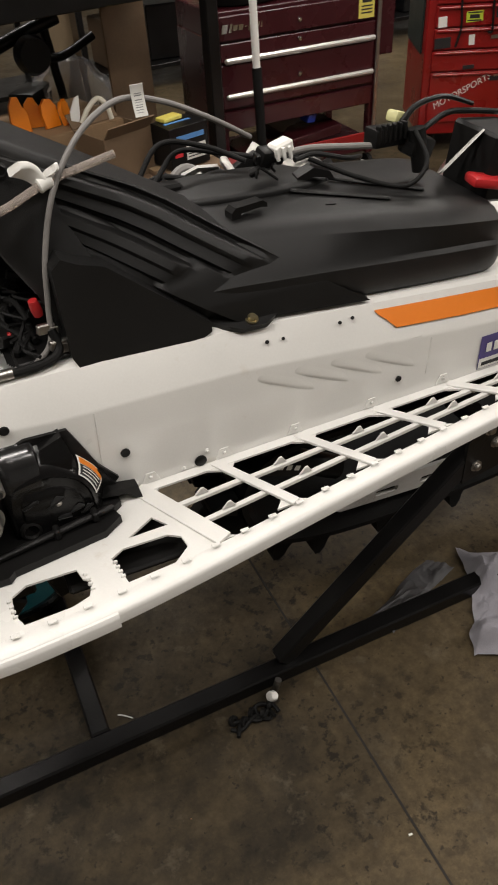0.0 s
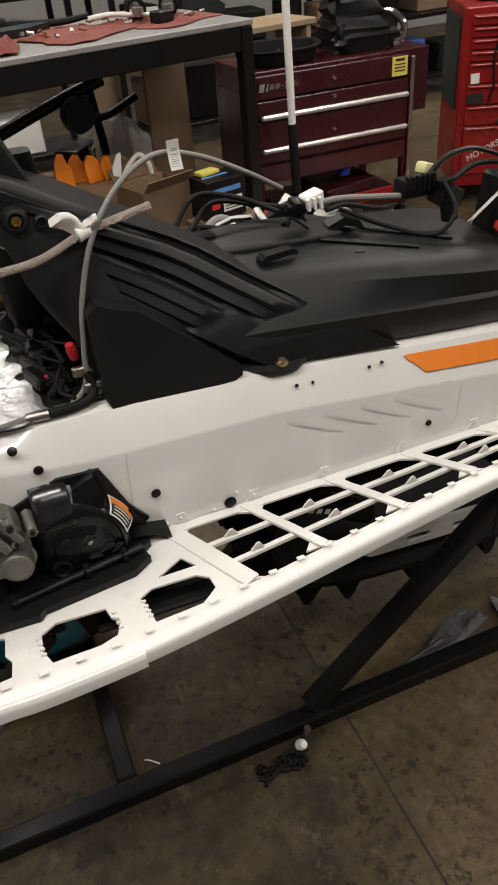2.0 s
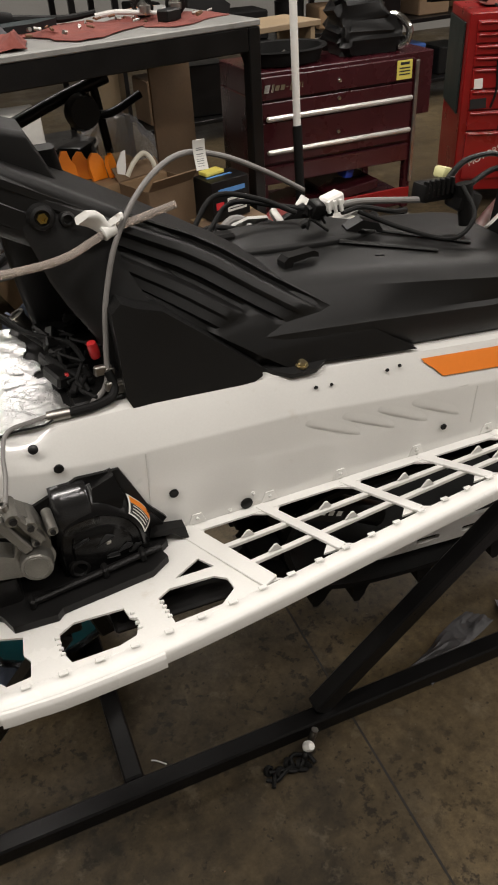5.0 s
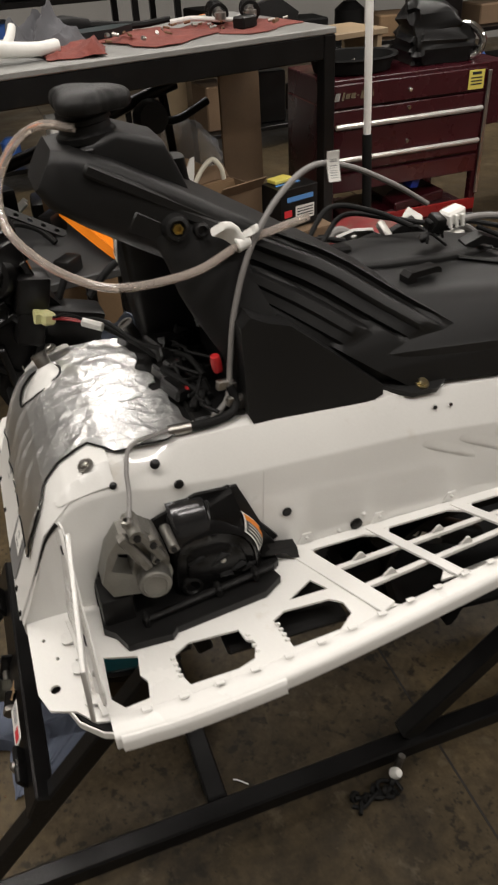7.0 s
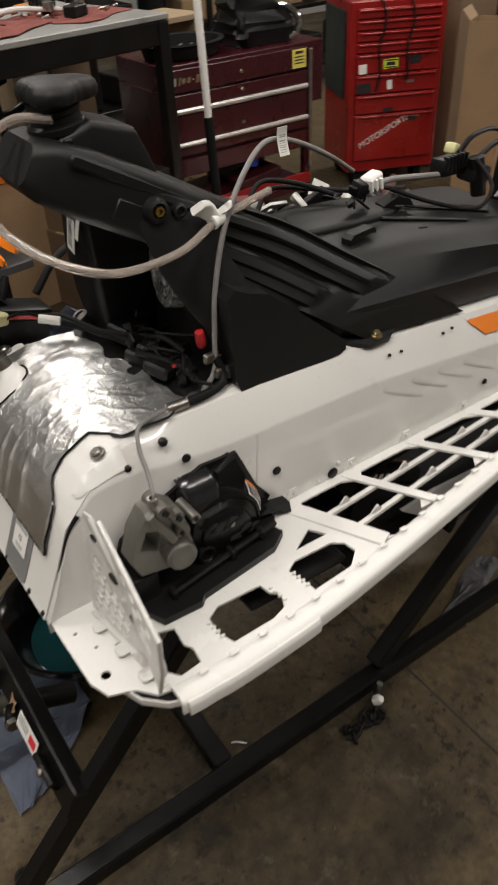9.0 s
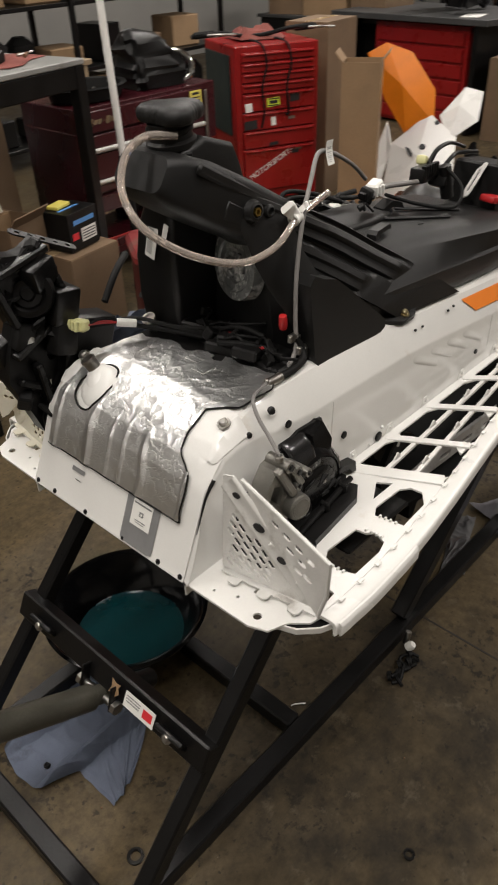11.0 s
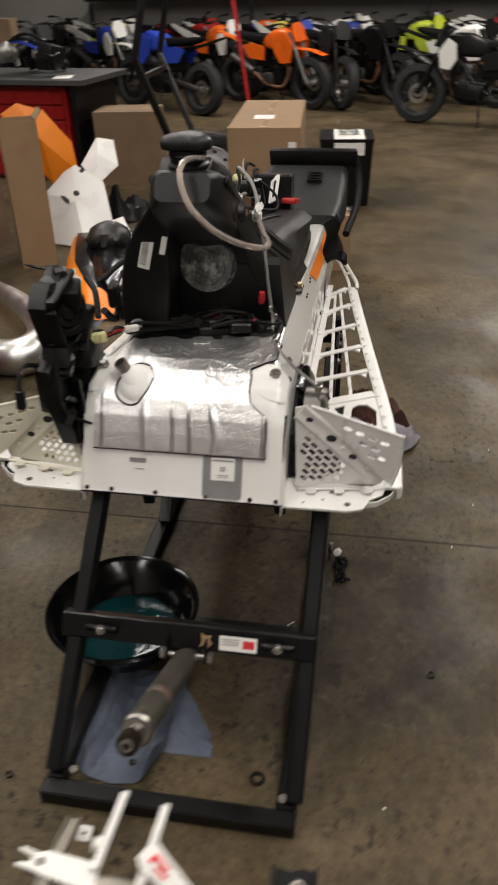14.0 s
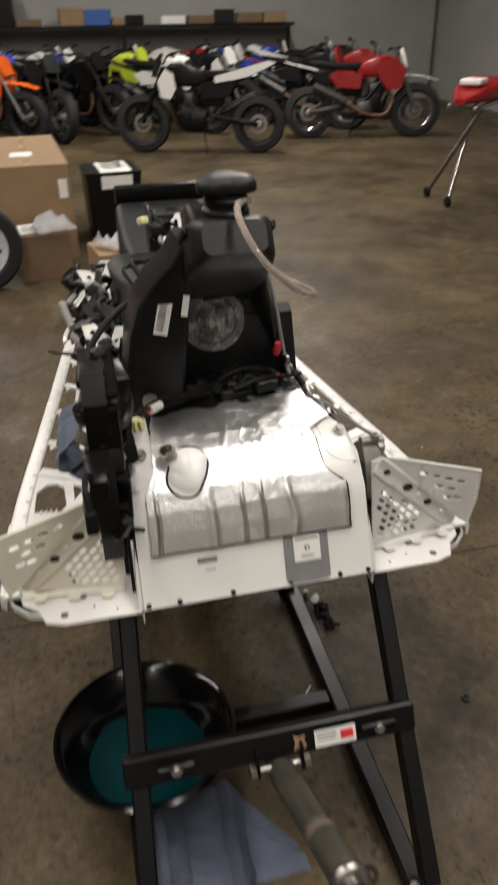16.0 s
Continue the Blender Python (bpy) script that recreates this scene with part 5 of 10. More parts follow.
hose("vent_hose", [(0.185, -0.038, 1.310), (0.145, -0.010, 1.312), (0.105, -0.008, 1.290), (0.076, -0.030, 1.247), (0.076, -0.070, 1.205), (0.110, -0.112, 1.170), (0.155, -0.145, 1.148), (0.195, -0.158, 1.139), (0.25, -0.150, 1.134), (0.31, -0.132, 1.134), (0.375, -0.110, 1.150), (0.43, -0.10, 1.158), (0.482, -0.095, 1.166)], 0.0060, CLEAR, sled, "clear plastic vent hose")
hose("grey_hose", [(0.24, -0.168, 0.912), (0.285, -0.155, 0.905), (0.325, -0.150, 0.930), (0.338, -0.140, 0.99), (0.352, -0.130, 1.06), (0.385, -0.115, 1.14), (0.44, -0.09, 1.200), (0.51, -0.05, 1.222), (0.58, -0.03, 1.205), (0.66, -0.02, 1.165), (0.735, 0.0, 1.118)], 0.0043, GREYHOSE, sled, "grey rubber hose")
hose("rear_cable", [(0.80, 0.01, 1.075), (0.86, 0.03, 1.068), (0.93, 0.03, 1.058), (1.0, 0.02, 1.050)], 0.006, GREYHOSE, sled, "grey cable sleeve")
hose("black_cable", [(0.86, 0.03, 1.05), (0.93, -0.02, 1.02), (1.0, -0.07, 1.005), (1.05, -0.06, 1.035), (1.055, -0.01, 1.075)], 0.0042, RUBBER, sled)
# elbow hose on the saddle side
for pts in ([(0.56, 0.10, 1.04), (0.62, 0.13, 1.09), (0.70, 0.12, 1.075), (0.76, 0.08, 1.05)], [(0.60, 0.12, 1.03), (0.66, 0.15, 1.065), (0.74, 0.12, 1.055), (0.80, 0.07, 1.05)]):
    hose("black_hose", pts, 0.0048, RUBBER, sled)
# white T-fitting and clamp where the two hoses cross
b = bm_new()
lathe(b, [(0.009, -0.011), (0.0115, -0.009), (0.0105, 0.0), (0.012, 0.008), (0.009, 0.011)], wheel_matrix((0.376, -0.108, 1.151), (1, 0.2, 0.22)), 14)
clip = part("hose_clip", b, PAPER, sled, "white plastic hose clip wrapped in torn tape")
for dx, dz, ph in ((-0.034, 0.026, 0.0), (0.022, 0.018, 1.7)):
    b = bm_new()
    rings = []
    for k in range(7):
        f = k / 6
        w, h = 0.016 + 0.010 * math.sin(2.6 * f + ph), 0.007 + 0.003 * f
        c = Vector((0.374 + dx * f, -0.114 + 0.004 * math.sin(4 * f + ph), 1.152 + dz * f + 0.006 * math.sin(3 * f)))
        rings.append([c + Vector((a * 0.8, -0.3 * a + 0.5 * e, 0.5 * a + e)) * (1 + 0.15 * noise.noise(Vector((a * 90, e * 90, k + ph)))) for a, e in rrect(w, h, 0.003)])
    loft(b, rings)
    part("tape_end", b, PAPER, clip, "", 50)
# paper tag on the grey hose
b = bm_new()
sheet(b, lambda u, v: Vector((0.532 + 0.019 * v - 0.002 * u, -0.056 + 0.006 * math.sin(2.5 * u), 1.196 + 0.043 * u)), 6, 2, 0.0006)
tg = part("hose_tag", b, PAPER, sled, "white paper tag")
b = bm_new()
for k in range(9):
    box(b, (0.5405, -0.0562 + 0.006 * math.sin(2.5 * (0.12 + 0.075 * k)), 1.2012 + 0.0032 * k), (0.011, 0.0010, 0.0010 + 0.0006 * (k % 3)))
part("print", b, GREY_DECAL, tg)
# black return hose that runs down from the clamps along the shield's rim
hose("return_hose", [(0.333, -0.146, 0.952), (0.337, -0.156, 0.930), (0.328, -0.166, tunnel_top(0.328) + 0.016), (0.300, -0.170, tunnel_top(0.30) + 0.010), (0.265, -0.170, tunnel_top(0.265) + 0.009), (0.235, -0.168, tunnel_top(0.235) + 0.009)], 0.0072, RUBBER, sled, "black rubber return hose")
b = bm_new()
rod(b, (0.262, -0.170, tunnel_top(0.262) + 0.0095), (0.228, -0.168, tunnel_top(0.228) + 0.0095), 0.0084, 14)
part("hose_sleeve", b, STEEL, sled, "silver hose sleeve")
# red breather cap with steel clamps
b = bm_new()
lathe(b, [(0.0072, -0.014), (0.0084, -0.006), (0.0082, 0.005), (0.0068, 0.013), (0, 0.015)], wheel_matrix((0.321, -0.125, 0.982), (-0.15, -0.1, 1)), 16)
part("red_cap", b, REDPLASTIC, sled, "red rubber cap")
for x, y, z in ((0.326, -0.140, 0.955), (0.337, -0.150, 0.930)):
    b = bm_new()
    box(b, (x, y - 0.004, z), (0.028, 0.010, 0.016), rot(0, 8, 12), 0.002)
    box(b, (x + 0.010, y - 0.008, z - 0.006), (0.014, 0.003, 0.016), rot(0, 8, 12), 0.001)
    lathe(b, [(0.003, 0.0), (0.006, 0.0), (0.006, 0.003), (0.003, 0.003)], wheel_matrix((x + 0.004, y - 0.006, z), (0, -1, 0)), 10)
    part("hose_clamp", b, STEEL, sled, "bent steel hose clamp")
# loom and connectors behind the heat shield
for k, (pts, r) in enumerate((
    ([(0.20, 0.16, 0.935), (0.235, 0.10, 0.930), (0.27, 0.02, 0.925), (0.30, -0.06, 0.928), (0.31, -0.12, 0.925)], 0.005),
    ([(0.16, 0.20, 0.94), (0.20, 0.14, 0.955), (0.24, 0.06, 0.945), (0.30, 0.0, 0.94)], 0.004),
    ([(0.03, 0.30, 0.93), (0.09, 0.25, 0.935), (0.17, 0.16, 0.952)], 0.0042),
    ([(0.26, -0.02, 0.93), (0.27, -0.07, 0.94), (0.29, -0.11, 0.935), (0.30, -0.14, 0.92)], 0.006),
    ([(0.28, 0.06, 0.915), (0.30, -0.03, 0.95), (0.31, -0.09, 0.945)], 0.005),
)):
    hose("wiring_loom", pts, r, RUBBER, sled)
for c, s, m2, nm in (((0.265, -0.085, 0.930), (0.03, 0.05, 0.022), BLACK, "connector"), ((0.29, -0.02, 0.925), (0.05, 0.04, 0.026), BLACK, "connector"), ((0.275, -0.115, 0.945), (0.006, 0.010, 0.006), REDPLASTIC, "red_terminal"), ((0.285, 0.06, 0.93), (0.06, 0.05, 0.03), BLACK, "connector"), ((0.285, -0.03, 0.944), (0.006, 0.010, 0.005), REDPLASTIC, "red_terminal"), ((0.31, -0.06, 0.908), (0.08, 0.17, 0.022), BLACK, "tray")):
    b = bm_new()
    box(b, c, s, rot(5, 8, 20), 0.004)
    part(nm, b, m2, sled)
# black clutter filling the shelf between the heat shield and the tank
b = bm_new()
box(b, (0.312, 0.005, 0.908), (0.085, 0.325, 0.012), None, 0.004)
shelf_mat = part("loom_tray", b, BLACK, sled, "black tray crowded with wiring")
rng = random.Random(41)
for k in range(26):
    c = Vector((0.275 + rng.uniform(0, 0.05), -0.135 + 0.0115 * k, 0.918 + rng.uniform(0, 0.026)))
    b = bm_new()
    tilt = rot(rng.uniform(-30, 30), rng.uniform(-30, 30), rng.uniform(0, 90))
    if k % 2:
        box(b, c, (rng.uniform(0.015, 0.04), rng.uniform(0.012, 0.025), rng.uniform(0.012, 0.028)), tilt, 0.003)
    else:
        q = [c + Vector((rng.uniform(-0.03, 0.03), (j - 1.5) * 0.025, rng.uniform(-0.008, 0.014))) for j in range(4)]
        tube(b, q, rng.uniform(0.0022, 0.0045), 7, 5)
    part("connector" if k % 2 else "cable", b, (RUBBER, BLACK)[k % 2], shelf_mat)
b = bm_new()
box(b, (0.107, 0.190, 0.960), (0.026, 0.030, 0.022), rot(0, 15, 25), 0.004)
cy = part("yellow_connector", b, YELLOWISH, sled, "yellow-green plastic plug with wires")
for k in range(3):
    b = bm_new()
    box(b, (0.092, 0.185 + 0.01 * k - 0.005, 0.965), (0.010, 0.006, 0.018), rot(0, 15, 25), 0.001)
    part("plug_rib", b, YELLOWISH, cy)
for k in range(4):
    hose("wire", [(0.117, 0.178 - 0.004 * k, 0.960 + 0.003 * k), (0.145, 0.165, 0.958 + 0.004 * k), (0.185, 0.145, 0.950)], 0.0016, REDPLASTIC if k < 2 else RUBBER, cy, n=6)
b = bm_new()
rod(b, (0.165, 0.155, 0.955), (0.195, 0.135, 0.948), 0.008, 10)
part("loom_sleeve", b, PAPER, sled, "white loom sleeve")
b = bm_new()
tube(b, [(0.258, 0.152, 0.900), (0.246, 0.150, 0.920), (0.238, 0.149, 0.936)], 0.012, 16)
stub = part("tube_stub", b, STEEL, sled, "bare steel tube stub")
b = bm_new()
lathe(b, [(0.010, 0), (0.0145, 0), (0.0145, 0.005), (0.010, 0.005)], wheel_matrix((0.238, 0.149, 0.936), (-0.4, 0, 0.9)), 18)
part("stub_rim", b, STEEL, stub)

# drive-side clutter at the far side of the nose
b = bm_new()
outline = [(-0.018, 1.098), (0.006, 1.112), (0.046, 1.104), (0.084, 1.122), (0.092, 1.104), (0.080, 1.082), (0.098, 1.040), (0.114, 0.992), (0.140, 0.958), (0.132, 0.924), (0.096, 0.868), (0.062, 0.800), (0.040, 0.742), (0.014, 0.748), (-0.006, 0.806), (-0.036, 0.880), (-0.024, 0.930), (-0.002, 0.982), (-0.022, 1.036), (-0.034, 1.076)]
prism(b, outline, [circle(0.062, 0.905, 0.012, 10), circle(0.028, 0.83, 0.009, 8)], 0.036, Matrix.Translation((0, 0.252, 0)) @ rot(90, 0, 0).to_4x4())
sharp_edges = [e for e in b.edges if len(e.link_faces) == 2 and e.calc_face_angle(0) > 0.9]
bmesh.ops.bevel(b, geom=sharp_edges, offset=0.004, segments=2, affect="EDGES", profile=0.6)
dcase = part("drive_case", b, BLACK, sled, "black drive housing with cables", 40)
# bent plate beside the tunnel's corner
b = bm_new()
prism(b, [(0.010, 0.670), (0.052, 0.672), (0.058, 0.760), (0.098, 0.836), (0.120, 0.900), (0.096, 0.908), (0.050, 0.850), (0.010, 0.790)], [], 0.006, Matrix.Translation((0, 0.226, 0)) @ rot(90, 0, 0).to_4x4())
beam(b, (0.054, 0.232, 0.680), (0.060, 0.232, 0.760), 0.010, 0.014, (1, 0, 0), 0.002)
beam(b, (0.060, 0.232, 0.760), (0.118, 0.232, 0.898), 0.010, 0.014, (1, 0, 0), 0.002)
part("bent_plate", b, STEELBLACK, dcase)
# raised ribs, ledges and a boxed upper end
for x0, z0, x1, z1, dp in ((-0.028, 1.084, 0.088, 1.110, 0.022), (-0.020, 0.930, 0.100, 0.982, 0.024), (0.000, 0.985, -0.026, 1.070, 0.020), (-0.020, 0.880, 0.060, 0.826, 0.018), (0.088, 1.060, 0.108, 1.000, 0.030), (0.020, 0.905, 0.036, 0.770, 0.026)):
    b = bm_new()
    beam(b, (x0, 0.236 - dp / 2, z0), (x1, 0.238 - dp / 2, z1), 0.014, dp, (0, 1, 0), 0.003)
    part("case_rib", b, GLOSSBLACK, dcase)
for c, sz, tl in (((0.044, 0.246, 1.096), (0.080, 0.056, 0.020), (6, -8, -6)), ((0.092, 0.222, 1.000), (0.060, 0.050, 0.070), (8, 12, 10)), ((0.078, 0.214, 0.936), (0.050, 0.040, 0.060), (-6, 20, 4)), ((0.060, 0.222, 1.070), (0.060, 0.044, 0.050), (4, -14, 14)), ((0.010, 0.232, 0.960), (0.040, 0.030, 0.050), (0, 24, 0)), ((0.140, 0.246, 0.900), (0.120, 0.060, 0.110), (4, 18, 6)), ((0.115, 0.250, 0.800), (0.100, 0.050, 0.130), (-4, 10, -4)), ((0.000, 0.270, 0.900), (0.060, 0.034, 0.120), (6, -16, 4))):
    b = bm_new()
    box(b, c, sz, rot(*tl), 0.007, 2)
    part("case_block", b, (STEELBLACK, BLACK)[len(dcase.children) % 2], dcase)
# round glossy cover with a raised hub
b = bm_new()
lathe(b, [(0, 0.020), (0.014, 0.022), (0.020, 0.014), (0.034, 0.016), (0.040, 0.010), (0.046, 0.018), (0.060, 0.016), (0.066, 0.0), (0.062, -0.03), (0, -0.03)], wheel_matrix((0.036, 0.226, 1.040), (-0.62, -0.76, 0.20)) @ Matrix.Scale(0.72, 4), 32)
part("round_cover", b, STEELBLACK, dcase, "glossy black round cover")
rng = random.Random(17)
for k in range(30):
    f = rng.random()
    c = Vector((0.030, 0.236, 0.80)).lerp(Vector((0.036, 0.246, 1.12)), f) + Vector((rng.uniform(-0.045, 0.06), rng.uniform(-0.020, 0.030), 0))
    b = bm_new()
    tilt = rot(rng.uniform(-40, 40), rng.uniform(-50, 50), rng.uniform(0, 90))
    if k % 3 == 0:
        r = rng.uniform(0.008, 0.022)
        lathe(b, [(0, 0.012), (r * 0.4, 0.014), (r * 0.6, 0.009), (r, 0.010), (r, -0.012), (0, -0.012)], Matrix.Translation(c) @ tilt.to_4x4(), 16)
    elif k % 3 == 1:
        box(b, c, (rng.uniform(0.02, 0.05), rng.uniform(0.012, 0.03), rng.uniform(0.015, 0.04)), tilt, 0.004)
    else:
        prism(b, [(-0.03, -0.012), (0.02, -0.016), (0.034, 0.004), (0.010, 0.018), (-0.024, 0.012)], [circle(0.008, 0.0, 0.005, 8)], 0.005, Matrix.Translation(c) @ tilt.to_4x4())
    part("housing_fitting", b, (BLACK, STEELBLACK, RUBBER)[k % 3] if k % 9 else CASTALU, dcase)
for pts, r in (([(0.04, 0.26, 0.93), (-0.01, 0.272, 0.945), (-0.06, 0.28, 0.970), (-0.090, 0.282, 0.965), (-0.106, 0.28, 0.940)], 0.005), ([(0.16, 0.28, 0.99), (0.12, 0.25, 0.93), (0.08, 0.235, 0.87), (0.07, 0.235, 0.78)], 0.007), ([(0.30, 0.28, 1.02), (0.24, 0.24, 1.01), (0.19, 0.22, 0.97)], 0.007), ([(0.34, 0.26, 1.0), (0.40, 0.22, 1.03), (0.47, 0.18, 1.04), (0.55, 0.15, 1.03)], 0.007)):
    hose("case_cable", pts, r, RUBBER, dcase)
b = bm_new()
box(b, (-0.109, 0.279, 0.920), (0.014, 0.018, 0.038), rot(0, 10, 0), 0.003)
part("cable_plug", b, BLACK, dcase)
b = bm_new()
rod(b, (-0.090, 0.2820, 0.964), (-0.076, 0.281, 0.968), 0.0062, 8)
part("foil_sleeve", b, STEEL, dcase)
# perforated strap over the case
b = bm_new()
prism(b, rrect(0.13, 0.022, 0.010), [circle(-0.048 + 0.024 * k, 0, 0.005, 10) for k in range(5)], 0.003, Matrix.Translation((0.12, 0.285, 1.100)) @ rot(10, 25, -20).to_4x4())
part("perforated_strap", b, STEELBLACK, dcase, "black perforated metal strap")

# ---- controls lying on the rear of the tank ----
ctrl = part("handlebar_control", box(bm_new(), (1.02, 0.03, 1.062), (0.075, 0.040, 0.034), rot(0, 4, 6), 0.006, 2), BLACK, sled, "black handlebar switch block with brake lever")
for k in range(6):
    b = bm_new()
    box(b, (0.992 + 0.011 * k, 0.012, 1.072), (0.005, 0.012, 0.030), rot(0, 0, 6), 0.001)
    part("block_rib", b, BLACK, ctrl)
hose("lever", [(1.06, 0.04, 1.075), (1.085, 0.04, 1.098), (1.12, 0.04, 1.106), (1.16, 0.04, 1.104), (1.21, 0.03, 1.086)], (0.0065, 0.0042), BLACK, ctrl)
hose("lever_arm", [(1.08, 0.02, 1.055), (1.14, 0.02, 1.082), (1.20, 0.03, 1.075), (1.28, 0.03, 1.06)], 0.0055, BLACK, ctrl)
b = bm_new()
rod(b, (1.065, 0.0, 1.075), (1.075, -0.01, 1.000), 0.016, 12)
box(b, (1.075, 0.01, 1.04), (0.05, 0.05, 0.04), rot(0, 20, 0), 0.008, 2)
part("clamp", b, BLACK, ctrl)
b = bm_new()
box(b, (1.060, 0.06, 1.080), (0.034, 0.026, 0.022), rot(0, 20, 20), 0.006, 2)
part("reservoir", b, YELLOWISH, ctrl, "pale plastic fluid reservoir")
b = bm_new()
box(b, (0.80, 0.02, 1.083), (0.040, 0.028, 0.024), rot(0, -10, 10), 0.004)
wc = part("white_connector", b, PAPER, sled, "white plastic wire connector")
for k in range(3):
    b = bm_new()
    box(b, (0.786 + 0.012 * k, 0.003, 1.078), (0.006, 0.006, 0.022), rot(0, -10, 10), 0.001)
    part("connector_rib", b, PAPER, wc)
b = bm_new()
box(b, (0.770, 0.02, 1.074), (0.030, 0.026, 0.028), rot(20, 10, 15), 0.004, 2)
part("black_plug", b, BLACK, wc)
rng = random.Random(31)
for k in range(9):
    b = bm_new()
    c = Vector((0.745 + 0.009 * k, 0.025 + rng.uniform(-0.012, 0.02), 1.062 + rng.uniform(-0.012, 0.020)))
    if k % 3 == 2:
        tube(b, [c + Vector((rng.uniform(-0.03, 0.03), rng.uniform(-0.02, 0.02), rng.uniform(-0.025, 0.012))) for j in range(4)], 0.0024, 7, 5)
        part("wire", b, RUBBER, wc)
    else:
        box(b, c, (rng.uniform(0.008, 0.022), rng.uniform(0.008, 0.02), rng.uniform(0.008, 0.026)), rot(rng.uniform(-40, 40), rng.uniform(-40, 40), rng.uniform(0, 90)), 0.002)
        part("small_plug", b, (BLACK, STEELBLACK)[k % 2], wc)
# battery box
b = bm_new()
box(b, (1.215, -0.03, 1.00), (0.10, 0.13, 0.12), rot(0, 8, 0), 0.006)
batt = part("battery_box", b, BLACK, sled, "black battery box with white bracket")
b = bm_new()
prism(b, rrect(0.105, 0.034, 0.008), [rrect(0.070, 0.012, 0.004)], 0.003, Matrix.Translation((1.135, -0.045, 1.032)) @ rot(0, -36, 0).to_4x4() @ rot(-35, 0, 0).to_4x4())
part("bracket", b, ALU_WHITE, batt, "white slotted bracket")
b = bm_new()
box(b, (1.16, -0.095, 0.990), (0.07, 0.045, 0.018), rot(0, 12, -12), 0.006, 2)
part("terminal_cover", b, REDPLASTIC, batt, "red plastic terminal cover")
# rear seat base and flap
b = bm_new()
rings = []
for x, z0, z1, w in ((1.56, 0.78, 0.84, 0.30), (1.66, 0.77, 0.87, 0.33), (1.80, 0.76, 0.92, 0.34), (1.90, 0.76, 0.95, 0.33), (1.94, 0.77, 0.93, 0.30)):
    rings.append([Vector((x, a - 0.08, (z0 + z1) / 2 + c)) for a, c in rrect(w, z1 - z0, 0.03)])
loft(b, rings)
seatbase = part("seat_base", b, mat("dark_grey_plastic", (0.0055, 0.0058, 0.006), 0.55, 0, 0.12, 10, 0.15, 400), sled, "dark grey moulded rear seat base", 40)
b = bm_new()
box(b, (1.935, -0.10, 0.975), (0.03, 0.36, 0.07), rot(0, -18, 0), 0.008, 2)
part("back_panel", b, BLACK, seatbase, "black plastic back panel")
b = bm_new()
prism(b, rrect(0.07, 0.06, 0.008), [rrect(0.012, 0.036, 0.003), *[[(x + 0.022, y) for x, y in rrect(0.010, 0.036, 0.003)]], *[[(x - 0.022, y) for x, y in rrect(0.010, 0.036, 0.003)]]], 0.012, Matrix.Translation((1.80, -0.12, 0.925)) @ rot(0, -15, 0).to_4x4())
part("slotted_latch", b, BLACK, seatbase, "black slotted latch")
# rubber flap hanging over the rear edge of the board
b = bm_new()


def flap_at(u, v):
    w = 0.100 - 0.075 * v * v
    return Vector((1.215 + w * u + 0.015 * v + 0.010 * math.sin(5 * u), -0.200 - 0.040 * u - 0.020 * v - 0.022 * math.sin(math.pi * u) - 0.010 * math.sin(6 * v + 3 * u), 0.905 - 0.140 * v + 0.010 * math.sin(8 * u)))


sheet(b, flap_at, 14, 16, 0.008)
part("rubber_flap", b, RUBBER, sled, "black folded rubber flap", 60)
# rear hoop rails that rise inwards from the board's end
for s2 in (-1, 1):
    b = bm_new()
    tube(b, [(1.255, s2 * 0.322, 0.668), (1.285, s2 * 0.318, 0.680), (1.300, s2 * 0.300, 0.705), (1.318, s2 * 0.262, 0.755), (1.330, s2 * 0.225, 0.800)], 0.0065, 10)
    tube(b, [(1.262, s2 * 0.296, 0.668), (1.290, s2 * 0.288, 0.684), (1.306, s2 * 0.262, 0.728), (1.322, s2 * 0.228, 0.778)], 0.0055, 10)
    rod(b, (1.297, s2 * 0.296, 0.708), (1.299, s2 * 0.274, 0.708), 0.004, 8)
    part("rear_hoop", b, WHITE, sled, "white tubular rear rail")
hose("grab_rail", [(1.60, -0.26, 0.76), (1.80, -0.29, 0.82), (1.93, -0.29, 0.90), (1.95, -0.27, 0.98)], 0.014, RUBBER, sled, "black grab rail")

# dark electrics along the far side of the tank
rng = random.Random(23)
loom = part("wiring_tray", box(bm_new(), (0.62, 0.205, 0.895), (0.56, 0.05, 0.02), rot(0, 3, 0), 0.005), BLACK, sled, "black wiring tray with cables and connectors")
for k in range(16):
    x = 0.36 + 0.036 * k
    c = (x, 0.21 + rng.uniform(-0.02, 0.035), tunnel_top(x) + 0.03 + rng.uniform(0, 0.03))
    b = bm_new()
    box(b, c, (rng.uniform(0.02, 0.06), rng.uniform(0.02, 0.05), rng.uniform(0.03, 0.07)), rot(rng.uniform(-20, 20), rng.uniform(-20, 20), rng.uniform(0, 60)), 0.005)
    part("connector", b, PAPER if k % 7 == 3 else (BLACK, STEELBLACK, RUBBER)[k % 3], loom)
for k in range(6):
    b = bm_new()
    pts = [(0.34 + 0.10 * j, 0.20 + rng.uniform(-0.02, 0.05), 0.925 + rng.uniform(-0.015, 0.03)) for j in range(7)]
    tube(b, pts, rng.uniform(0.004, 0.008), 8, 5)
    part("cable", b, RUBBER, loom)
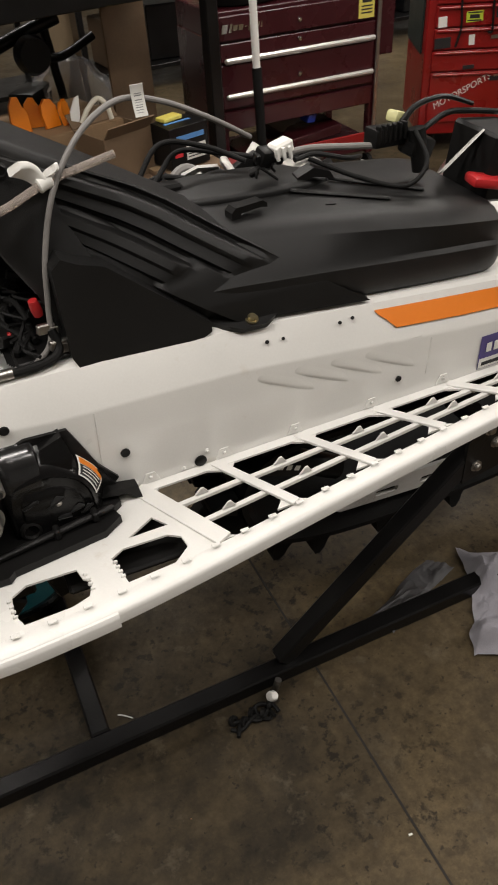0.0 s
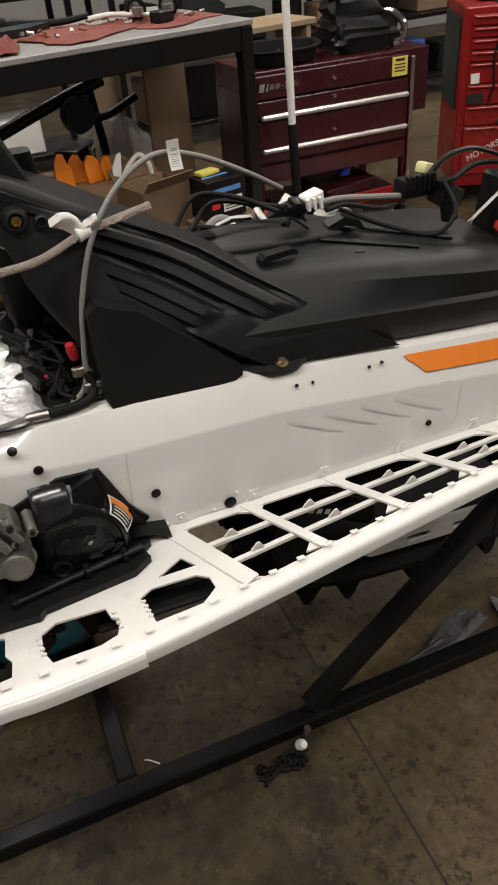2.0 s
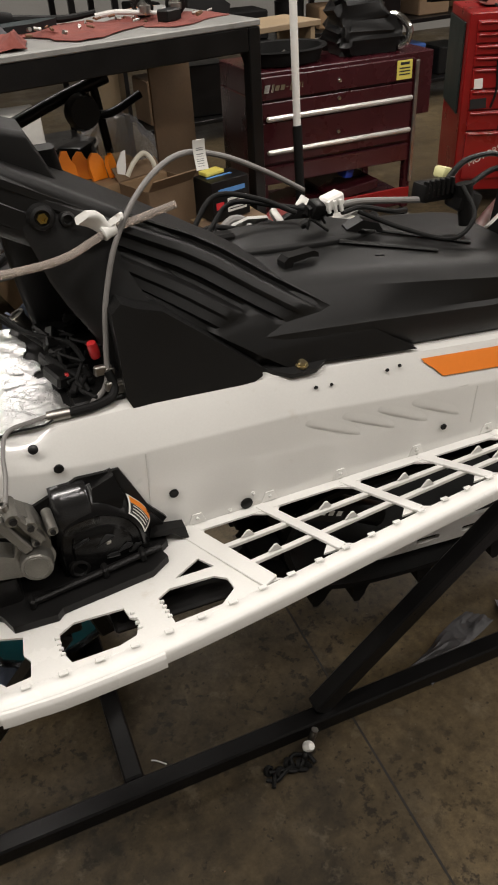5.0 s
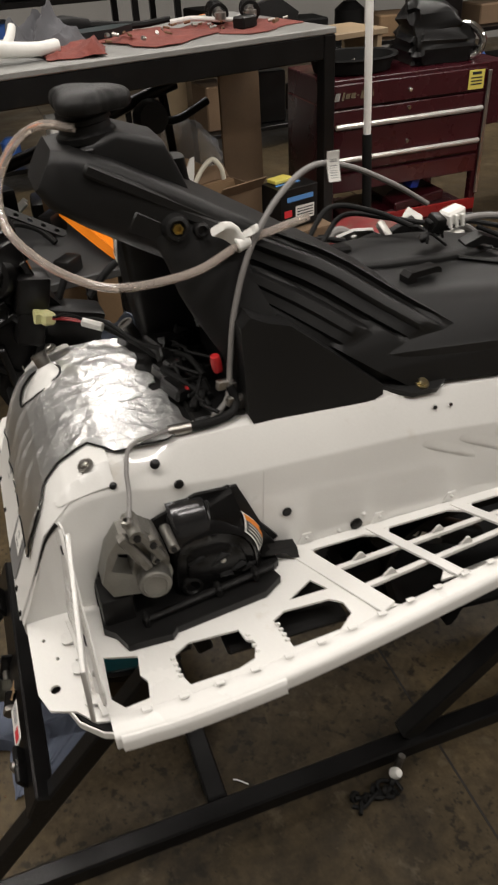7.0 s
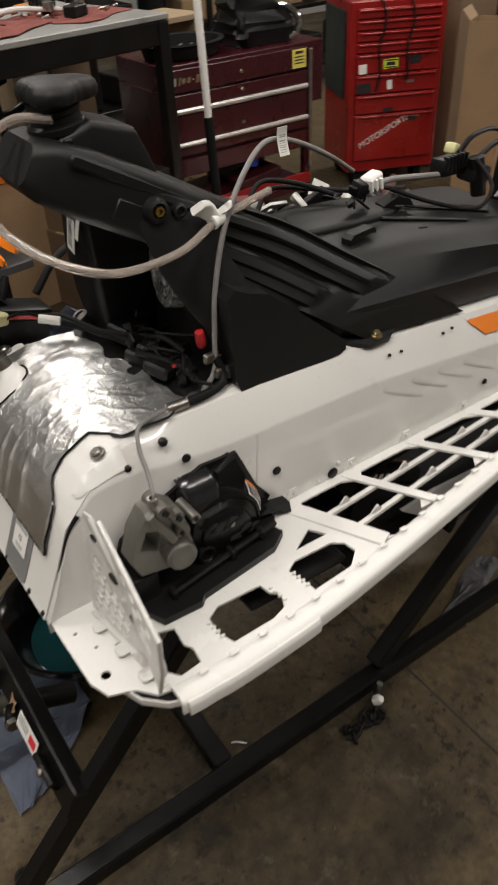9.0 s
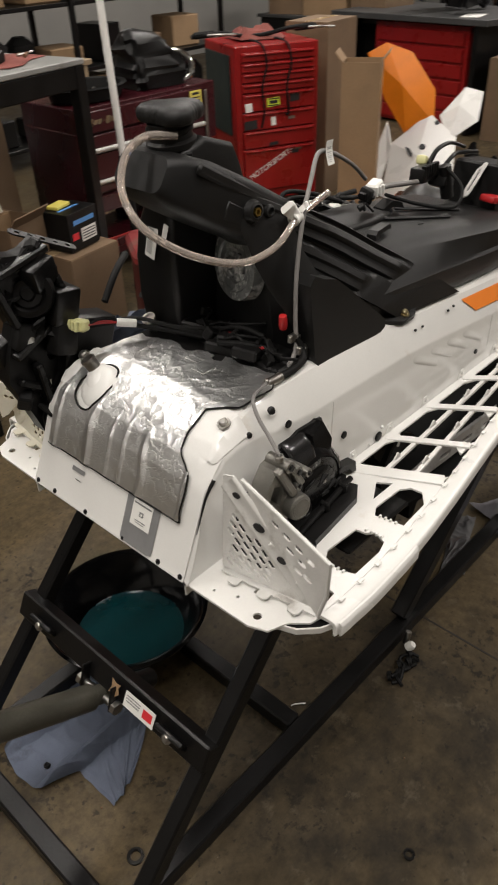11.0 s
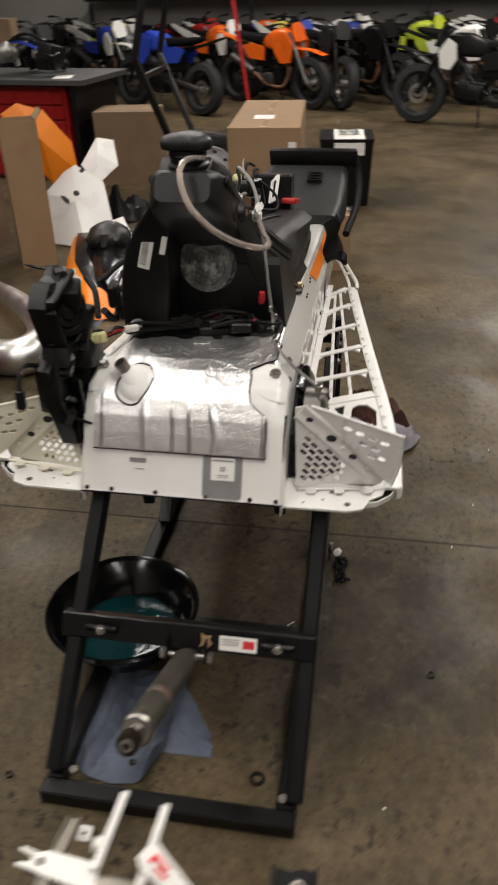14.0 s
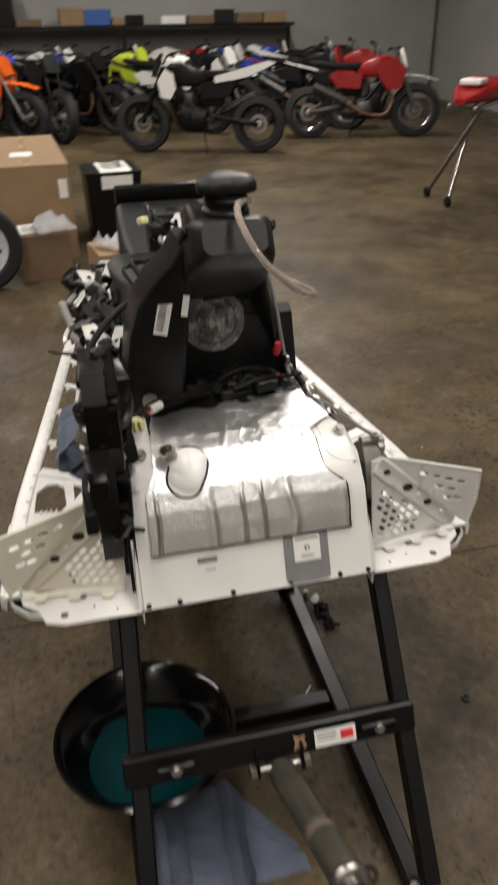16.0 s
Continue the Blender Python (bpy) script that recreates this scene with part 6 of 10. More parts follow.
# jumble of plugs, brackets and hoses beside the tank
rng = random.Random(57)
for k in range(44):
    x = rng.uniform(0.36, 0.90)
    c = Vector((x, rng.uniform(0.175, 0.255), tunnel_top(x) + rng.uniform(0.02, 0.085)))
    tilt = rot(rng.uniform(-50, 50), rng.uniform(-50, 50), rng.uniform(0, 180))
    b = bm_new()
    if k % 4 == 0:
        q = [c + Vector((0.05 * (j - 1.5), rng.uniform(-0.03, 0.03), rng.uniform(-0.025, 0.04))) for j in range(4)]
        tube(b, q, rng.uniform(0.004, 0.009), 9, 6)
        part("cable", b, RUBBER, loom)
    elif k % 4 == 1:
        prism(b, [(-0.03, -0.014), (0.018, -0.018), (0.036, 0.004), (0.012, 0.020), (-0.026, 0.012)], [circle(0.008, 0.0, 0.006, 8)], 0.005, Matrix.Translation(c) @ tilt.to_4x4())
        part("bracket_plate", b, STEELBLACK if k % 3 else CASTALU, loom)
    elif k % 4 == 2:
        box(b, c, (rng.uniform(0.02, 0.055), rng.uniform(0.014, 0.034), rng.uniform(0.016, 0.045)), tilt, 0.004)
        part("connector", b, PAPER if k in (10, 26, 38) else (BLACK, GLOSSBLACK)[k % 2], loom)
    else:
        r = rng.uniform(0.010, 0.024)
        lathe(b, [(0, 0.016), (r * 0.5, 0.018), (r * 0.6, 0.010), (r, 0.012), (r, -0.014), (r * 0.8, -0.02), (0, -0.02)], Matrix.Translation(c) @ tilt.to_4x4(), 16)
        part("round_fitting", b, (BLACK, GLOSSBLACK, RUBBER)[k % 3], loom)
rng = random.Random(61)
for k in range(46):
    x = rng.uniform(0.50, 1.05)
    c = Vector((x, rng.uniform(0.185, 0.275), rng.uniform(0.92, 0.995)))
    tilt = rot(rng.uniform(-60, 60), rng.uniform(-60, 60), rng.uniform(0, 180))
    b = bm_new()
    if k % 3 == 0:
        q = [c + Vector((0.055 * (j - 1.5), rng.uniform(-0.03, 0.03), rng.uniform(-0.03, 0.015))) for j in range(4)]
        tube(b, q, rng.uniform(0.004, 0.010), 9, 6)
        part("cable", b, (RUBBER, GREYHOSE, RUBBER)[k % 9 // 3], loom)
    elif k % 3 == 1:
        box(b, c, (rng.uniform(0.02, 0.07), rng.uniform(0.014, 0.04), rng.uniform(0.016, 0.05)), tilt, 0.005, 2)
        part("connector", b, (BLACK, GLOSSBLACK, STEELBLACK, CASTALU, BLACK, PAPER)[k // 3 % 6], loom)
    else:
        prism(b, [(-0.04, -0.018), (0.018, -0.022), (0.044, 0.004), (0.012, 0.026), (-0.03, 0.014)], [circle(0.008, 0.0, 0.007, 8)], 0.006, Matrix.Translation(c) @ tilt.to_4x4())
        part("bracket_plate", b, (STEELBLACK, CASTALU, BLACK, ALU_WHITE)[k % 4], loom)
b = bm_new()
cm = Matrix.Translation((0.30, 0.285, 0.885))
sheet(b, lambda u, v: cm @ Vector((0.16 * (u - 0.5) + 0.01 * math.sin(9 * v), 0.05 * math.sin(3 * v) + 0.015 * noise.noise(Vector((u * 5, v * 5, 3))), -0.10 * v + 0.02 * noise.noise(Vector((u * 6, v * 4, 9))))), 16, 14)
part("blue_rag", b, DENIM, loom, "blue-grey rag tucked beside the tank", 60)

# ---- drive track and slide rails under the tunnel ----
b = bm_new()
path = [Vector((0.62, 0, 0.40)), Vector((0.60, 0, 0.50)), Vector((0.66, 0, 0.585)), Vector((0.80, 0, 0.60)), Vector((1.20, 0, 0.58)), Vector((1.62, 0, 0.55)), Vector((1.72, 0, 0.46)), Vector((1.66, 0, 0.36)), Vector((1.40, 0, 0.30)), Vector((1.10, 0, 0.285)), Vector((0.82, 0, 0.305)), Vector((0.68, 0, 0.345)), Vector((0.62, 0, 0.40))]
sp = spline(path, 6)
loft(b, [[p + Vector((0, y, 0)) for y in (-0.185, 0.185)] for p in sp], closed=False)
bmesh.ops.recalc_face_normals(b, faces=b.faces)
bmesh.ops.solidify(b, geom=list(b.faces), thickness=0.012)
track = part("drive_track", b, RUBBER, sled, "black rubber drive track with lugs", 40)
for i in range(len(sp) - 1):
    if i % 4 == 1:
        p, q = sp[i], sp[i + 1]
        d = (q - p).normalized()
        nn = Vector((d.z, 0, -d.x))
        if nn.dot(p - Vector((1.15, 0, 0.44))) < 0:
            nn = -nn
        for y0 in (-0.14, -0.045, 0.06, 0.15):
            b = bm_new()
            loft(b, [[p + nn * h + d * a + Vector((0, y0 + c, 0)) for a, c in ((-w, -0.035), (w, -0.035), (w, 0.030), (-w, 0.030))] for h, w in ((0.004, 0.024), (0.022, 0.017), (0.040, 0.015), (0.058, 0.006))])
            part("track_lug", b, RUBBER, track)
for y in (-0.155, 0.155):
    b = bm_new()
    hl = [[(x0 + a, c) for a, c in rrect(0.06, 0.016, 0.006)] for x0 in (0.18, 0.30, 0.42, 0.54, 0.66)]
    prism(b, [(0.0, 0.02), (0.06, -0.02), (0.72, -0.03), (0.80, -0.015), (0.80, 0.03), (0.10, 0.035)], hl, 0.010, Matrix.Translation((0.78, y, 0.365)) @ rot(90, 4, 0).to_4x4())
    part("slide_rail", b, ALU_WHITE, sled, "pale slotted slide rail")
b = bm_new()
rod(b, (0.60, -0.16, 0.40), (0.60, 0.16, 0.40), 0.014, 12)
part("axle", b, STEEL, sled)
b = bm_new()
tube(b, [(0.56, -0.10, 0.56), (0.72, -0.10, 0.50), (0.86, -0.10, 0.42)], 0.028, 14)
shock = part("shock_absorber", b, BLACK, sled, "black shock absorber with pale lettering")
b = bm_new()
sheet(b, lambda u, v: Vector((0.60 + 0.16 * u, -0.132, 0.530 - 0.07 * u + 0.03 * v)), 4, 2, 0.001)
part("shock_decal", b, INK, shock)
bars(shock, Matrix.Translation((0.70, -0.1335, 0.505)) @ rot(90, 24, 0).to_4x4(), [(-0.03, 0.006, 0.012, 0.012), (-0.01, 0.006, 0.012, 0.012), (0.01, 0.006, 0.012, 0.012), (0.03, 0.006, 0.012, 0.012), (0.05, 0.006, 0.012, 0.012)], PAPER, "plain_bar")
# dark belly pan parts seen through the cut-outs
b = bm_new()
box(b, (0.24, 0, 0.600), (0.34, 0.36, 0.02), None, 0.006)
box(b, (0.34, -0.30, 0.612), (0.20, 0.10, 0.012), rot(0, 2, 0), 0.004)
part("belly_plate", b, BLACK, sled, "black belly plate")

# ---- lift stand ----
stand = thing("lift_stand", (0.3, 0, 0), "black square-tube steel lift stand with hydraulic cylinder", "lift stand")
SW = 0.042


def tubebar(name, p0, p1, w=SW, h=SW, up=(0, 0, 1), material=STEELBLACK, label=""):
    b = bm_new()
    beam(b, p0, p1, w, h, up, 0.004)
    return part(name, b, material, stand, label)


for y, ya, yb in ((-0.264, -0.282, -0.292), (0.274, 0.276, 0.238)):
    tubebar("base_rail", (-0.3115, y, 0.0212), (1.62, y, 0.0212))
    tubebar("front_arm", (-0.300, ya, 0.052), (0.165, yb, 0.600), 0.036, 0.036)
    tubebar("rear_strut", (0.640, y * 0.95, 0.044), (1.11, y * 0.95, 0.500), 0.042, 0.042)
    tubebar("rear_post", (1.50, y * 0.95, 0.046), (1.50, y * 0.95, 0.46), 0.042, 0.042, (1, 0, 0))
    b = bm_new()
    prism(b, [(-0.05, -0.07), (0.05, -0.05), (0.06, 0.06), (0.0, 0.09), (-0.05, 0.04)], [], 0.008, Matrix.Translation((1.115, y * 1.02, 0.49)) @ rot(90, 0, 0).to_4x4())
    br = part("bracket_plate", b, STEELBLACK, stand)
    for dx, dz in ((-0.02, -0.03), (0.02, 0.02), (0.0, 0.06)):
        bolt(br, (1.115 + dx, y * 1.02 + (0.006 if y > 0 else -0.006), 0.49 + dz), (0, 1 if y > 0 else -1, 0), 0.009, 0.008, STEEL)
tubebar("base_cross_member", (0.215, -0.2410, 0.0212), (0.215, 0.2510, 0.0212))
tubebar("front_rail", (-0.335, -0.2870, 0.0212), (-0.335, 0.2970, 0.0212))
tubebar("rear_rail", (1.60, -0.2405, 0.0212), (1.60, 0.2505, 0.0212))
tubebar("top_rail", (0.175, -0.31, 0.612), (0.175, 0.26, 0.612), 0.04, 0.024)
tubebar("cross_top", (1.12, -0.26, 0.545), (1.12, 0.26, 0.545), 0.04, 0.04)
tubebar("inner_strut", (0.24, 0.165, 0.44), (0.20, 0.160, 0.600), 0.030, 0.030)
tubebar("inner_strut", (0.24, -0.18, 0.44), (0.20, -0.18, 0.600), 0.030, 0.030)
# crossbar plate
xb = tubebar("crossbar", (-0.095, -0.305, 0.318), (-0.095, 0.290, 0.318), 0.034, 0.059, (0.45, 0, 0.9))
cm = Matrix.Translation((-0.118, -0.13, 0.326)) @ rot(0, 0, -90).to_4x4() @ rot(63, 0, 0).to_4x4()
b = bm_new()
box(b, (0, 0, 0), (0.086, 0.034, 0.001))
bmesh.ops.transform(b, matrix=Matrix.Translation((0, 0, 0.0015)) @ cm, verts=b.verts)
lab = part("maker_label", b, PAPER, xb, "white label with red print", 0)
bars(lab, Matrix.Translation((0, 0, 0.0020)) @ cm, [(0.024, 0.0, 0.026, 0.018)], REDINK)
bars(lab, Matrix.Translation((0, 0, 0.0020)) @ cm, [(-0.018, 0.009, 0.040, 0.002), (-0.018, 0.003, 0.040, 0.002), (-0.018, -0.003, 0.036, 0.002)], GREY_DECAL)
b = bm_new()
prism(b, [(-0.014, -0.016), (-0.004, -0.010), (0.006, -0.017), (0.016, -0.006), (0.010, 0.004), (0.014, 0.014), (0.0, 0.012), (-0.012, 0.018), (-0.008, 0.0)], [], 0.001, Matrix.Translation((0, 0, 0.002)) @ cm @ Matrix.Translation((-0.075, 0, 0)))
part("torn_tape", b, CARD, xb, "torn brown tape")
for y in (-0.22, 0.19):
    b = bm_new()
    box(b, (-0.118, y, 0.330), (0.012, 0.075, 0.030), rot(0, -27, 0), 0.005, 2)
    pl = part("welded_lug", b, STEELBLACK, xb)
    bolt(pl, (-0.128, y, 0.336), (-0.8, 0, 0.5), 0.008, 0.006, STEEL)
# hydraulic cylinder
c0, c1 = Vector((-0.105, -0.012, 0.268)), Vector((-0.473, -0.020, 0.482))
d = (c1 - c0).normalized()
b = bm_new()
lathe(b, [(0, 0), (0.020, 0), (0.021, 0.05), (0.0275, 0.056), (0.0275, (c1 - c0).length), (0, (c1 - c0).length)], wheel_matrix(c0, d), 24)
cyl = part("hydraulic_cylinder", b, BROWNGREY, stand, "grey hydraulic cylinder with worn label")
b = bm_new()
lathe(b, [(0.028, 0), (0.0305, 0.003), (0.0305, 0.014), (0.026, 0.02), (0.015, 0.021), (0.015, 0.055), (0, 0.055)], wheel_matrix(c1, d), 24)
part("gland", b, STEEL, cyl, "bare steel gland nut")
b = bm_new()
rod(b, c1 + d * 0.05, c1 + d * 0.075, 0.020, 14)
part("rod_end", b, mat("oily_dark_steel", (0.06, 0.05, 0.035), 0.22, 0.8, 0.25, 30, 0.3, 160), cyl, "oily dark steel rod end")
b = bm_new()
lathe(b, [(0.006, 0), (0.011, 0), (0.011, 0.006), (0.006, 0.006)], wheel_matrix(c1 + d * 0.074, d), 16)
part("rod_eye", b, STEEL, cyl)
b = bm_new()
lathe(b, [(0.0278, 0), (0.0284, 0.001), (0.0284, 0.026), (0.0278, 0.027)], wheel_matrix(c0.lerp(c1, 0.68), d), 24)
part("worn_label", b, mat("worn_red_label", (0.20, 0.11, 0.09), 0.5, 0, 0.25, 60, dirt=(0.10, 0.095, 0.08), dirt_scale=60, dirt_cut=0.5), cyl, "worn reddish label")
b = bm_new()
rod(b, c0 - d * 0.02, c0 - d * 0.12, 0.022, 20)
part("inner_tube", b, STEELBLACK, cyl, "black inner tube")
b = bm_new()
pc0 = c0 + d * 0.030 + Vector((0, 0, 0.006))
rod(b, pc0 + Vector((0, -0.058, 0)), pc0 + Vector((0, 0.058, 0)), 0.0075, 12)
part("pivot_pin", b, STEEL, cyl, "pale steel pivot pin")
for s in (-1, 1):
    b = bm_new()
    lathe(b, [(0, 0.006), (0.014, 0.006), (0.014, -0.006), (0, -0.006)], wheel_matrix(pc0 + Vector((0, 0.055 * s, 0)), (0, 1, 0)), 6)
    part("pin_nut", b, STEEL, cyl)
    b = bm_new()
    beam(b, pc0 + Vector((-0.004, 0.045 * s, -0.012)), pc0 + Vector((0.012, 0.045 * s, 0.045)), 0.006, 0.022, (1, 0, 0), 0.002)
    part("clevis_tab", b, STEELBLACK, cyl)
for y in (-0.254, 0.236):
    bolt(stand, (-0.292, y, 0.047), (0, 0, 1), 0.007, 0.004, STEEL, "rail_bolt")

# ---- round the lift ----
def carton(name, loc, size, turn, label, material=CARD, open_top=False, tape=True, group=""):
    """A cardboard carton with flaps; loc is the middle of its base."""
    w, d, h = size
    th = thing(name, loc, label, "cardboard box", group)
    m = pose(*loc, 0, 0, turn)
    t = 0.005
    for nm, c, s in (("side", (0, -d / 2, h / 2), (w, t, h)), ("side", (0, d / 2, h / 2), (w, t, h)), ("end", (-w / 2, 0, h / 2), (t, d - t, h)), ("end", (w / 2, 0, h / 2), (t, d - t, h)), ("base", (0, 0, t / 2), (w - t, d - t, t))):
        b = bm_new()
        box(b, c, s)
        bmesh.ops.transform(b, matrix=m, verts=b.verts)
        part(nm, b, material, th, smooth=0)
    for sgn in (-1, 1):
        b = bm_new()
        if open_top:
            box(b, (0, sgn * (d / 2 + 0.10 * d), h + 0.12 * d), (w * 0.98, 0.30 * d, t), rot(sgn * 50, 0, 0))
        else:
            box(b, (0, sgn * (d / 4), h + t / 2), (w, d / 2 - 0.002, t))
        bmesh.ops.transform(b, matrix=m, verts=b.verts)
        part("flap", b, material, th, smooth=0)
    if tape and not open_top:
        b = bm_new()
        box(b, (0, 0, h + t + 0.001), (w * 1.0, 0.05, 0.001))
        bmesh.ops.transform(b, matrix=m, verts=b.verts)
        part("tape", b, mat_tape, th, "brown packing tape", 0)
    return th, m


mat_tape = mat("packing_tape", (0.42, 0.30, 0.17), 0.25, 0, 0.05, 10)


def put(bm, m):
    bmesh.ops.transform(bm, matrix=m, verts=bm.verts)
    return bm


# drain pan with coolant
pan = thing("drain_pan", (0.125, 0.235, 0), "round black plastic drain pan holding teal coolant", "drain pan")
b = bm_new()
lathe(b, [(0, 0.048), (0.128, 0.048), (0.138, 0.054), (0.190, 0.150), (0.204, 0.155), (0.207, 0.163), (0.200, 0.168), (0.186, 0.160), (0.132, 0.058), (0, 0.055)], Matrix.Translation((0.125, 0.235, 0)), 56)
part("tub", b, PAN_BLACK, pan)
b = bm_new()
lathe(b, [(0, 0.070), (0.1385, 0.070), (0.134, 0.062), (0, 0.062)], Matrix.Translation((0.125, 0.235, 0)), 48)
part("coolant", b, COOLANT, pan, "teal coolant")

# cloths on the floor
b = bm_new()


def folded_at(u, v):
    """A cloth pulled straight into two long gathered folds, with a short loose corner."""
    y = 0.268 - 0.325 * u
    hem = -0.272 + 0.015 * math.cos(9 * u) if u < 0.54 else -0.272 + 0.085 * min(1.0, (u - 0.54) / 0.10)
    hem += 0.05 * max(0.0, 0.14 - u) / 0.14 + 0.006 * noise.noise(Vector((u * 9, 3, 1)))
    far = 0.05 if u < 0.6 else 0.05 - 0.18 * (u - 0.6) / 0.4
    x = far + (hem - far) * v
    y += 0.012 * noise.noise(Vector((u * 3, v * 3, 5))) + 0.02 * v * (0.4 - u)
    g1 = 0.24 + 0.03 * math.sin(4 * v) + 0.012 * noise.noise(Vector((v * 6, 1, 1)))
    g2 = 0.54 + 0.03 * math.sin(3 * v + 2) + 0.012 * noise.noise(Vector((v * 6, 9, 1)))
    z = 0.004 + 0.020 * max(0.0, 1 - abs(u - g1 + 0.055) / 0.06) ** 0.6 + 0.030 * max(0.0, 1 - abs(u - g2 - 0.06) / 0.075) ** 0.6
    z += 0.006 * (1 - abs(noise.noise(Vector((u * 4, v * 7, 3))))) ** 4 + 0.005 * noise.noise(Vector((u * 5, v * 5, 8)))
    return Vector((x, y, max(0.003, z * min(1.0, 0.3 + 6 * (1 - v)))))


sheet(b, folded_at, 90, 60)
blue_cloth = solid("shop_cloth", b, DENIM, "folded blue-grey cloth with a snap button on the concrete", "cloth")
b = bm_new()
lathe(b, [(0, 0.002), (0.003, 0.002), (0.004, 0.004), (0.007, 0.003), (0.008, -0.003), (0, -0.003)], wheel_matrix((-0.230, 0.117, 0.010), (-0.38, 0.1, 0.92)), 16)
part("snap_button", b, STEELBLACK, blue_cloth, "dark snap button")
b = bm_new()
cloth(b, 1.28, -0.38, 0.0, 0.36, 0.32, -30, 0.075, 8.4, 8)
solid("shop_cloth", b, GREYCLOTH, "crumpled pale grey cloth beside the stand", "cloth")
b = bm_new()
cloth(b, 1.52, -0.42, 0.0, 0.26, 0.24, 10, 0.085, 12.2, 9)
solid("shop_cloth", b, BROWNCLOTH, "crumpled dark brown cloth beside the stand", "cloth")
b = bm_new()
cloth(b, 1.03, -0.21, 0.0, 0.26, 0.07, 22, 0.030, 23.0, 7)
solid("plastic_bag", b, mat("thin_grey_plastic", (0.085, 0.082, 0.085), 0.6, 0, 0.3, 18, 0.4, 90), "crumpled grey plastic bag under the track", "plastic bag")
# strap with hooks by the rail
strap = thing("ratchet_strap", (0.54, -0.335, 0), "black cable clump with a pale plastic end on the floor", "cable")
rng = random.Random(11)
for k in range(3):
    b = bm_new()
    pts = [(0.485 + 0.016 * j + rng.uniform(-0.012, 0.012), -0.335 + rng.uniform(-0.018, 0.018) - 0.008 * k, 0.006 + 0.008 * rng.random()) for j in range(7)]
    tube(b, pts, 0.0048, 8, 5)
    part("loop", b, RUBBER, strap)
for k in range(5):
    b = bm_new()
    lathe(b, [(0.007, -0.005), (0.012, -0.004), (0.012, 0.004), (0.007, 0.005), (0.007, -0.005)], Matrix.Translation((0.485 + 0.022 * k, -0.328 - 0.012 * (k % 2), 0.012)) @ rot(65, 25 * k, 30).to_4x4(), 14)
    part("ring", b, RUBBER, strap)
b = bm_new()
lathe(b, [(0, 0.014), (0.008, 0.012), (0.012, 0.004), (0.012, -0.008), (0, -0.012)], Matrix.Translation((0.584, -0.322, 0.030)) @ rot(35, 20, 0).to_4x4(), 16)
part("pale_end", b, PAPER, strap, "pale plastic end")
b = bm_new()
rod(b, (0.60, -0.30, 0.010), (0.61, -0.30, 0.045), 0.008, 10)
part("pin", b, STEEL, strap)
# a stray wire, washer and nuts
b = bm_new()
tube(b, [(0.262, -0.194, 0.002), (0.272, -0.200, 0.003), (0.290, -0.216, 0.002)], 0.0016, 6)
solid("wire_end", b, PAPER, "thin white wire end on the floor", "wire")
for x, y, r in ((-0.224, -0.186, 0.018), (0.15, -0.60, 0.012), (-0.30, 0.40, 0.010)):
    b = bm_new()
    lathe(b, [(r * 0.6, 0.001), (r, 0.001), (r, 0.006), (r * 0.6, 0.006), (r * 0.6, 0.001)], Matrix.Translation((x, y, 0)), 18)
    solid("washer", b, STEELBLACK, "small dark steel washer on the floor", "washer", "washers on the floor")
rng = random.Random(5)
for k in range(26):
    x, y = rng.uniform(-1.2, 1.6), rng.uniform(-1.1, 0.9)
    b = bm_new()
    s = rng.uniform(0.0015, 0.0032)
    box(b, (x, y, s * 0.5), (s * rng.uniform(1, 3), s, s), rot(0, 0, rng.uniform(0, 180)))
    part("chip", b, PAPER if k % 3 else RUST, floor, smooth=0)

# bare front subframe standing in front of the lift
DULLALU = mat("dull_bare_aluminium", (0.34, 0.315, 0.27), 0.42, 0.8, 0.2, 30, 0.3, 300, dirt=(0.14, 0.11, 0.08), dirt_scale=25, dirt_cut=0.60)
sub = thing("aluminium_subframe", (-0.75, -0.12, 0), "bare aluminium front subframe with two pale prongs", "subframe")
for name, p0, p1, r in (("leg", (-1.05, -0.24, 0.0), (-0.883, -0.180, 0.690), 0.0118), ("leg", (-0.52, -0.34, 0.0), (-0.66, -0.313, 0.33), 0.010), ("leg", (-1.02, -0.02, 0.0), (-0.887, -0.068, 0.690), 0.0118), ("leg", (-0.56, 0.10, 0.0), (-0.66, 0.088, 0.36), 0.010)):
    b = bm_new()
    tube(b, (p0, Vector(p0).lerp(Vector(p1), 0.5) + Vector((0.0, 0.0, 0.01)), p1), r, 14, 4)
    lg = part(name, b, DULLALU, sub)
    if r > 0.011:
        e = (Vector(p1) - Vector(p0)).normalized()
        b = bm_new()
        lathe(b, [(0.0125, -0.004), (0.0155, -0.003), (0.0160, 0.004), (0.0125, 0.007), (0.0115, 0.014), (0.014, 0.020), (0.012, 0.030), (0, 0.032)], wheel_matrix(p1, e), 18)
        part("leg_collar", b, DULLALU, lg, "cast collar")
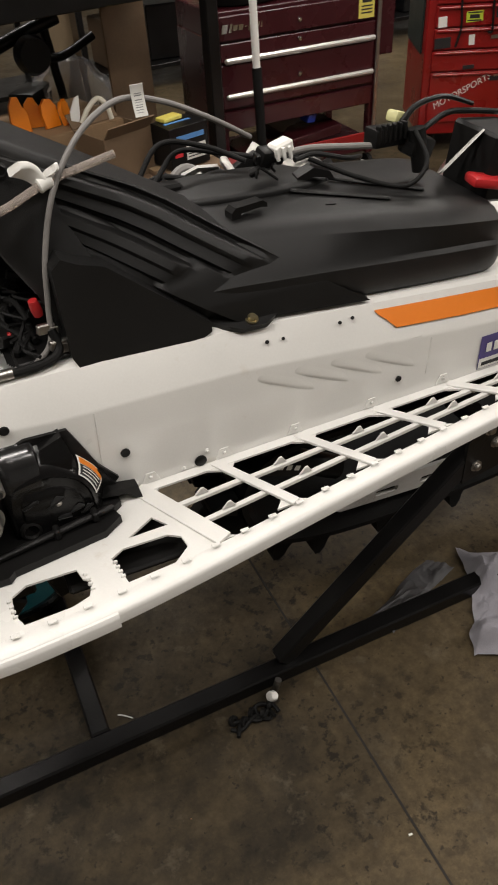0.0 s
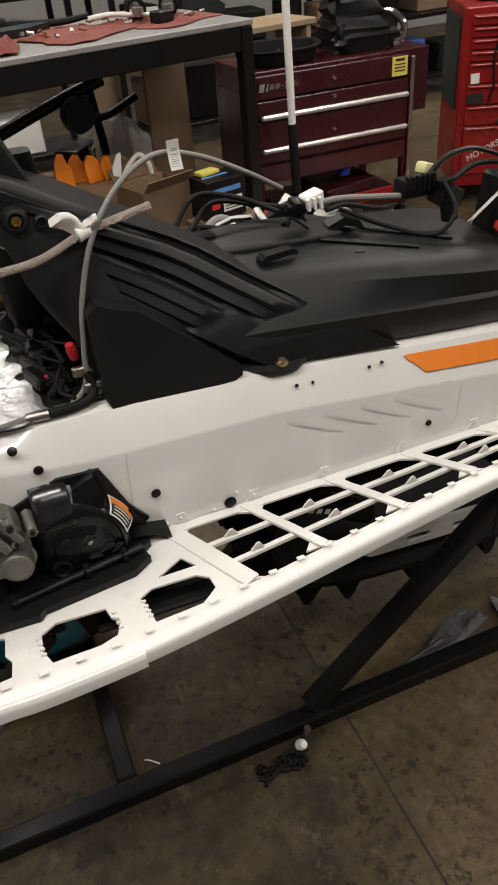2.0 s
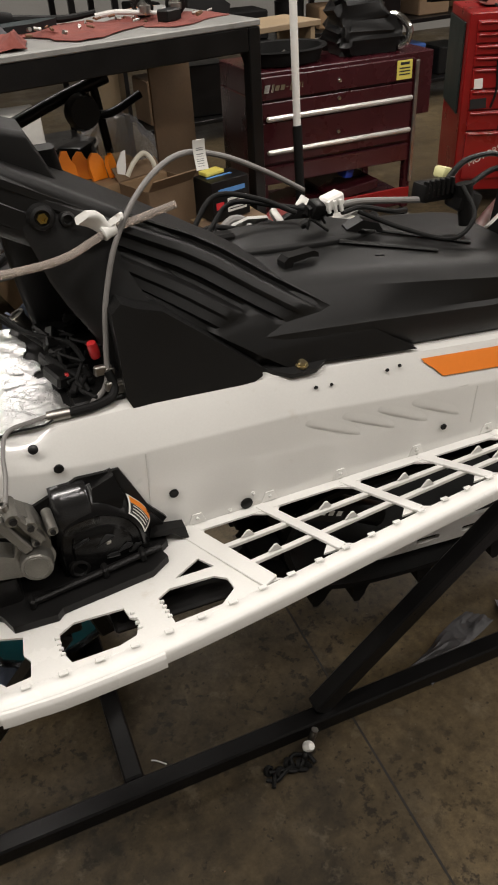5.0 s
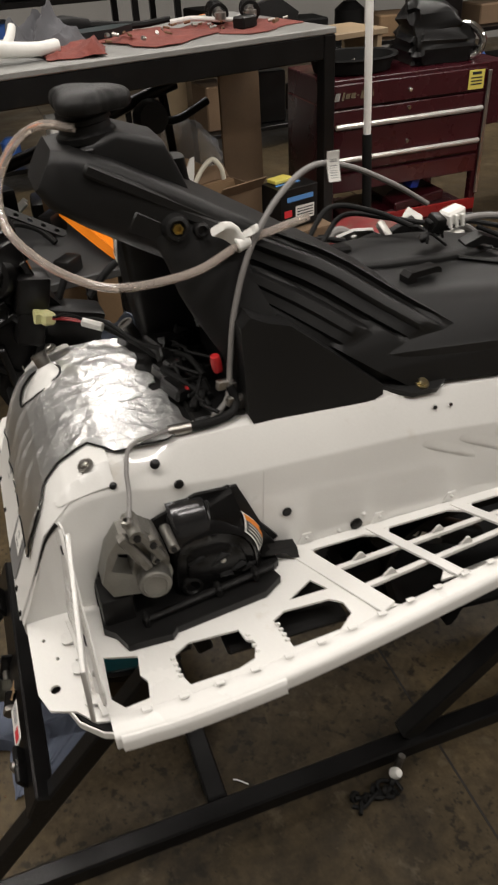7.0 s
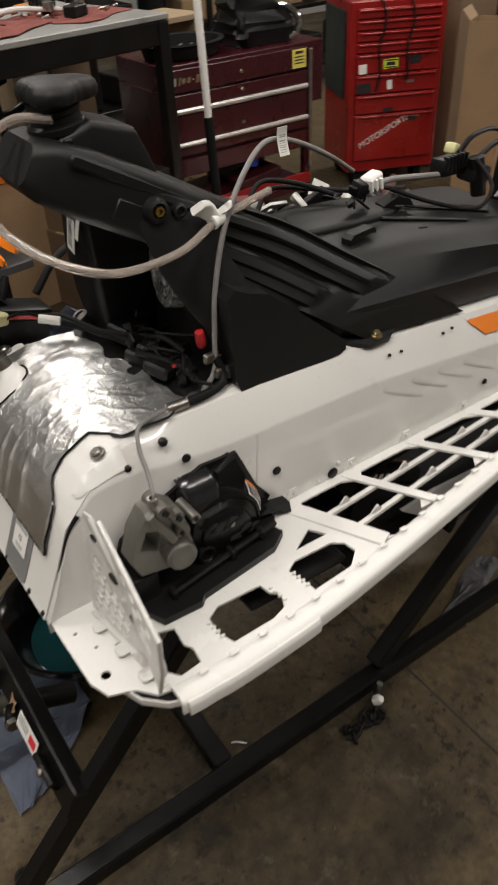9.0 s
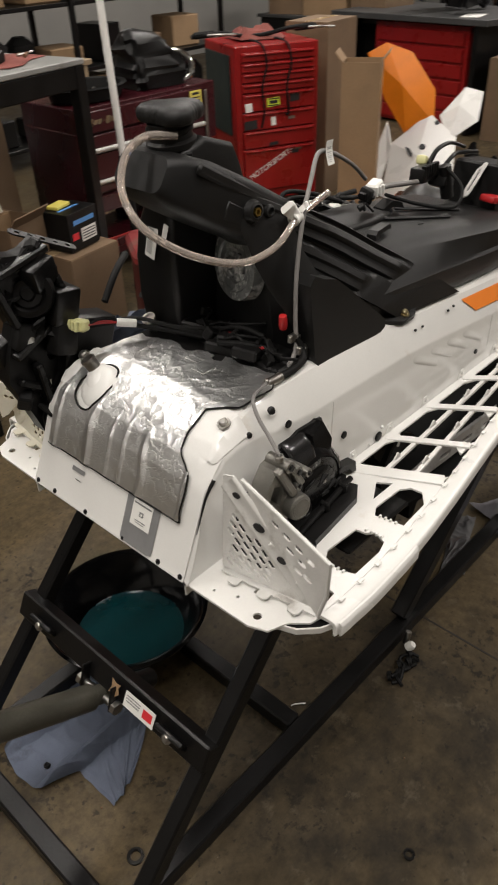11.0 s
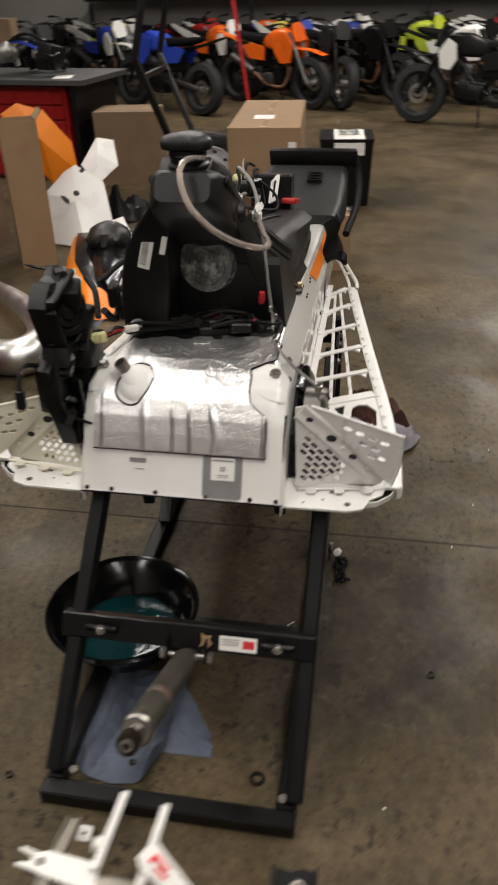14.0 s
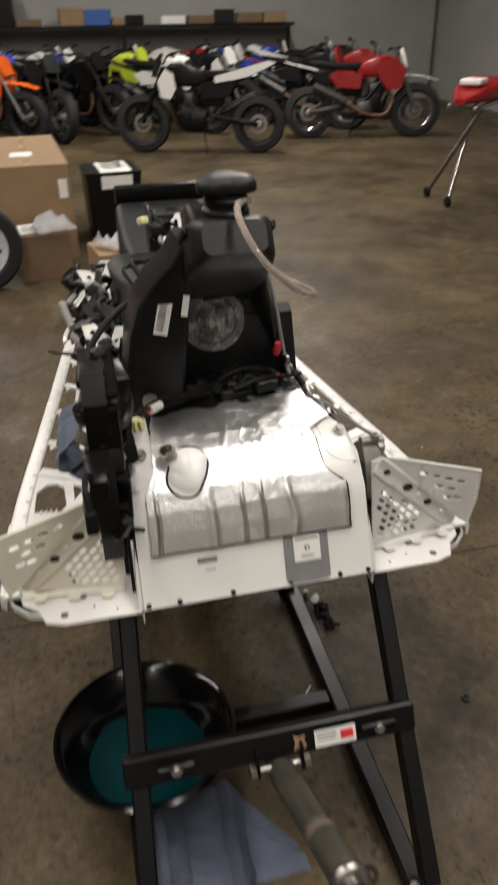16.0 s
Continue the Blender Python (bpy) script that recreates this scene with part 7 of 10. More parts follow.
# flat arched cross member between the legs
b = bm_new()
rings = []
for k in range(13):
    f = k / 12
    p = Vector((-0.873 + 0.018 * math.sin(math.pi * f), -0.064 - 0.120 * f, 0.714 + 0.008 * math.sin(math.pi * f)))
    w = 0.008 + 0.005 * abs(2 * f - 1) ** 2
    rings.append([p + Vector((a, 0, c)) for a, c in rrect(2 * w, 0.012, 0.005, 3)])
loft(b, rings)
part("cross_member", b, DULLALU, sub, "arched cast cross member", 50)
for x, y, z in ((-0.737, -0.103, 0.714), (-0.756, -0.163, 0.730)):
    b = bm_new()
    beam(b, (x - 0.112, y, z + 0.022), (x, y, z), 0.010, 0.005, (0, 0, 1), 0.0015)
    pg = part("prong", b, ALU_WHITE, sub, "pale metal prong")
    b = bm_new()
    lathe(b, [(0, -0.005), (0.008, -0.004), (0.009, 0.004), (0, 0.006)], wheel_matrix((x - 0.080, y + (0.008 if y > -0.13 else -0.008), z + 0.016), (0, 1, 0.2)), 14)
    part("prong_boss", b, ALU_WHITE, pg)
for (x, y, z), tn in (((-0.858, -0.066, 0.744), 4), ((-0.852, -0.193, 0.748), -30)):
    pm = Matrix.Translation((x, y, z)) @ rot(0, -25, 90 + tn).to_4x4() @ Matrix.Diagonal((0.90, 0.90, 1, 1))
    if y < -0.1:
        pm = pm @ rot(0, 0, 180).to_4x4()
    b = bm_new()
    prism(b, [(-0.048, -0.020), (0.020, -0.016), (0.032, -0.010), (0.054, -0.012), (0.054, -0.008), (0.038, -0.004), (0.038, 0.004), (0.054, 0.008), (0.054, 0.012), (0.032, 0.012), (0.020, 0.014), (-0.048, 0.016)] if y > -0.1 else [(-0.046, -0.012), (-0.034, -0.018), (0.022, -0.014), (0.036, -0.012), (0.056, -0.013), (0.056, -0.009), (0.040, -0.004), (0.040, 0.004), (0.056, 0.008), (0.056, 0.012), (0.036, 0.012), (-0.046, 0.017)], [circle(0.026, 0, 0.0055)], 0.004, pm)
    pl = part("mount_plate", b, ALU_WHITE, sub, "pale forked mounting plate with a hole")
    if y < -0.1:
        bars(pl, pm @ Matrix.Translation((0, 0, 0.004)), [(-0.018, 0.004, 0.022, 0.005), (-0.012, -0.005, 0.018, 0.005), (-0.030, 0.0, 0.006, 0.012)], REDINK)
b = bm_new()
up = Vector((0.3, 0, 1)).normalized()
for o, w, h in ((0.0, 0.016, 0.002), (-0.008, 0.002, 0.012), (0.008, 0.002, 0.012)):
    beam(b, (-0.590, 0.072 + 1.3 * o, 0.372), (-0.80, 0.086 + 1.3 * o, 0.395), w * 1.3, h * 1.3, up, 0.0006)
ch = part("channel_arm", b, DULLALU, sub, "dull channel-section arm")
b = bm_new()
prism(b, rrect(0.022, 0.020, 0.003), [circle(0, 0, 0.003, 8)], 0.002, Matrix.Translation((-0.600, 0.054, 0.350)) @ rot(0, -8, 0).to_4x4() @ Matrix.Diagonal((1.2, 1.2, 1, 1)))
part("end_tab", b, ALU_WHITE, ch)
# dark stamped bracket at the other end
b = bm_new()
bmx = Matrix.Translation((-0.648, -0.314, 0.338)) @ rot(0, -18, 4).to_4x4() @ Matrix.Diagonal((1.3, 1.3, 1.3, 1))
prism(b, [(-0.065, -0.022), (0.030, -0.030), (0.034, -0.014), (0.030, 0.004), (0.034, 0.024), (-0.065, 0.026)], [circle(0.010, -0.004, 0.007), circle(-0.030, 0.004, 0.005)], 0.004, bmx)
pv = part("pivot_bracket", b, RUBBER, sub, "dark stamped steel pivot bracket")
for s in (-1, 1):
    b = bm_new()
    prism(b, [(-0.065, -0.004), (0.032, -0.002), (0.034, 0.012), (0.012, 0.018), (-0.020, 0.014), (-0.065, 0.022)], [], 0.0035, bmx @ Matrix.Translation((0, 0.027 * s, 0.002)) @ rot(90, 0, 0).to_4x4())
    part("bracket_flange", b, RUBBER, pv)
for x, y, r in ((0.010, -0.004, 0.011), (-0.030, 0.004, 0.008), (-0.046, -0.012, 0.006)):
    b = bm_new()
    lathe(b, [(r * 0.6, 0), (r, 0), (r, 0.004), (r * 0.8, 0.006), (r * 0.6, 0.006)], bmx @ Matrix.Translation((x, y, 0.003)), 16)
    part("bracket_bush", b, DULLALU, pv)
b = bm_new()
tube(b, [bmx @ Vector((-0.01, -0.012, 0.008)), bmx @ Vector((-0.03, 0.006, 0.012)), bmx @ Vector((-0.055, 0.010, 0.008))], 0.0035, 8)
part("bracket_rib", b, STEELBLACK, pv)
b = bm_new()
rod(b, bmx @ Vector((-0.028, -0.026, 0.006)), bmx @ Vector((-0.034, -0.050, 0.004)), 0.0055, 12)
part("pivot_bolt", b, STEEL, pv)

# ---- tool storage and bench ----
A = 11.0


def placed(x, y, z=0.0, turn=A):
    return pose(x, y, z, 0, 0, turn)


TRIM = mat("brushed_trim", (0.70, 0.69, 0.66), 0.34, 0.7, 0.06, 12)
# burgundy tool cart: local x along the front, y to the back
cart = thing("tool_cart", (2.0, 2.5, 0), "burgundy steel tool cart with chrome drawer pulls and open lower shelf", "tool cart")
M = placed(1.60, 2.25, 0, 0.5)
W, D = 0.86, 0.46


def cart_part(name, c, s, material, label="", bevel=0.004, turn=None, parent=None):
    b = bm_new()
    box(b, c, s, turn, bevel)
    return part(name, put(b, M), material, parent or cart, label)


body = cart_part("upper_body", (W / 2, D / 2 + 0.006, 0.645), (W, D, 0.45), BURGUNDY)
cart_part("lower_shelf", (W / 2, D / 2, 0.16), (W, D, 0.05), BURGUNDY)
cart_part("shelf_lip", (W / 2, 0.004, 0.20), (W, 0.012, 0.06), RED)
for x in (0.02, W - 0.02):
    for y in (0.02, D - 0.02):
        cart_part("leg", (x, y, 0.27), (0.04, 0.04, 0.30), BURGUNDY)
        b = bm_new()
        rod(b, (x - 0.012, y, 0.055), (x + 0.012, y, 0.055), 0.055, 18)
        part("castor", put(b, M), RUBBER, cart)
cart_part("side_panel", (-0.004, D / 2, 0.47), (0.008, D * 0.96, 0.58), BURGUNDY)
cart_part("side_tray", (W + 0.06, D / 2 + 0.02, 0.72), (0.11, D * 0.9, 0.29), BURGUNDY)
for z, h, lock, pull in ((0.805, 0.105, 0.80, False), (0.708, 0.082, 0.722, True), (0.565, 0.195, 0.572, True), (0.415, 0.09, None, False)):
    dr = cart_part("drawer", (W / 2 - 0.010, -0.006, z), (W - 0.05, 0.016, h - 0.006), BURGUNDY)
    if pull:
        b = bm_new()
        zp = 0.676 if z > 0.7 else 0.526
        beam(b, M @ Vector((0.03, -0.024, zp)), M @ Vector((W - 0.035, -0.024, zp)), 0.022, 0.024, (0, 0, 1), 0.008)
        part("drawer_pull", b, TRIM, dr, "polished metal drawer pull")
    if lock:
        b = bm_new()
        lathe(b, [(0, 0.010), (0.008, 0.010), (0.011, 0.004), (0.011, 0), (0, 0)], M @ wheel_matrix((W / 2 - 0.015, -0.014, lock), (0, -1, 0)), 14)
        part("lock", b, CHROME, dr)
b = bm_new()
beam(b, M @ Vector((W - 0.012, -0.012, 0.26)), M @ Vector((W - 0.012, -0.012, 0.84)), 0.020, 0.012, (0, 1, 0), 0.003)
part("corner_strip", b, STEEL, cart, "bare metal corner strip")
bm_ = Matrix(M) @ Matrix.Translation((0.155, -0.0155, 0.806)) @ rot(90, 0, 2).to_4x4()
for k, (x, w, h) in enumerate(((-0.115, 0.026, 0.034), (-0.085, 0.012, 0.034), (-0.062, 0.022, 0.022), (-0.034, 0.022, 0.022), (-0.010, 0.010, 0.006), (0.018, 0.026, 0.034), (0.048, 0.022, 0.022), (0.072, 0.010, 0.026), (0.096, 0.022, 0.022), (0.120, 0.014, 0.030))):
    b = bm_new()
    box(b, (x, 0, 0), (w, h, 0.002), None, 0)
    bmesh.ops.transform(b, matrix=Matrix(((1, 0.25, 0, 0), (0, 1, 0, 0), (0, 0, 1, 0), (0, 0, 0, 1))), verts=b.verts)
    put(b, bm_)
    part("badge_bar", b, CHROME, body)
b = bm_new()
box(b, (W - 0.088, -0.016, 0.805), (0.085, 0.002, 0.085))
yl = part("yellow_label", put(b, M), YELLOW, body, "yellow warning label", 0)
for k in range(3):
    b = bm_new()
    box(b, (W - 0.088, -0.0175, 0.785 + 0.014 * k), (0.06, 0.001, 0.006))
    part("print", put(b, M), INK, yl, smooth=0)
b = bm_new()
box(b, (W - 0.088, -0.0175, 0.833), (0.05, 0.001, 0.012))
part("print", put(b, M), INK, yl, smooth=0)
# red trays on the lower shelf
for x, z, w in ((0.34, 0.215, 0.42), (0.52, 0.262, 0.30)):
    b = bm_new()
    box(b, (x, 0.15, z), (w, 0.28, 0.05), rot(3, -4, 5), 0.006)
    solid("tool_tray", put(b, M), BURGUNDY, "dark red metal tool tray on the cart's lower shelf", "tool tray", "trays on the cart shelf")
b = bm_new()
box(b, (0.50, 0.05, 0.35), (0.06, 0.06, 0.05), rot(10, 10, 20), 0.008, 2)
solid("blue_can", put(b, M), BLUE, "small blue plastic container on the cart shelf", "container")
# round tray and black bag on the cart
tray = thing("parts_tray", (1.82, 2.45, 0.872), "round black parts tray with loose hardware on the cart", "parts tray")
b = bm_new()
lathe(b, [(0, 0.004), (0.15, 0.004), (0.165, 0.06), (0.18, 0.062), (0.176, 0.07), (0.158, 0.066), (0.145, 0.012), (0, 0.012)], M @ Matrix.Translation((0.22, 0.20, 0.872)) @ Matrix.Diagonal((1.25, 1, 1, 1)), 32)
part("dish", b, RUBBER, tray)
rng = random.Random(3)
for k in range(14):
    b = bm_new()
    box(b, (0.22 + rng.uniform(-0.12, 0.12), 0.20 + rng.uniform(-0.09, 0.09), 0.898), (0.03, 0.012, 0.012), rot(rng.uniform(0, 40), rng.uniform(0, 30), rng.uniform(0, 180)), 0.003)
    part("hardware", put(b, M), STEEL if k % 3 else STEELBLACK, tray)
b = bm_new()
rings = []
tab = ((0.872, 0.30, 0.24, 0.66), (0.92, 0.33, 0.26, 0.66), (0.99, 0.30, 0.22, 0.65), (1.06, 0.25, 0.18, 0.625), (1.11, 0.19, 0.13, 0.60), (1.14, 0.11, 0.07, 0.58))
for z in np.linspace(0.872, 1.14, 14):
    w, d, x0 = (float(np.interp(z, [q[0] for q in tab], [q[k] for q in tab])) for k in (1, 2, 3))
    ring = []
    for a, c in rrect(w, d, 0.05, 6):
        k = Vector((a * 11, c * 11, z * 9))
        f = 1 + 0.22 * noise.noise(k) + 0.30 * ((1 - abs(noise.noise(k * 1.7 + Vector((4, 4, 4))))) ** 4 - 0.3)
        ring.append(Vector((x0 + a * f, 0.22 + c * f, z + (0.02 * noise.noise(k * 2) if z > 0.89 else 0))))
    rings.append(ring)
loft(b, rings)
solid("black_cover", put(b, M), BLACK, "creased black plastic cover on the tool cart", "plastic cover", smooth=40)
b = bm_new()
tube(b, [M @ Vector(p) for p in ((0.80, 0.10, 0.890), (0.835, 0.08, 0.91), (0.845, 0.08, 0.97), (0.80, 0.12, 1.02), (0.74, 0.16, 1.02))], 0.018, 10)
solid("chrome_tube", b, CHROME, "bent chrome tube end on the tool cart", "tube")

# red tool cabinet
cab = thing("tool_cabinet", (3.0, 2.55, 0), "tall red steel tool cabinet with many drawers and stickers", "tool cabinet")
M = placed(2.84, 2.395, 0, -25)
CW, CD, CH = 0.54, 0.50, 0.99
b = bm_new()
box(b, (CW / 2, CD / 2, 0.10 + (CH - 0.10) / 2), (CW, CD, CH - 0.10), None, 0.006)
part("cabinet_body", put(b, M), RED, cab)
b = bm_new()
box(b, (-0.006, CD / 2 + 0.02, 0.72), (0.010, CD * 0.8, 0.44), None, 0.002)
part("side_lid", put(b, M), mat("dark_green_steel", (0.02, 0.03, 0.028), 0.4, 0, 0.1, 8), cab, "dark painted side panel")
for x in (0.08, CW - 0.08):
    for y in (0.08, CD - 0.08):
        b = bm_new()
        rod(b, (x - 0.02, y, 0.055), (x + 0.02, y, 0.055), 0.055, 18)
        part("castor", put(b, M), RUBBER, cab)
z = CH - 0.03
for h in (0.055, 0.055, 0.055, 0.055, 0.105, 0.105, 0.105, 0.26):
    z -= h
    b = bm_new()
    box(b, (CW / 2 + 0.005, -0.008, z + h / 2), (CW - 0.07, 0.016, h - 0.008), None, 0.003)
    dr = part("drawer", put(b, M), RED, cab)
    b = bm_new()
    beam(b, M @ Vector((0.05, -0.022, z + h - 0.014)), M @ Vector((CW - 0.04, -0.022, z + h - 0.014)), 0.014, 0.012, (0, 0, 1), 0.004)
    part("drawer_lip", b, RED, dr)
for x, zz, w, h, mt, nm in ((0.075, 0.663, 0.045, 0.05, PAPER, "round_sticker"), (0.235, 0.683, 0.085, 0.05, LIME, "lime_sticker"), (0.375, 0.700, 0.065, 0.05, INK, "dark_sticker"), (0.375, 0.722, 0.03, 0.012, PAPER, "pale_sticker"), (0.085, 0.565, 0.085, 0.05, INK, "dark_sticker"), (0.235, 0.575, 0.03, 0.05, PAPER, "pale_sticker"), (0.355, 0.585, 0.045, 0.018, STEEL, "metal_badge"), (0.235, 0.445, 0.06, 0.020, INK, "dark_sticker"), (0.40, 0.40, 0.05, 0.018, STEEL, "metal_badge")):
    b = bm_new()
    box(b, (x, -0.0185, zz), (w, 0.002, h), rot(0, -4, 0), 0.0008)
    st = part(nm, put(b, M), mt, cab, nm.replace("_", " "))
    if mt is LIME:
        for k, (dx, dz, ww, hh) in enumerate(((0, 0.018, 0.07, 0.006), (0, 0, 0.05, 0.018), (0, -0.018, 0.07, 0.006))):
            b = bm_new()
            box(b, (x + dx, -0.0200, zz + dz), (ww, 0.001, hh))
            part("print", put(b, M), INK, st, smooth=0)
lettering("MOTORSPORTS", M @ Matrix.Translation((0.215, -0.0185, 0.325)) @ rot(90, 0, 0).to_4x4() @ rot(0, 0, 27).to_4x4(), 0.046, PAPER, cab, "sticker_lettering", 0.15)
b = bm_new()
box(b, (0.38, -0.0185, 0.385), (0.05, 0.002, 0.022))
part("dark_sticker", put(b, M), INK, cab, smooth=0)
# cables draped over the front, handlebar lying on top
for x in (0.14, 0.30):
    b = bm_new()
    tube(b, [M @ Vector(p) for p in ((x, 0.10, CH + 0.02), (x + 0.03, -0.01, CH), (x + 0.05, -0.03, CH - 0.10), (x + 0.02, -0.03, CH - 0.22), (x + 0.03, -0.03, CH - 0.34 - x * 0.1), (x + 0.01, -0.03, CH - 0.50 + x * 0.4))], 0.006, 8)
    solid("black_cable", b, RUBBER, "black cable hanging over the red cabinet's drawers", "cable", "cables over the cabinet")
hb = thing("handlebar", (2.95, 2.5, CH + 0.004), "black motorcycle handlebar with levers on the red cabinet", "handlebar")
b = bm_new()
tube(b, [M @ Vector(p) for p in ((-0.20, 0.16, CH + 0.05), (-0.02, 0.14, CH + 0.06), (0.14, 0.20, CH + 0.03), (0.28, 0.20, CH + 0.03), (0.42, 0.14, CH + 0.06), (0.60, 0.16, CH + 0.06))], 0.012, 10)
part("bar", b, STEELBLACK, hb)
for x in (-0.12, 0.52):
    b = bm_new()
    beam(b, M @ Vector((x - 0.07, 0.155, CH + 0.055)), M @ Vector((x + 0.07, 0.155, CH + 0.06)), 0.034, 0.034, (0, 0, 1), 0.010)
    part("grip", b, RUBBER, hb)
    b = bm_new()
    tube(b, [M @ Vector(p) for p in ((x, 0.10, CH + 0.06), (x + 0.08, 0.07, CH + 0.06), (x + 0.16, 0.07, CH + 0.055))], 0.007, 8)
    part("lever", b, STEEL, hb)
b = bm_new()
cloth(b, 0.26, 0.30, CH, 0.32, 0.26, 0, 0.05, 5.0, 6, 16)
solid("red_tray_cloth", put(b, M), REDCLOTH, "red shop cloth on top of the red cabinet", "cloth")

# leaning pole with dark lower half
pole = thing("broom_handle", (1.74, 2.07, 0), "white pole with a black lower sleeve leaning by the bench", "broom handle")
b = bm_new()
rod(b, (1.722, 2.088, 0.67), (1.712, 2.11, 1.42), 0.017, 14)
part("white_pole", b, PAPER, pole)
b = bm_new()
rod(b, (1.735, 2.06, 0.03), (1.722, 2.088, 0.67), 0.022, 14)
part("sleeve", b, RUBBER, pole, "black rubber sleeve")
b = bm_new()
box(b, (1.735, 2.055, 0.015), (0.12, 0.06, 0.03), rot(0, 0, 15), 0.008)
part("foot", b, BLACK, pole)

# steel bench with cloths and parts: local origin at its front right corner
bench = thing("work_bench", (0.9, 2.4, 0), "steel work bench with grey worn top and black square legs", "work bench")
M = placed(1.54, 2.04, 0, 11)
L, BD, BH = 2.3, 0.85, 1.115
b = bm_new()
box(b, (-L / 2, BD / 2, BH - 0.012), (L, BD, 0.024), None, 0.004)
part("bench_top", put(b, M), BENCHTOP, bench, "worn grey metal top")
for nm, p0, p1 in (("apron", (-L, 0.025, BH - 0.07), (-0.06, 0.025, BH - 0.07)), ("apron", (-L, BD - 0.025, BH - 0.07), (-0.06, BD - 0.025, BH - 0.07)), ("end_apron", (-0.028, 0.06, BH - 0.07), (-0.028, BD - 0.06, BH - 0.07))):
    b = bm_new()
    beam(b, M @ Vector(p0), M @ Vector(p1), 0.045, 0.09, (0, 0, 1), 0.004)
    part(nm, b, STEELBLACK, bench)
for x in (-0.03, -L + 0.03):
    for y in (0.03, BD - 0.03):
        b = bm_new()
        box(b, (x, y, (BH - 0.026) / 2), (0.056, 0.056, BH - 0.026), None, 0.004)
        part("leg", put(b, M), STEELBLACK, bench)
b = bm_new()
box(b, (-L / 2, BD - 0.10, 0.30), (L - 0.15, 0.5, 0.03), None, 0.003)
part("low_shelf", put(b, M), STEELBLACK, bench)


def on_bench(bm):
    return put(bm, M @ Matrix.Translation((0, 0, BH)))


for x, y, w, d, sd in ((-0.24, 0.34, 0.40, 0.40, 2.0), (-0.66, 0.32, 0.42, 0.38, 2.3), (-1.04, 0.22, 0.30, 0.22, 7.7)):
    b = bm_new()
    cloth(b, x, y, 0.0, w, d, 10 * sd, 0.016 if sd < 3 else 0.036, sd, 5, 44)
    solid("shop_cloth", on_bench(b), REDCLOTH, "red shop cloth spread on the work bench", "cloth", "cloths on the bench")
b = bm_new()
cloth(b, -1.10, 0.34, 0.0, 0.26, 0.22, 30, 0.11, 14.0, 6, 44)
solid("shop_cloth", on_bench(b), mat("dark_grey_cloth", (0.12, 0.12, 0.13), 0.95, 0, 0.15, 10, 0.5, 600), "crumpled dark grey cloth on the work bench", "cloth", "cloths on the bench")
# shock absorbers
for x, y, tn in ((-0.16, 0.42, 62), (-0.30, 0.46, 68)):
    sh = thing("shock_absorber", M @ Vector((x, y, BH)), "black coil-over shock absorber lying on the bench", "shock absorber", "shocks on the bench")
    m = M @ pose(x, y, BH + 0.05, 0, 0, tn)
    b = bm_new()
    rod(b, m @ Vector((-0.13, 0, 0)), m @ Vector((0.13, 0, 0)), 0.02, 14)
    part("damper", b, STEEL, sh)
    for k in range(6):
        b = bm_new()
        lathe(b, [(0.030, -0.006), (0.042, -0.004), (0.042, 0.004), (0.030, 0.006), (0.030, -0.006)], m @ wheel_matrix((-0.09 + 0.032 * k, 0, 0), (1, 0, 0.15)), 16)
        part("coil", b, BLACK, sh)
    for s in (-1, 1):
        b = bm_new()
        lathe(b, [(0.010, -0.012), (0.024, -0.012), (0.024, 0.012), (0.010, 0.012), (0.010, -0.012)], m @ Matrix.Translation((0.15 * s, 0, 0)), 16)
        part("eye", b, STEEL, sh)
# small hardware on the cloths
rng = random.Random(8)
for k in range(34):
    x, y = rng.uniform(-1.0, -0.12), rng.uniform(0.10, 0.5)
    b = bm_new()
    rod(b, (x, y, 0.032), (x + rng.uniform(-0.03, 0.03), y + rng.uniform(-0.03, 0.03), 0.036), rng.uniform(0.004, 0.008), 8)
    solid("bolt", on_bench(b), STEEL if k % 2 else RUST, "loose bolt on the red cloth", "bolt", "loose bolts on the bench")
# white moulded arm and teal tool
b = bm_new()
g = Matrix.Translation((-1.27, 0.15, 0.0))
path = spline([g @ Vector(p) for p in ((-0.20, 0.10, 0.075), (-0.15, 0.05, 0.070), (-0.08, 0.01, 0.056), (0.0, 0.0, 0.044), (0.09, 0.01, 0.036), (0.16, 0.02, 0.040))], 6)
rings = []
for i, p in enumerate(path):
    f = i / (len(path) - 1)
    w, hh = 0.045 - 0.020 * f + 0.012 * max(0.0, f - 0.8) * 5, 0.032 - 0.012 * f
    rings.append([p + Vector((0, a, c + 0.0)) for a, c in rrect(w * 2, hh * 2, 0.022, 4)])
loft(b, rings)
tube(b, [g @ Vector((-0.03, 0.0, 0.05)), g @ Vector((0.0, 0.02, 0.085)), g @ Vector((0.02, 0.05, 0.11))], (0.018, 0.014), 10)
hgm = solid("plastic_handguard", on_bench(b), PAPER, "white moulded plastic handguard on the work bench", "handguard", smooth=50)
for k in range(6):
    b = bm_new()
    lathe(b, [(0, 0.002), (0.0045, 0.002), (0.0045, -0.002), (0, -0.002)], M @ Matrix.Translation((0, 0, BH)) @ g @ wheel_matrix((-0.09 + 0.018 * (k % 3), -0.026, 0.050 + 0.014 * (k // 3)), (0, -1, 0.2)), 8)
    part("hole", b, INK, hgm)
b = bm_new()
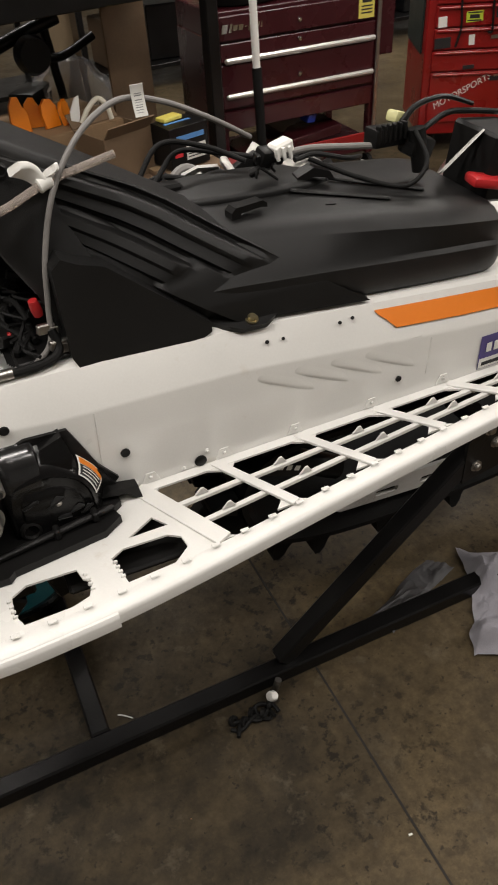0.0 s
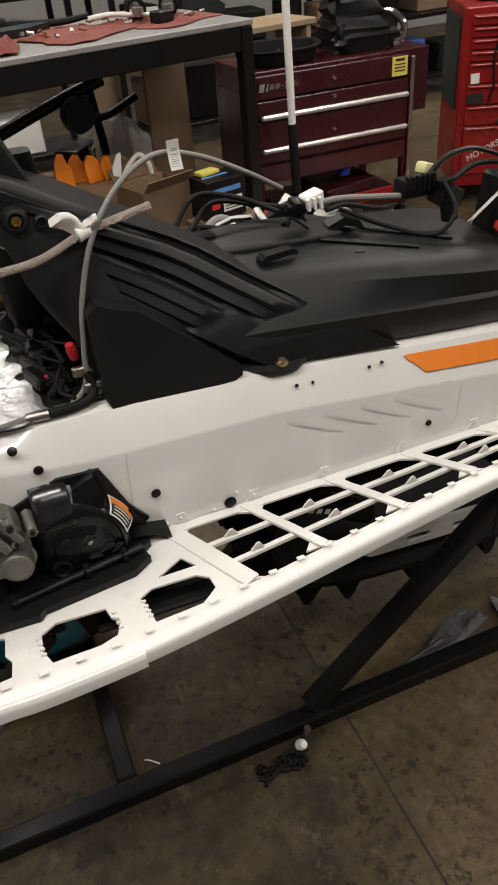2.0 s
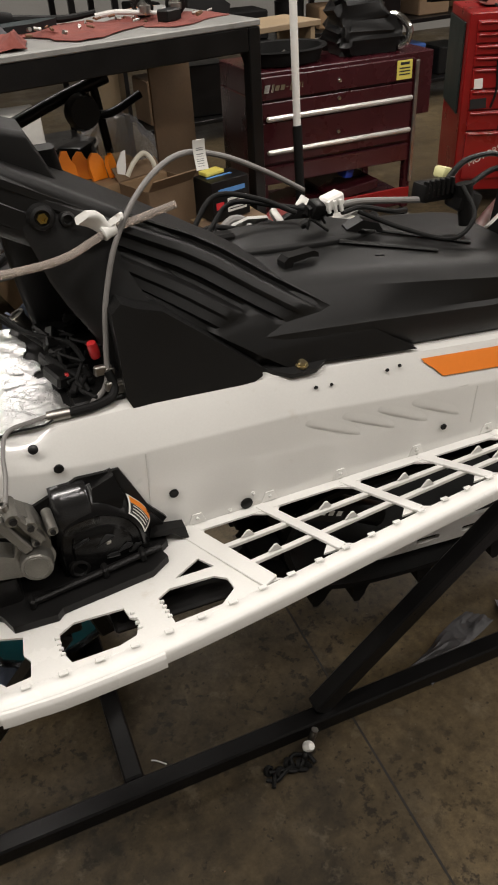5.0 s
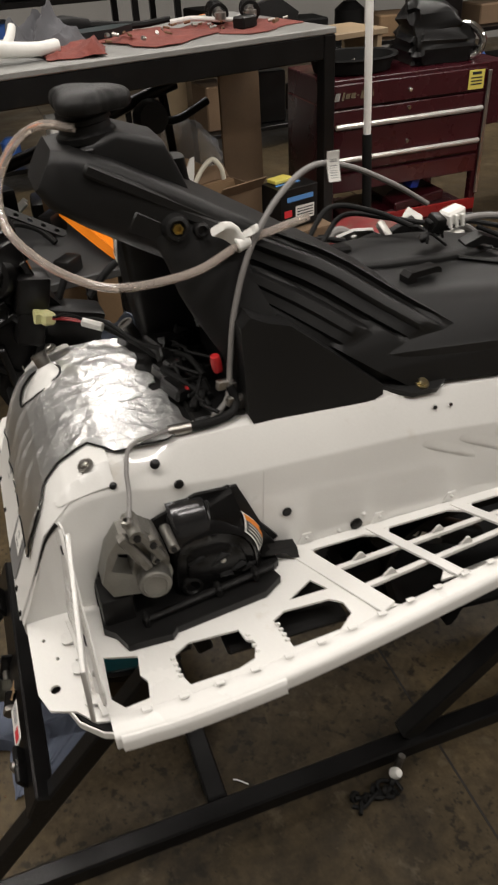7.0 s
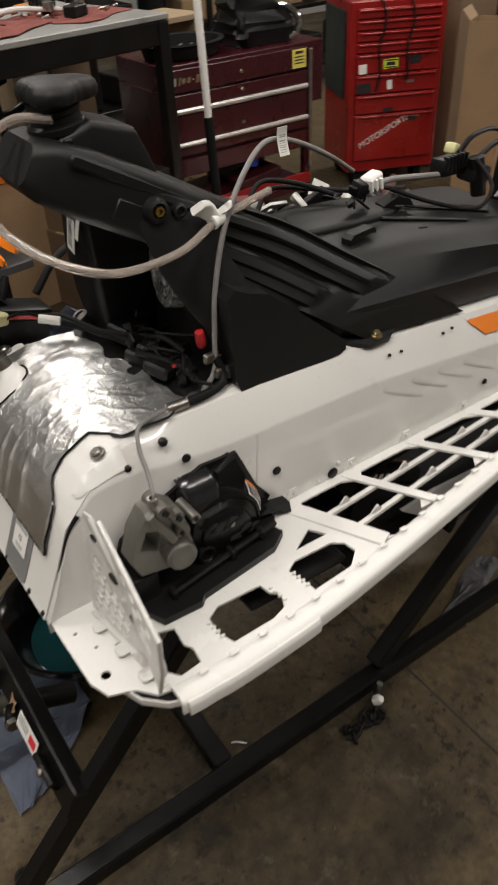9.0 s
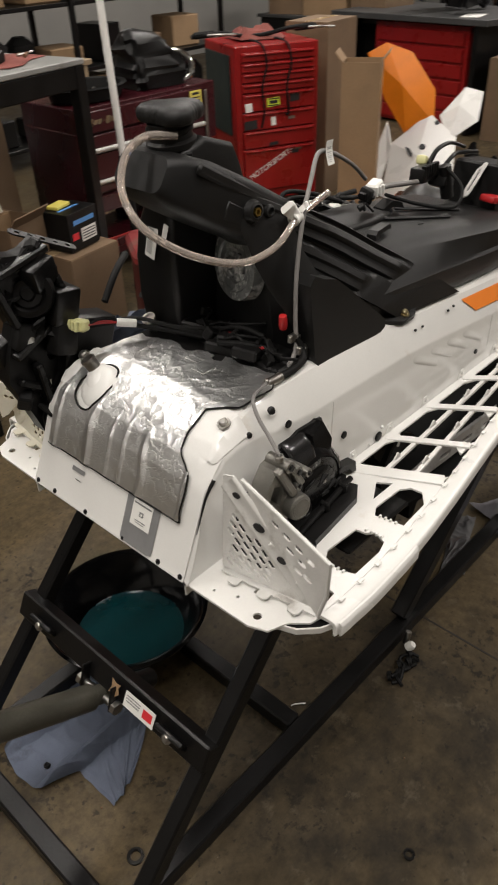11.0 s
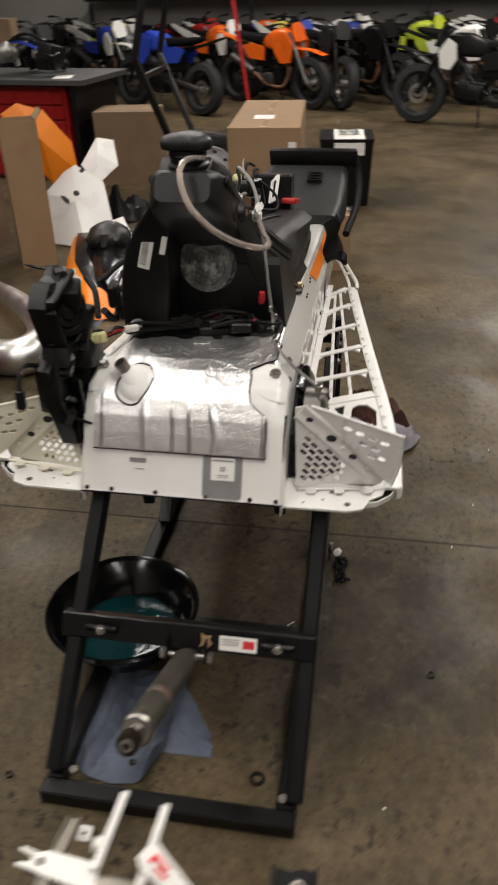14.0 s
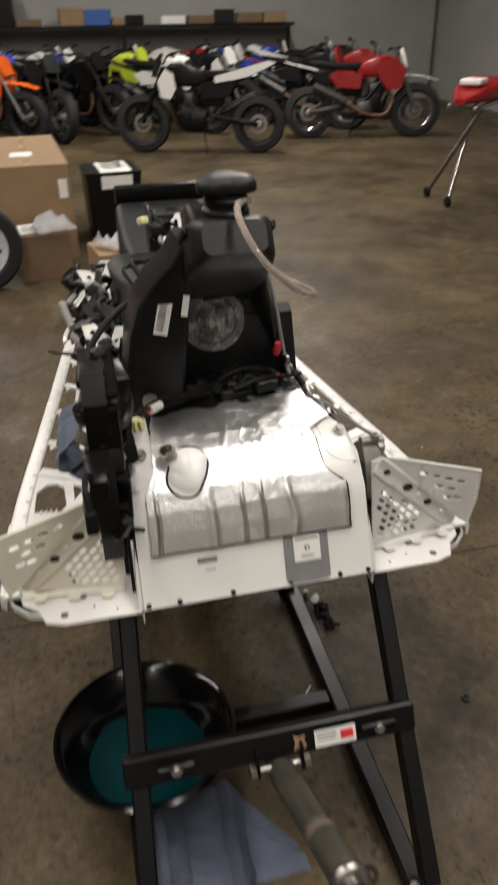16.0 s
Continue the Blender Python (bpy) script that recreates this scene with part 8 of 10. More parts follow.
prism(b, [(-0.16, 0), (-0.08, 0.035), (0.12, 0.03), (0.17, 0.0), (0.05, -0.03), (-0.1, -0.02)], [], 0.03, Matrix.Translation((-0.86, 0.42, 0.030)) @ rot(8, 0, 12).to_4x4())
solid("tool_case", on_bench(b), mat("dark_teal_plastic", (0.004, 0.014, 0.016), 0.35, 0, 0.1, 10), "nearly black teal plastic tool case on the bench", "tool case")
# pale lever arm, black switch lump and a dark strap among the hardware
b = bm_new()
tube(b, [(-0.52, 0.46, 0.030), (-0.44, 0.42, 0.040), (-0.36, 0.36, 0.034), (-0.29, 0.30, 0.030)], (0.012, 0.008), 10)
lathe(b, [(0.006, -0.010), (0.018, -0.010), (0.018, 0.010), (0.006, 0.010), (0.006, -0.010)], Matrix.Translation((-0.285, 0.295, 0.030)) @ rot(70, 0, 0).to_4x4(), 14)
solid("lever_arm", on_bench(b), ALU_WHITE, "pale metal lever arm lying on a red cloth", "lever")
b = bm_new()
tube(b, [(-0.98, 0.46, 0.02), (-0.88, 0.50, 0.05), (-0.74, 0.48, 0.04), (-0.62, 0.52, 0.03), (-0.50, 0.50, 0.04)], (0.020, 0.012), 8)
solid("rubber_strap", on_bench(b), RUBBER, "black rubber strap on the work bench", "strap")
b = bm_new()
rings = [[Vector((-0.98 + x, 0.52 + a, 0.045 + c)) for a, c in rrect(w, h2, 0.02)] for x, w, h2 in ((-0.14, 0.05, 0.03), (-0.08, 0.12, 0.08), (0.04, 0.14, 0.09), (0.12, 0.08, 0.06))]
loft(b, rings)
solid("black_glove", on_bench(b), RUBBER, "crumpled black work glove on the bench", "glove", smooth=60)
b = bm_new()
box(b, (-0.30, 0.22, 0.03), (0.09, 0.06, 0.045), rot(0, 0, 20), 0.006)
solid("black_block", on_bench(b), BLACK, "small black plastic block on the bench", "block")
# behind the bench: timber shelf with clutter
b = bm_new()
box(b, (0.35, 1.05, 0.93), (1.3, 0.35, 0.03), None, 0.003)
box(b, (-0.25, 1.05, 0.46), (0.03, 0.33, 0.91))
box(b, (0.95, 1.05, 0.46), (0.03, 0.33, 0.91))
solid("timber_shelf", put(b, M), mat("pale_plywood", (0.34, 0.25, 0.15), 0.6, 0, 0.12, 6, 0.1, 80), "pale plywood shelf behind the tool cart", "shelf")
b = bm_new()
box(b, (0.02, 1.05, 1.02), (0.16, 0.14, 0.14), rot(0, 0, 12), 0.015, 2)
solid("orange_can", put(b, M), ORANGE, "orange plastic container on the plywood shelf", "container")
b = bm_new()
prism(b, [(-0.14, -0.06), (0.12, -0.08), (0.18, 0.02), (0.05, 0.10), (-0.10, 0.08)], [], 0.12, Matrix.Translation((0.30, 1.02, 1.03)) @ rot(80, 0, 10).to_4x4())
solid("black_headlight", put(b, M), BLACK, "black plastic headlight housing on the plywood shelf", "headlight")

# cartons and parts in front of the bench
carton("parts_carton", (0.70, 2.33, 0), (0.75, 0.46, 0.53), 12, "long brown cardboard carton in front of the bench", CARD)
carton("low_carton", (1.04, 2.08, 0), (0.30, 0.30, 0.34), 14, "dull cardboard carton under the bench", CARD2)
carton("open_carton", (1.03, 2.08, 0.346), (0.24, 0.22, 0.19), 20, "small open cardboard box on a carton", CARD2, True)
carton("floor_carton", (1.30, 2.0, 0), (0.30, 0.28, 0.36), 8, "brown cardboard carton under a small black box", CARD2)
bx = thing("product_box", (1.29, 1.98, 0.372), "small black product box with blue and white print", "product box")
m = pose(1.29, 1.98, 0.372, 0, 0, 14)
b = bm_new()
box(b, (0.01, 0, 0.085), (0.20, 0.14, 0.17), None, 0.002)
pb = part("box_body", put(b, m), BLACK, bx)
for c, s, mt in (((0.015, -0.071, 0.125), (0.14, 0.002, 0.020), SKYPRINT), ((0.040, -0.071, 0.06), (0.10, 0.002, 0.06), PAPER), ((-0.05, -0.071, 0.065), (0.04, 0.002, 0.03), REDINK), ((0.0, 0.0, 0.171), (0.13, 0.014, 0.002), SKYPRINT)):
    b = bm_new()
    box(b, c, s)
    part("print", put(b, m), mt, pb, smooth=0)
for k in range(4):
    b = bm_new()
    box(b, (0.040, -0.0725, 0.042 + 0.012 * k), (0.085, 0.001, 0.004))
    part("print", put(b, m), INK, pb, smooth=0)
b = bm_new()
box(b, (1.27, 2.02, 0.552), (0.10, 0.06, 0.016), rot(0, 0, 20), 0.003)
solid("yellow_pack", b, YELLOW, "small yellow packet on the black product box", "packet")
# orange moulded guards
for k, (x, y, tn) in enumerate(((0.69, 2.22, 10), (0.755, 2.27, -25), (0.82, 2.23, 20), (0.89, 2.25, 40))):
    b = bm_new()
    prism(b, [(-0.034, 0), (-0.042, 0.05), (-0.034, 0.095 - 0.008 * k), (-0.012, 0.122 - 0.012 * k), (0.010, 0.118 - 0.012 * k), (0.018, 0.088), (0.034, 0.066), (0.036, 0.0)], [], 0.018, Matrix.Translation((x, y, 0.5365)) @ rot(80, 0, tn + 15 * (k % 2)) .to_4x4() @ Matrix.Diagonal((1, 1.18 - 0.1 * (k % 2), 1, 1)))
    solid("orange_guard", b, ORANGE, "orange moulded plastic guard standing on a carton", "plastic guard", "orange guards on the carton")
# a white splinter of plastic and a bundle of bags among the guards
b = bm_new()
prism(b, [(-0.016, 0), (-0.022, 0.06), (-0.004, 0.115), (0.014, 0.125), (0.020, 0.05), (0.014, 0)], [], 0.010, Matrix.Translation((0.90, 2.17, 0.5365)) @ rot(80, 0, 8).to_4x4() @ rot(0, 0, -14).to_4x4())
solid("white_guard", b, PAPER, "white moulded plastic guard standing on a carton", "plastic guard")
for k, (x, y, tn) in enumerate(((0.93, 2.12, 20),)):
    b = bm_new()
    pts = [(x, y + 0.05, 0.548), (x + 0.04, y + 0.06, 0.60), (x + 0.09, y + 0.07, 0.63), (x + 0.12, y + 0.05, 0.60), (x + 0.13, y + 0.04, 0.548)]
    tube(b, pts, 0.011, 10)
    solid("pale_hose", b, CREAM, "short bent pale hose on the carton", "hose", "pale hoses on the carton")
b = bm_new()
rings = []
for k in range(25):
    f = k / 24
    r = 0.25 * math.sqrt(max(0.0, 1 - f**2.4)) + 0.004
    rings.append([Vector((1.05 + r * math.cos(a) * (1 + 0.25 * noise.noise(Vector((math.cos(a) * 2, math.sin(a) * 2, f * 5))) + 0.22 * (1 - abs(noise.noise(Vector((math.cos(a) * 5, math.sin(a) * 5, f * 9))))) ** 5), 2.86 + r * 0.8 * math.sin(a), 0.02 + 0.66 * f + 0.012 * noise.noise(Vector((math.cos(a) * 7, math.sin(a) * 7, f * 11))))) for a in (2 * math.pi * j / 60 for j in range(60))])
loft(b, rings)
solid("plastic_wrap", b, WRAP, "bunched clear plastic wrap under the bench", "plastic wrap", smooth=25)
b = bm_new()
box(b, (1.27, 2.50, 0.50), (0.24, 0.012, 1.0), rot(-6, 4, 20), 0.002)
solid("cardboard_sheet", b, CARD2, "flattened cardboard sheet leaning under the bench", "cardboard sheet")
# dark machine parts stored under the bench
rng = random.Random(21)
for k in range(18):
    x, y = rng.uniform(0.0, 0.95), rng.uniform(2.45, 2.95)
    b = bm_new()
    h = rng.uniform(0.10, 0.30)
    if k % 3 == 0:
        tube(b, [(x - 0.25, y, 0.03), (x - 0.1, y + 0.05, 0.10 + h * 0.5), (x + 0.15, y, 0.06 + h), (x + 0.3, y - 0.05, 0.05)], 0.018, 8)
        solid("bent_tube", b, STEELBLACK, "black bent tube part stored under the bench", "tube", "parts under the bench")
    elif k % 3 == 1:
        box(b, (x, y, 0.31 + h / 2), (0.22, 0.14, h), rot(0, 0, rng.uniform(0, 90)), 0.02, 2)
        solid("machine_part", b, BLACK, "dark plastic machine part stored under the bench", "machine part", "parts under the bench")
    else:
        beam(b, (x - 0.2, y, 0.05), (x + 0.2, y + 0.1, 0.33), 0.05, 0.014, (0, 0, 1), 0.003)
        solid("metal_strip", b, CASTALU, "pale metal strip leaning under the bench", "metal strip", "parts under the bench")

# long front strut and ski of a sled stored under the bench
b = bm_new()
tube(b, [(-0.30, 2.62, 0.50), (0.30, 2.66, 0.64), (0.80, 2.70, 0.80), (1.02, 2.72, 0.86)], 0.030, 12)
lathe(b, [(0, -0.05), (0.07, -0.05), (0.085, 0.0), (0.07, 0.05), (0, 0.05)], wheel_matrix((0.86, 2.62, 0.74), (0.2, -1, 0.1)), 22)
tube(b, [(0.86, 2.66, 0.74), (1.00, 2.70, 0.70), (1.18, 2.74, 0.76)], 0.020, 10)
tube(b, [(-0.25, 2.62, 0.50), (-0.25, 2.66, 0.20), (-0.22, 2.68, 0.02)], 0.022, 10)
tube(b, [(0.95, 2.72, 0.84), (1.0, 2.76, 0.40), (1.02, 2.78, 0.02)], 0.022, 10)
solid("front_strut", b, STEELBLACK, "long black steering strut standing under the bench", "strut", smooth=50)

# low black table behind the lift with body panels on it
lt = thing("low_table", (0.05, 1.62, 0), "low black-topped table crowded with dark parts", "table")
b = bm_new()
box(b, (0.06, 1.60, 0.545), (0.90, 0.62, 0.03), rot(0, 0, 8), 0.004)
part("tabletop", b, DARKBENCH, lt)
for x, y in ((-0.33, 1.30), (0.44, 1.41), (-0.40, 1.82), (0.37, 1.90)):
    b = bm_new()
    box(b, (x, y, 0.265), (0.04, 0.04, 0.53), None, 0.003)
    part("leg", b, STEELBLACK, lt)
for k, (x0, y0, x1, y1, w, z) in enumerate(((0.30, 1.88, 0.44, 1.32, 0.085, 0.585), (0.40, 1.90, 0.50, 1.36, 0.070, 0.600))):
    b = bm_new()
    p0, p1 = Vector((x0, y0, z + 0.05)), Vector((x1, y1, z))
    dd = (p1 - p0).normalized()
    side = dd.cross(Vector((0, 0, 1))).normalized()
    rings = []
    for f, ww, lift in ((0.0, 0.5, 0.0), (0.15, 0.9, 0.012), (0.45, 1.0, 0.020), (0.75, 0.8, 0.014), (0.95, 0.45, 0.004), (1.0, 0.2, 0.0)):
        c = p0.lerp(p1, f) + Vector((0, 0, lift))
        rings.append([c + side * (a * w * ww) + Vector((0, 0, hh)) for a, hh in ((-0.5, -0.012), (-0.3, 0.010), (0.05, 0.004), (0.25, 0.016), (0.5, -0.010))])
    loft(b, rings, closed=False)
    bmesh.ops.recalc_face_normals(b, faces=b.faces)
    bmesh.ops.solidify(b, geom=list(b.faces), thickness=0.005)
    solid("orange_side_panel", b, ORANGE, "long glossy orange side panel lying on the low table", "side panel", "orange side panels", smooth=25)
rng = random.Random(63)
for k in range(15):
    x, y = rng.uniform(-0.28, 0.28), rng.uniform(1.36, 1.82)
    b = bm_new()
    h2 = rng.uniform(0.03, 0.09)
    if k % 3 == 0:
        tube(b, [(x - 0.10, y, 0.575), (x - 0.03, y + 0.03, 0.58 + h2), (x + 0.06, y + 0.02, 0.58 + h2 * 0.7), (x + 0.12, y - 0.03, 0.575)], 0.012, 8)
        solid("black_hose", b, RUBBER, "short black hose on the low table", "hose", "parts on the low table")
    else:
        box(b, (x, y, 0.561 + h2 / 2), (rng.uniform(0.05, 0.14), rng.uniform(0.04, 0.10), h2), rot(0, 0, rng.uniform(0, 90)), 0.008, 2)
        solid("plastic_part", b, (BLACK, STEELBLACK, BLACK)[k % 3], "dark plastic machine part on the low table", "machine part", "parts on the low table")

# ---- behind the lift ----
# red bin with dusty lid
rb = thing("red_bin", (1.468, 1.555, 0), "square red metal bin with a dusty red lid", "bin")
m = pose(1.468, 1.555, 0, 0, 0, -32)
b = bm_new()
box(b, (0, 0, 0.20), (0.26, 0.32, 0.40), None, 0.012, 2)
part("bin_body", put(b, m), mat("dark_red_paint", (0.095, 0.006, 0.008), 0.4, 0, 0.15, 6), rb)
b = bm_new()
loft(b, [[m @ Vector((x * s, y * s, z)) for x, y in rrect(0.30, 0.36, 0.06)] for s, z in ((1, 0.40), (1, 0.425), (0.9, 0.445), (0.5, 0.462), (0.1, 0.466))])
part("lid", b, mat("dusty_red_paint", (0.26, 0.035, 0.035), 0.5, 0, 0.15, 8, dirt=(0.15, 0.085, 0.065), dirt_scale=6, dirt_cut=0.56), rb, "dusty red lid")
b = bm_new()
box(b, (0.06, -0.1615, 0.28), (0.09, 0.002, 0.10))
ys = part("yellow_label", put(b, m), YELLOW, rb, "yellow warning label", 0)
for k in range(4):
    b = bm_new()
    box(b, (0.06, -0.1630, 0.248 + 0.018 * k), (0.07, 0.001, 0.008), rot(0, 20 if k < 1 else 0, 0))
    part("print", put(b, m), INK, ys, smooth=0)

# polished exhaust pipe on the floor
b = bm_new()
path = spline([(2.95, 2.10, 0.16), (2.62, 1.83, 0.16), (2.38, 1.57, 0.16), (2.12, 1.32, 0.15), (1.90, 1.21, 0.14), (1.74, 1.25, 0.13), (1.76, 1.42, 0.12), (1.92, 1.58, 0.12), (2.16, 1.76, 0.11), (2.4, 1.95, 0.10)], 8)
rad = [(0, 0.022), (0.12, 0.034), (0.28, 0.066), (0.42, 0.088), (0.56, 0.092), (0.70, 0.078), (0.86, 0.05), (1, 0.032)]
rings, nrm = [], Vector((0, 0, 1))
for i, p in enumerate(path):
    d = (path[min(i + 1, len(path) - 1)] - path[max(i - 1, 0)]).normalized()
    nrm = (nrm - d * nrm.dot(d)).normalized()
    bi = d.cross(nrm)
    r = lerp_table(rad, i / (len(path) - 1))
    rings.append([p + r * (math.cos(a) * nrm + math.sin(a) * bi) for a in (2 * math.pi * k / 22 for k in range(22))])
loft(b, rings)
lowz = min(v.co.z for v in b.verts)
bmesh.ops.translate(b, vec=(0, 0, -lowz), verts=b.verts)
solid("exhaust_pipe", b, mat("brushed_pipe_metal", (0.80, 0.79, 0.76), 0.34, 1, 0.1, 12, 0.1, 120, rvar=0.1), "polished tapered exhaust pipe lying on the floor", "exhaust pipe", smooth=60)

# orange hood with black centre
hood = thing("orange_hood", (2.95, 1.20, 0), "orange and black snowmobile hood lying on the floor", "hood")
m = pose(2.43, 1.09, 0, 0, 0, 12)
HOOD = ((-0.02, 0.0, 0.012, 0.20, 0.0, 0.120), (-0.02, 0.10, 0.012, 0.19, 0.085, 0.120), (0.22, 0.225, 0.025, 0.34, 0.150, 0.145), (0.55, 0.305, 0.045, 0.55, 0.228, 0.165), (0.85, 0.330, 0.07, 0.83, 0.262, 0.180), (1.06, 0.335, 0.09, 1.03, 0.280, 0.185))
for s in (-1, 1):
    b = bm_new()
    rings = []
    for xo, yo, zo, xi, yi, zi in HOOD:
        o, i2 = Vector((xo, s * yo, zo)), Vector((xi, s * yi, zi))
        rings.append([m @ o, m @ (o.lerp(i2, 0.3) + Vector((0, 0, 0.012))), m @ (o.lerp(i2, 0.75) + Vector((0, 0, 0.010))), m @ i2])
    loft(b, rings, closed=False)
    bmesh.ops.recalc_face_normals(b, faces=b.faces)
    bmesh.ops.solidify(b, geom=list(b.faces), thickness=0.007)
    wing = part("orange_panel", b, ORANGE, hood, "orange plastic hood panel", 25)
    o0, i0, o1, i1 = Vector(HOOD[1][:3]), Vector(HOOD[1][3:]), Vector(HOOD[3][:3]), Vector(HOOD[3][3:])
    for k in range(5):
        f = 0.34 + 0.10 * k
        c = [o0.lerp(o1, q).lerp(i0.lerp(i1, q), g) for q, g in ((f, 0.30), (f + 0.07, 0.30), (f + 0.075 + 0.01 * (k % 2), 0.85 - 0.1 * (k % 3)), (f + 0.01, 0.85))]
        b = bm_new()
        vs = [b.verts.new(m @ Vector((p.x - 0.004, s * (p.y + 0.006), p.z + 0.020))) for p in c]
        b.faces.new(vs)
        bmesh.ops.recalc_face_normals(b, faces=b.faces)
        bmesh.ops.solidify(b, geom=list(b.faces), thickness=0.002)
        part("logo_bar", b, PAPER, wing, smooth=0)
b = bm_new()
rings = []
for x, w, z, lo in ((0.165, 0.15, 0.095, 0.05), (0.20, 0.17, 0.135, 0.05), (0.33, 0.29, 0.150, 0.05), (0.42, 0.36, 0.145, 0.05), (0.55, 0.45, 0.175, 0.05), (0.70, 0.49, 0.205, 0.05), (0.83, 0.52, 0.210, 0.06), (1.03, 0.55, 0.215, 0.08), (1.14, 0.42, 0.15, 0.08)):
    ring = []
    for a, c in ((-0.5, 0.3), (-0.485, 0.86), (-0.36, 0.90), (-0.25, 0.80), (-0.14, 0.93), (-0.05, 1.0), (0.05, 1.0), (0.14, 0.93), (0.25, 0.80), (0.36, 0.90), (0.485, 0.86), (0.5, 0.3)):
        ring.append(m @ Vector((x + 0.02 * noise.noise(Vector((a * 5, x * 6, 1))), a * w, lo + (z - lo) * c + 0.010 * noise.noise(Vector((a * 6, x * 7, 4))))))
    rings.append(ring)
loft(b, rings)
part("black_centre", b, mat("gloss_black_plastic", (0.006, 0.006, 0.0065), 0.24, 0, 0.1, 8, 0.3, 30, spec=0.3), hood, "glossy black hood centre", 30)
b = bm_new()
rings = []
for f, r in ((0.0, 0.115), (0.15, 0.135), (0.4, 0.14), (0.65, 0.115), (0.85, 0.075), (1.0, 0.02)):
    rings.append([m @ Vector((0.80 + 0.9 * r * math.cos(a) * (1 + 0.22 * noise.noise(Vector((math.cos(a) * 3, math.sin(a) * 3, f * 4)))), 0.03 + r * math.sin(a) * (1 + 0.20 * noise.noise(Vector((math.sin(a) * 3, math.cos(a) * 3, f * 4 + 5)))), 0.185 + 0.15 * f)) for a in (2 * math.pi * k / 28 for k in range(28))])
loft(b, rings)
intake = part("air_intake", b, mat("dusty_rubber", (0.022, 0.021, 0.020), 0.4, 0, 0.25, 20, 0.5, 60), hood, "crumpled black rubber air intake", 40)
for k in range(7):
    a = radians(51 * k)
    b = bm_new()
    box(b, (0.80 + 0.12 * math.cos(a), 0.03 + 0.13 * math.sin(a), 0.215), (0.03, 0.014, 0.05), rot(0, 20, 51 * k), 0.004)
    part("intake_rib", put(b, m), RUBBER, intake)

# white and orange side fairing standing behind it
fair = thing("white_fairing", (4.1, 1.85, 0), "white plastic side fairing with an orange tail piece", "fairing")


def facet(name, pts, material, thick=0.008, label=""):
    """A creased panel: a fan of flat facets round the mean of its outline points."""
    b = bm_new()
    pts = [Vector(p) for p in pts]
    n = (pts[1] - pts[0]).cross(pts[2] - pts[0]).normalized()
    mid = sum(pts, Vector()) / len(pts) + n * 0.055
    vs = [b.verts.new(p) for p in pts]
    vc = b.verts.new(mid)
    for k in range(len(vs)):
        b.faces.new((vs[k], vs[(k + 1) % len(vs)], vc))
    bmesh.ops.recalc_face_normals(b, faces=b.faces)
    bmesh.ops.solidify(b, geom=list(b.faces), thickness=thick)
    return part(name, b, material, fair, label, 8)


facet("white_panel", [(3.78, 1.95, 0.0), (3.62, 1.62, 0.02), (3.90, 1.50, 0.10), (4.12, 1.62, 0.36), (4.16, 1.86, 0.48), (3.98, 2.02, 0.30)], WHITE)
facet("white_panel", [(3.62, 1.62, 0.01), (3.55, 1.42, 0.03), (3.74, 1.30, 0.06), (3.95, 1.44, 0.16), (3.90, 1.52, 0.14)], WHITE)
facet("upper_wing", [(4.10, 1.66, 0.34), (4.20, 1.52, 0.46), (4.38, 1.60, 0.60), (4.36, 1.72, 0.62), (4.20, 1.80, 0.46)], WHITE)
facet("lower_edge", [(3.98, 2.02, 0.28), (3.80, 2.0, 0.02), (3.98, 2.22, 0.04), (4.12, 2.16, 0.40)], WHITE)
facet("orange_tail", [(4.08, 1.98, 0.34), (4.16, 1.82, 0.42), (4.20, 1.86, 0.62), (4.14, 2.02, 0.84), (4.04, 2.16, 0.90), (3.98, 2.26, 0.84), (4.04, 2.14, 0.56)], ORANGE, 0.01, "orange plastic tail piece")
b = bm_new()
prism(b, [(-0.05, 0), (0.0, 0.022), (0.06, 0.028), (0.03, 0.0), (-0.02, -0.012)], [], 0.004, wheel_matrix((3.925, 1.84, 0.281), (-0.67, 0.07, 0.74)) @ rot(0, 0, 35).to_4x4())
part("dark_mark", b, INK, fair)
for p, r in (((3.965, 1.777, 0.314), 0.020), ((4.128, 1.778, 0.436), 0.015)):
    b = bm_new()
    lathe(b, [(0, 0.006), (r, 0.006), (r * 1.15, 0), (r, -0.01), (0, -0.01)], wheel_matrix(p, (-0.57, -0.29, 0.77)), 14)
    part("dark_hole", b, INK, fair)
b = bm_new()
cloth(b, 4.55, 1.62, 0.0, 0.45, 0.40, 20, 0.16, 31.0, 7, 18)
solid("black_sack", b, BLACK, "crumpled black plastic sack behind the fairing", "sack")

# cartons
tall, m = carton("tall_carton", (3.36, 1.86, 0), (0.20, 0.22, 0.90), 30, "tall narrow brown cardboard carton with white labels", CARD, True)
for c, s in (((-0.03, -0.114, 0.76), (0.09, 0.002, 0.15)), ((0.06, -0.114, 0.10), (0.035, 0.002, 0.18))):
    b = bm_new()
    box(b, c, s)
    part("label", put(b, m), mat_tape if s[0] > 0.05 else PAPER, tall, smooth=0)
carton("side_carton", (3.72, 2.45, 0), (0.40, 0.30, 1.05), 10, "large dull cardboard carton beside the red cabinet", CARD2)
carton("flat_carton", (5.84, 1.93, 0), (0.56, 0.46, 0.62), -84, "brown cardboard carton standing on the floor", CARD2)
ship, m = carton("shipping_carton", (5.33, 0.55, 0), (1.50, 0.54, 0.66), 4, "light brown shipping carton with white labels", CARD)
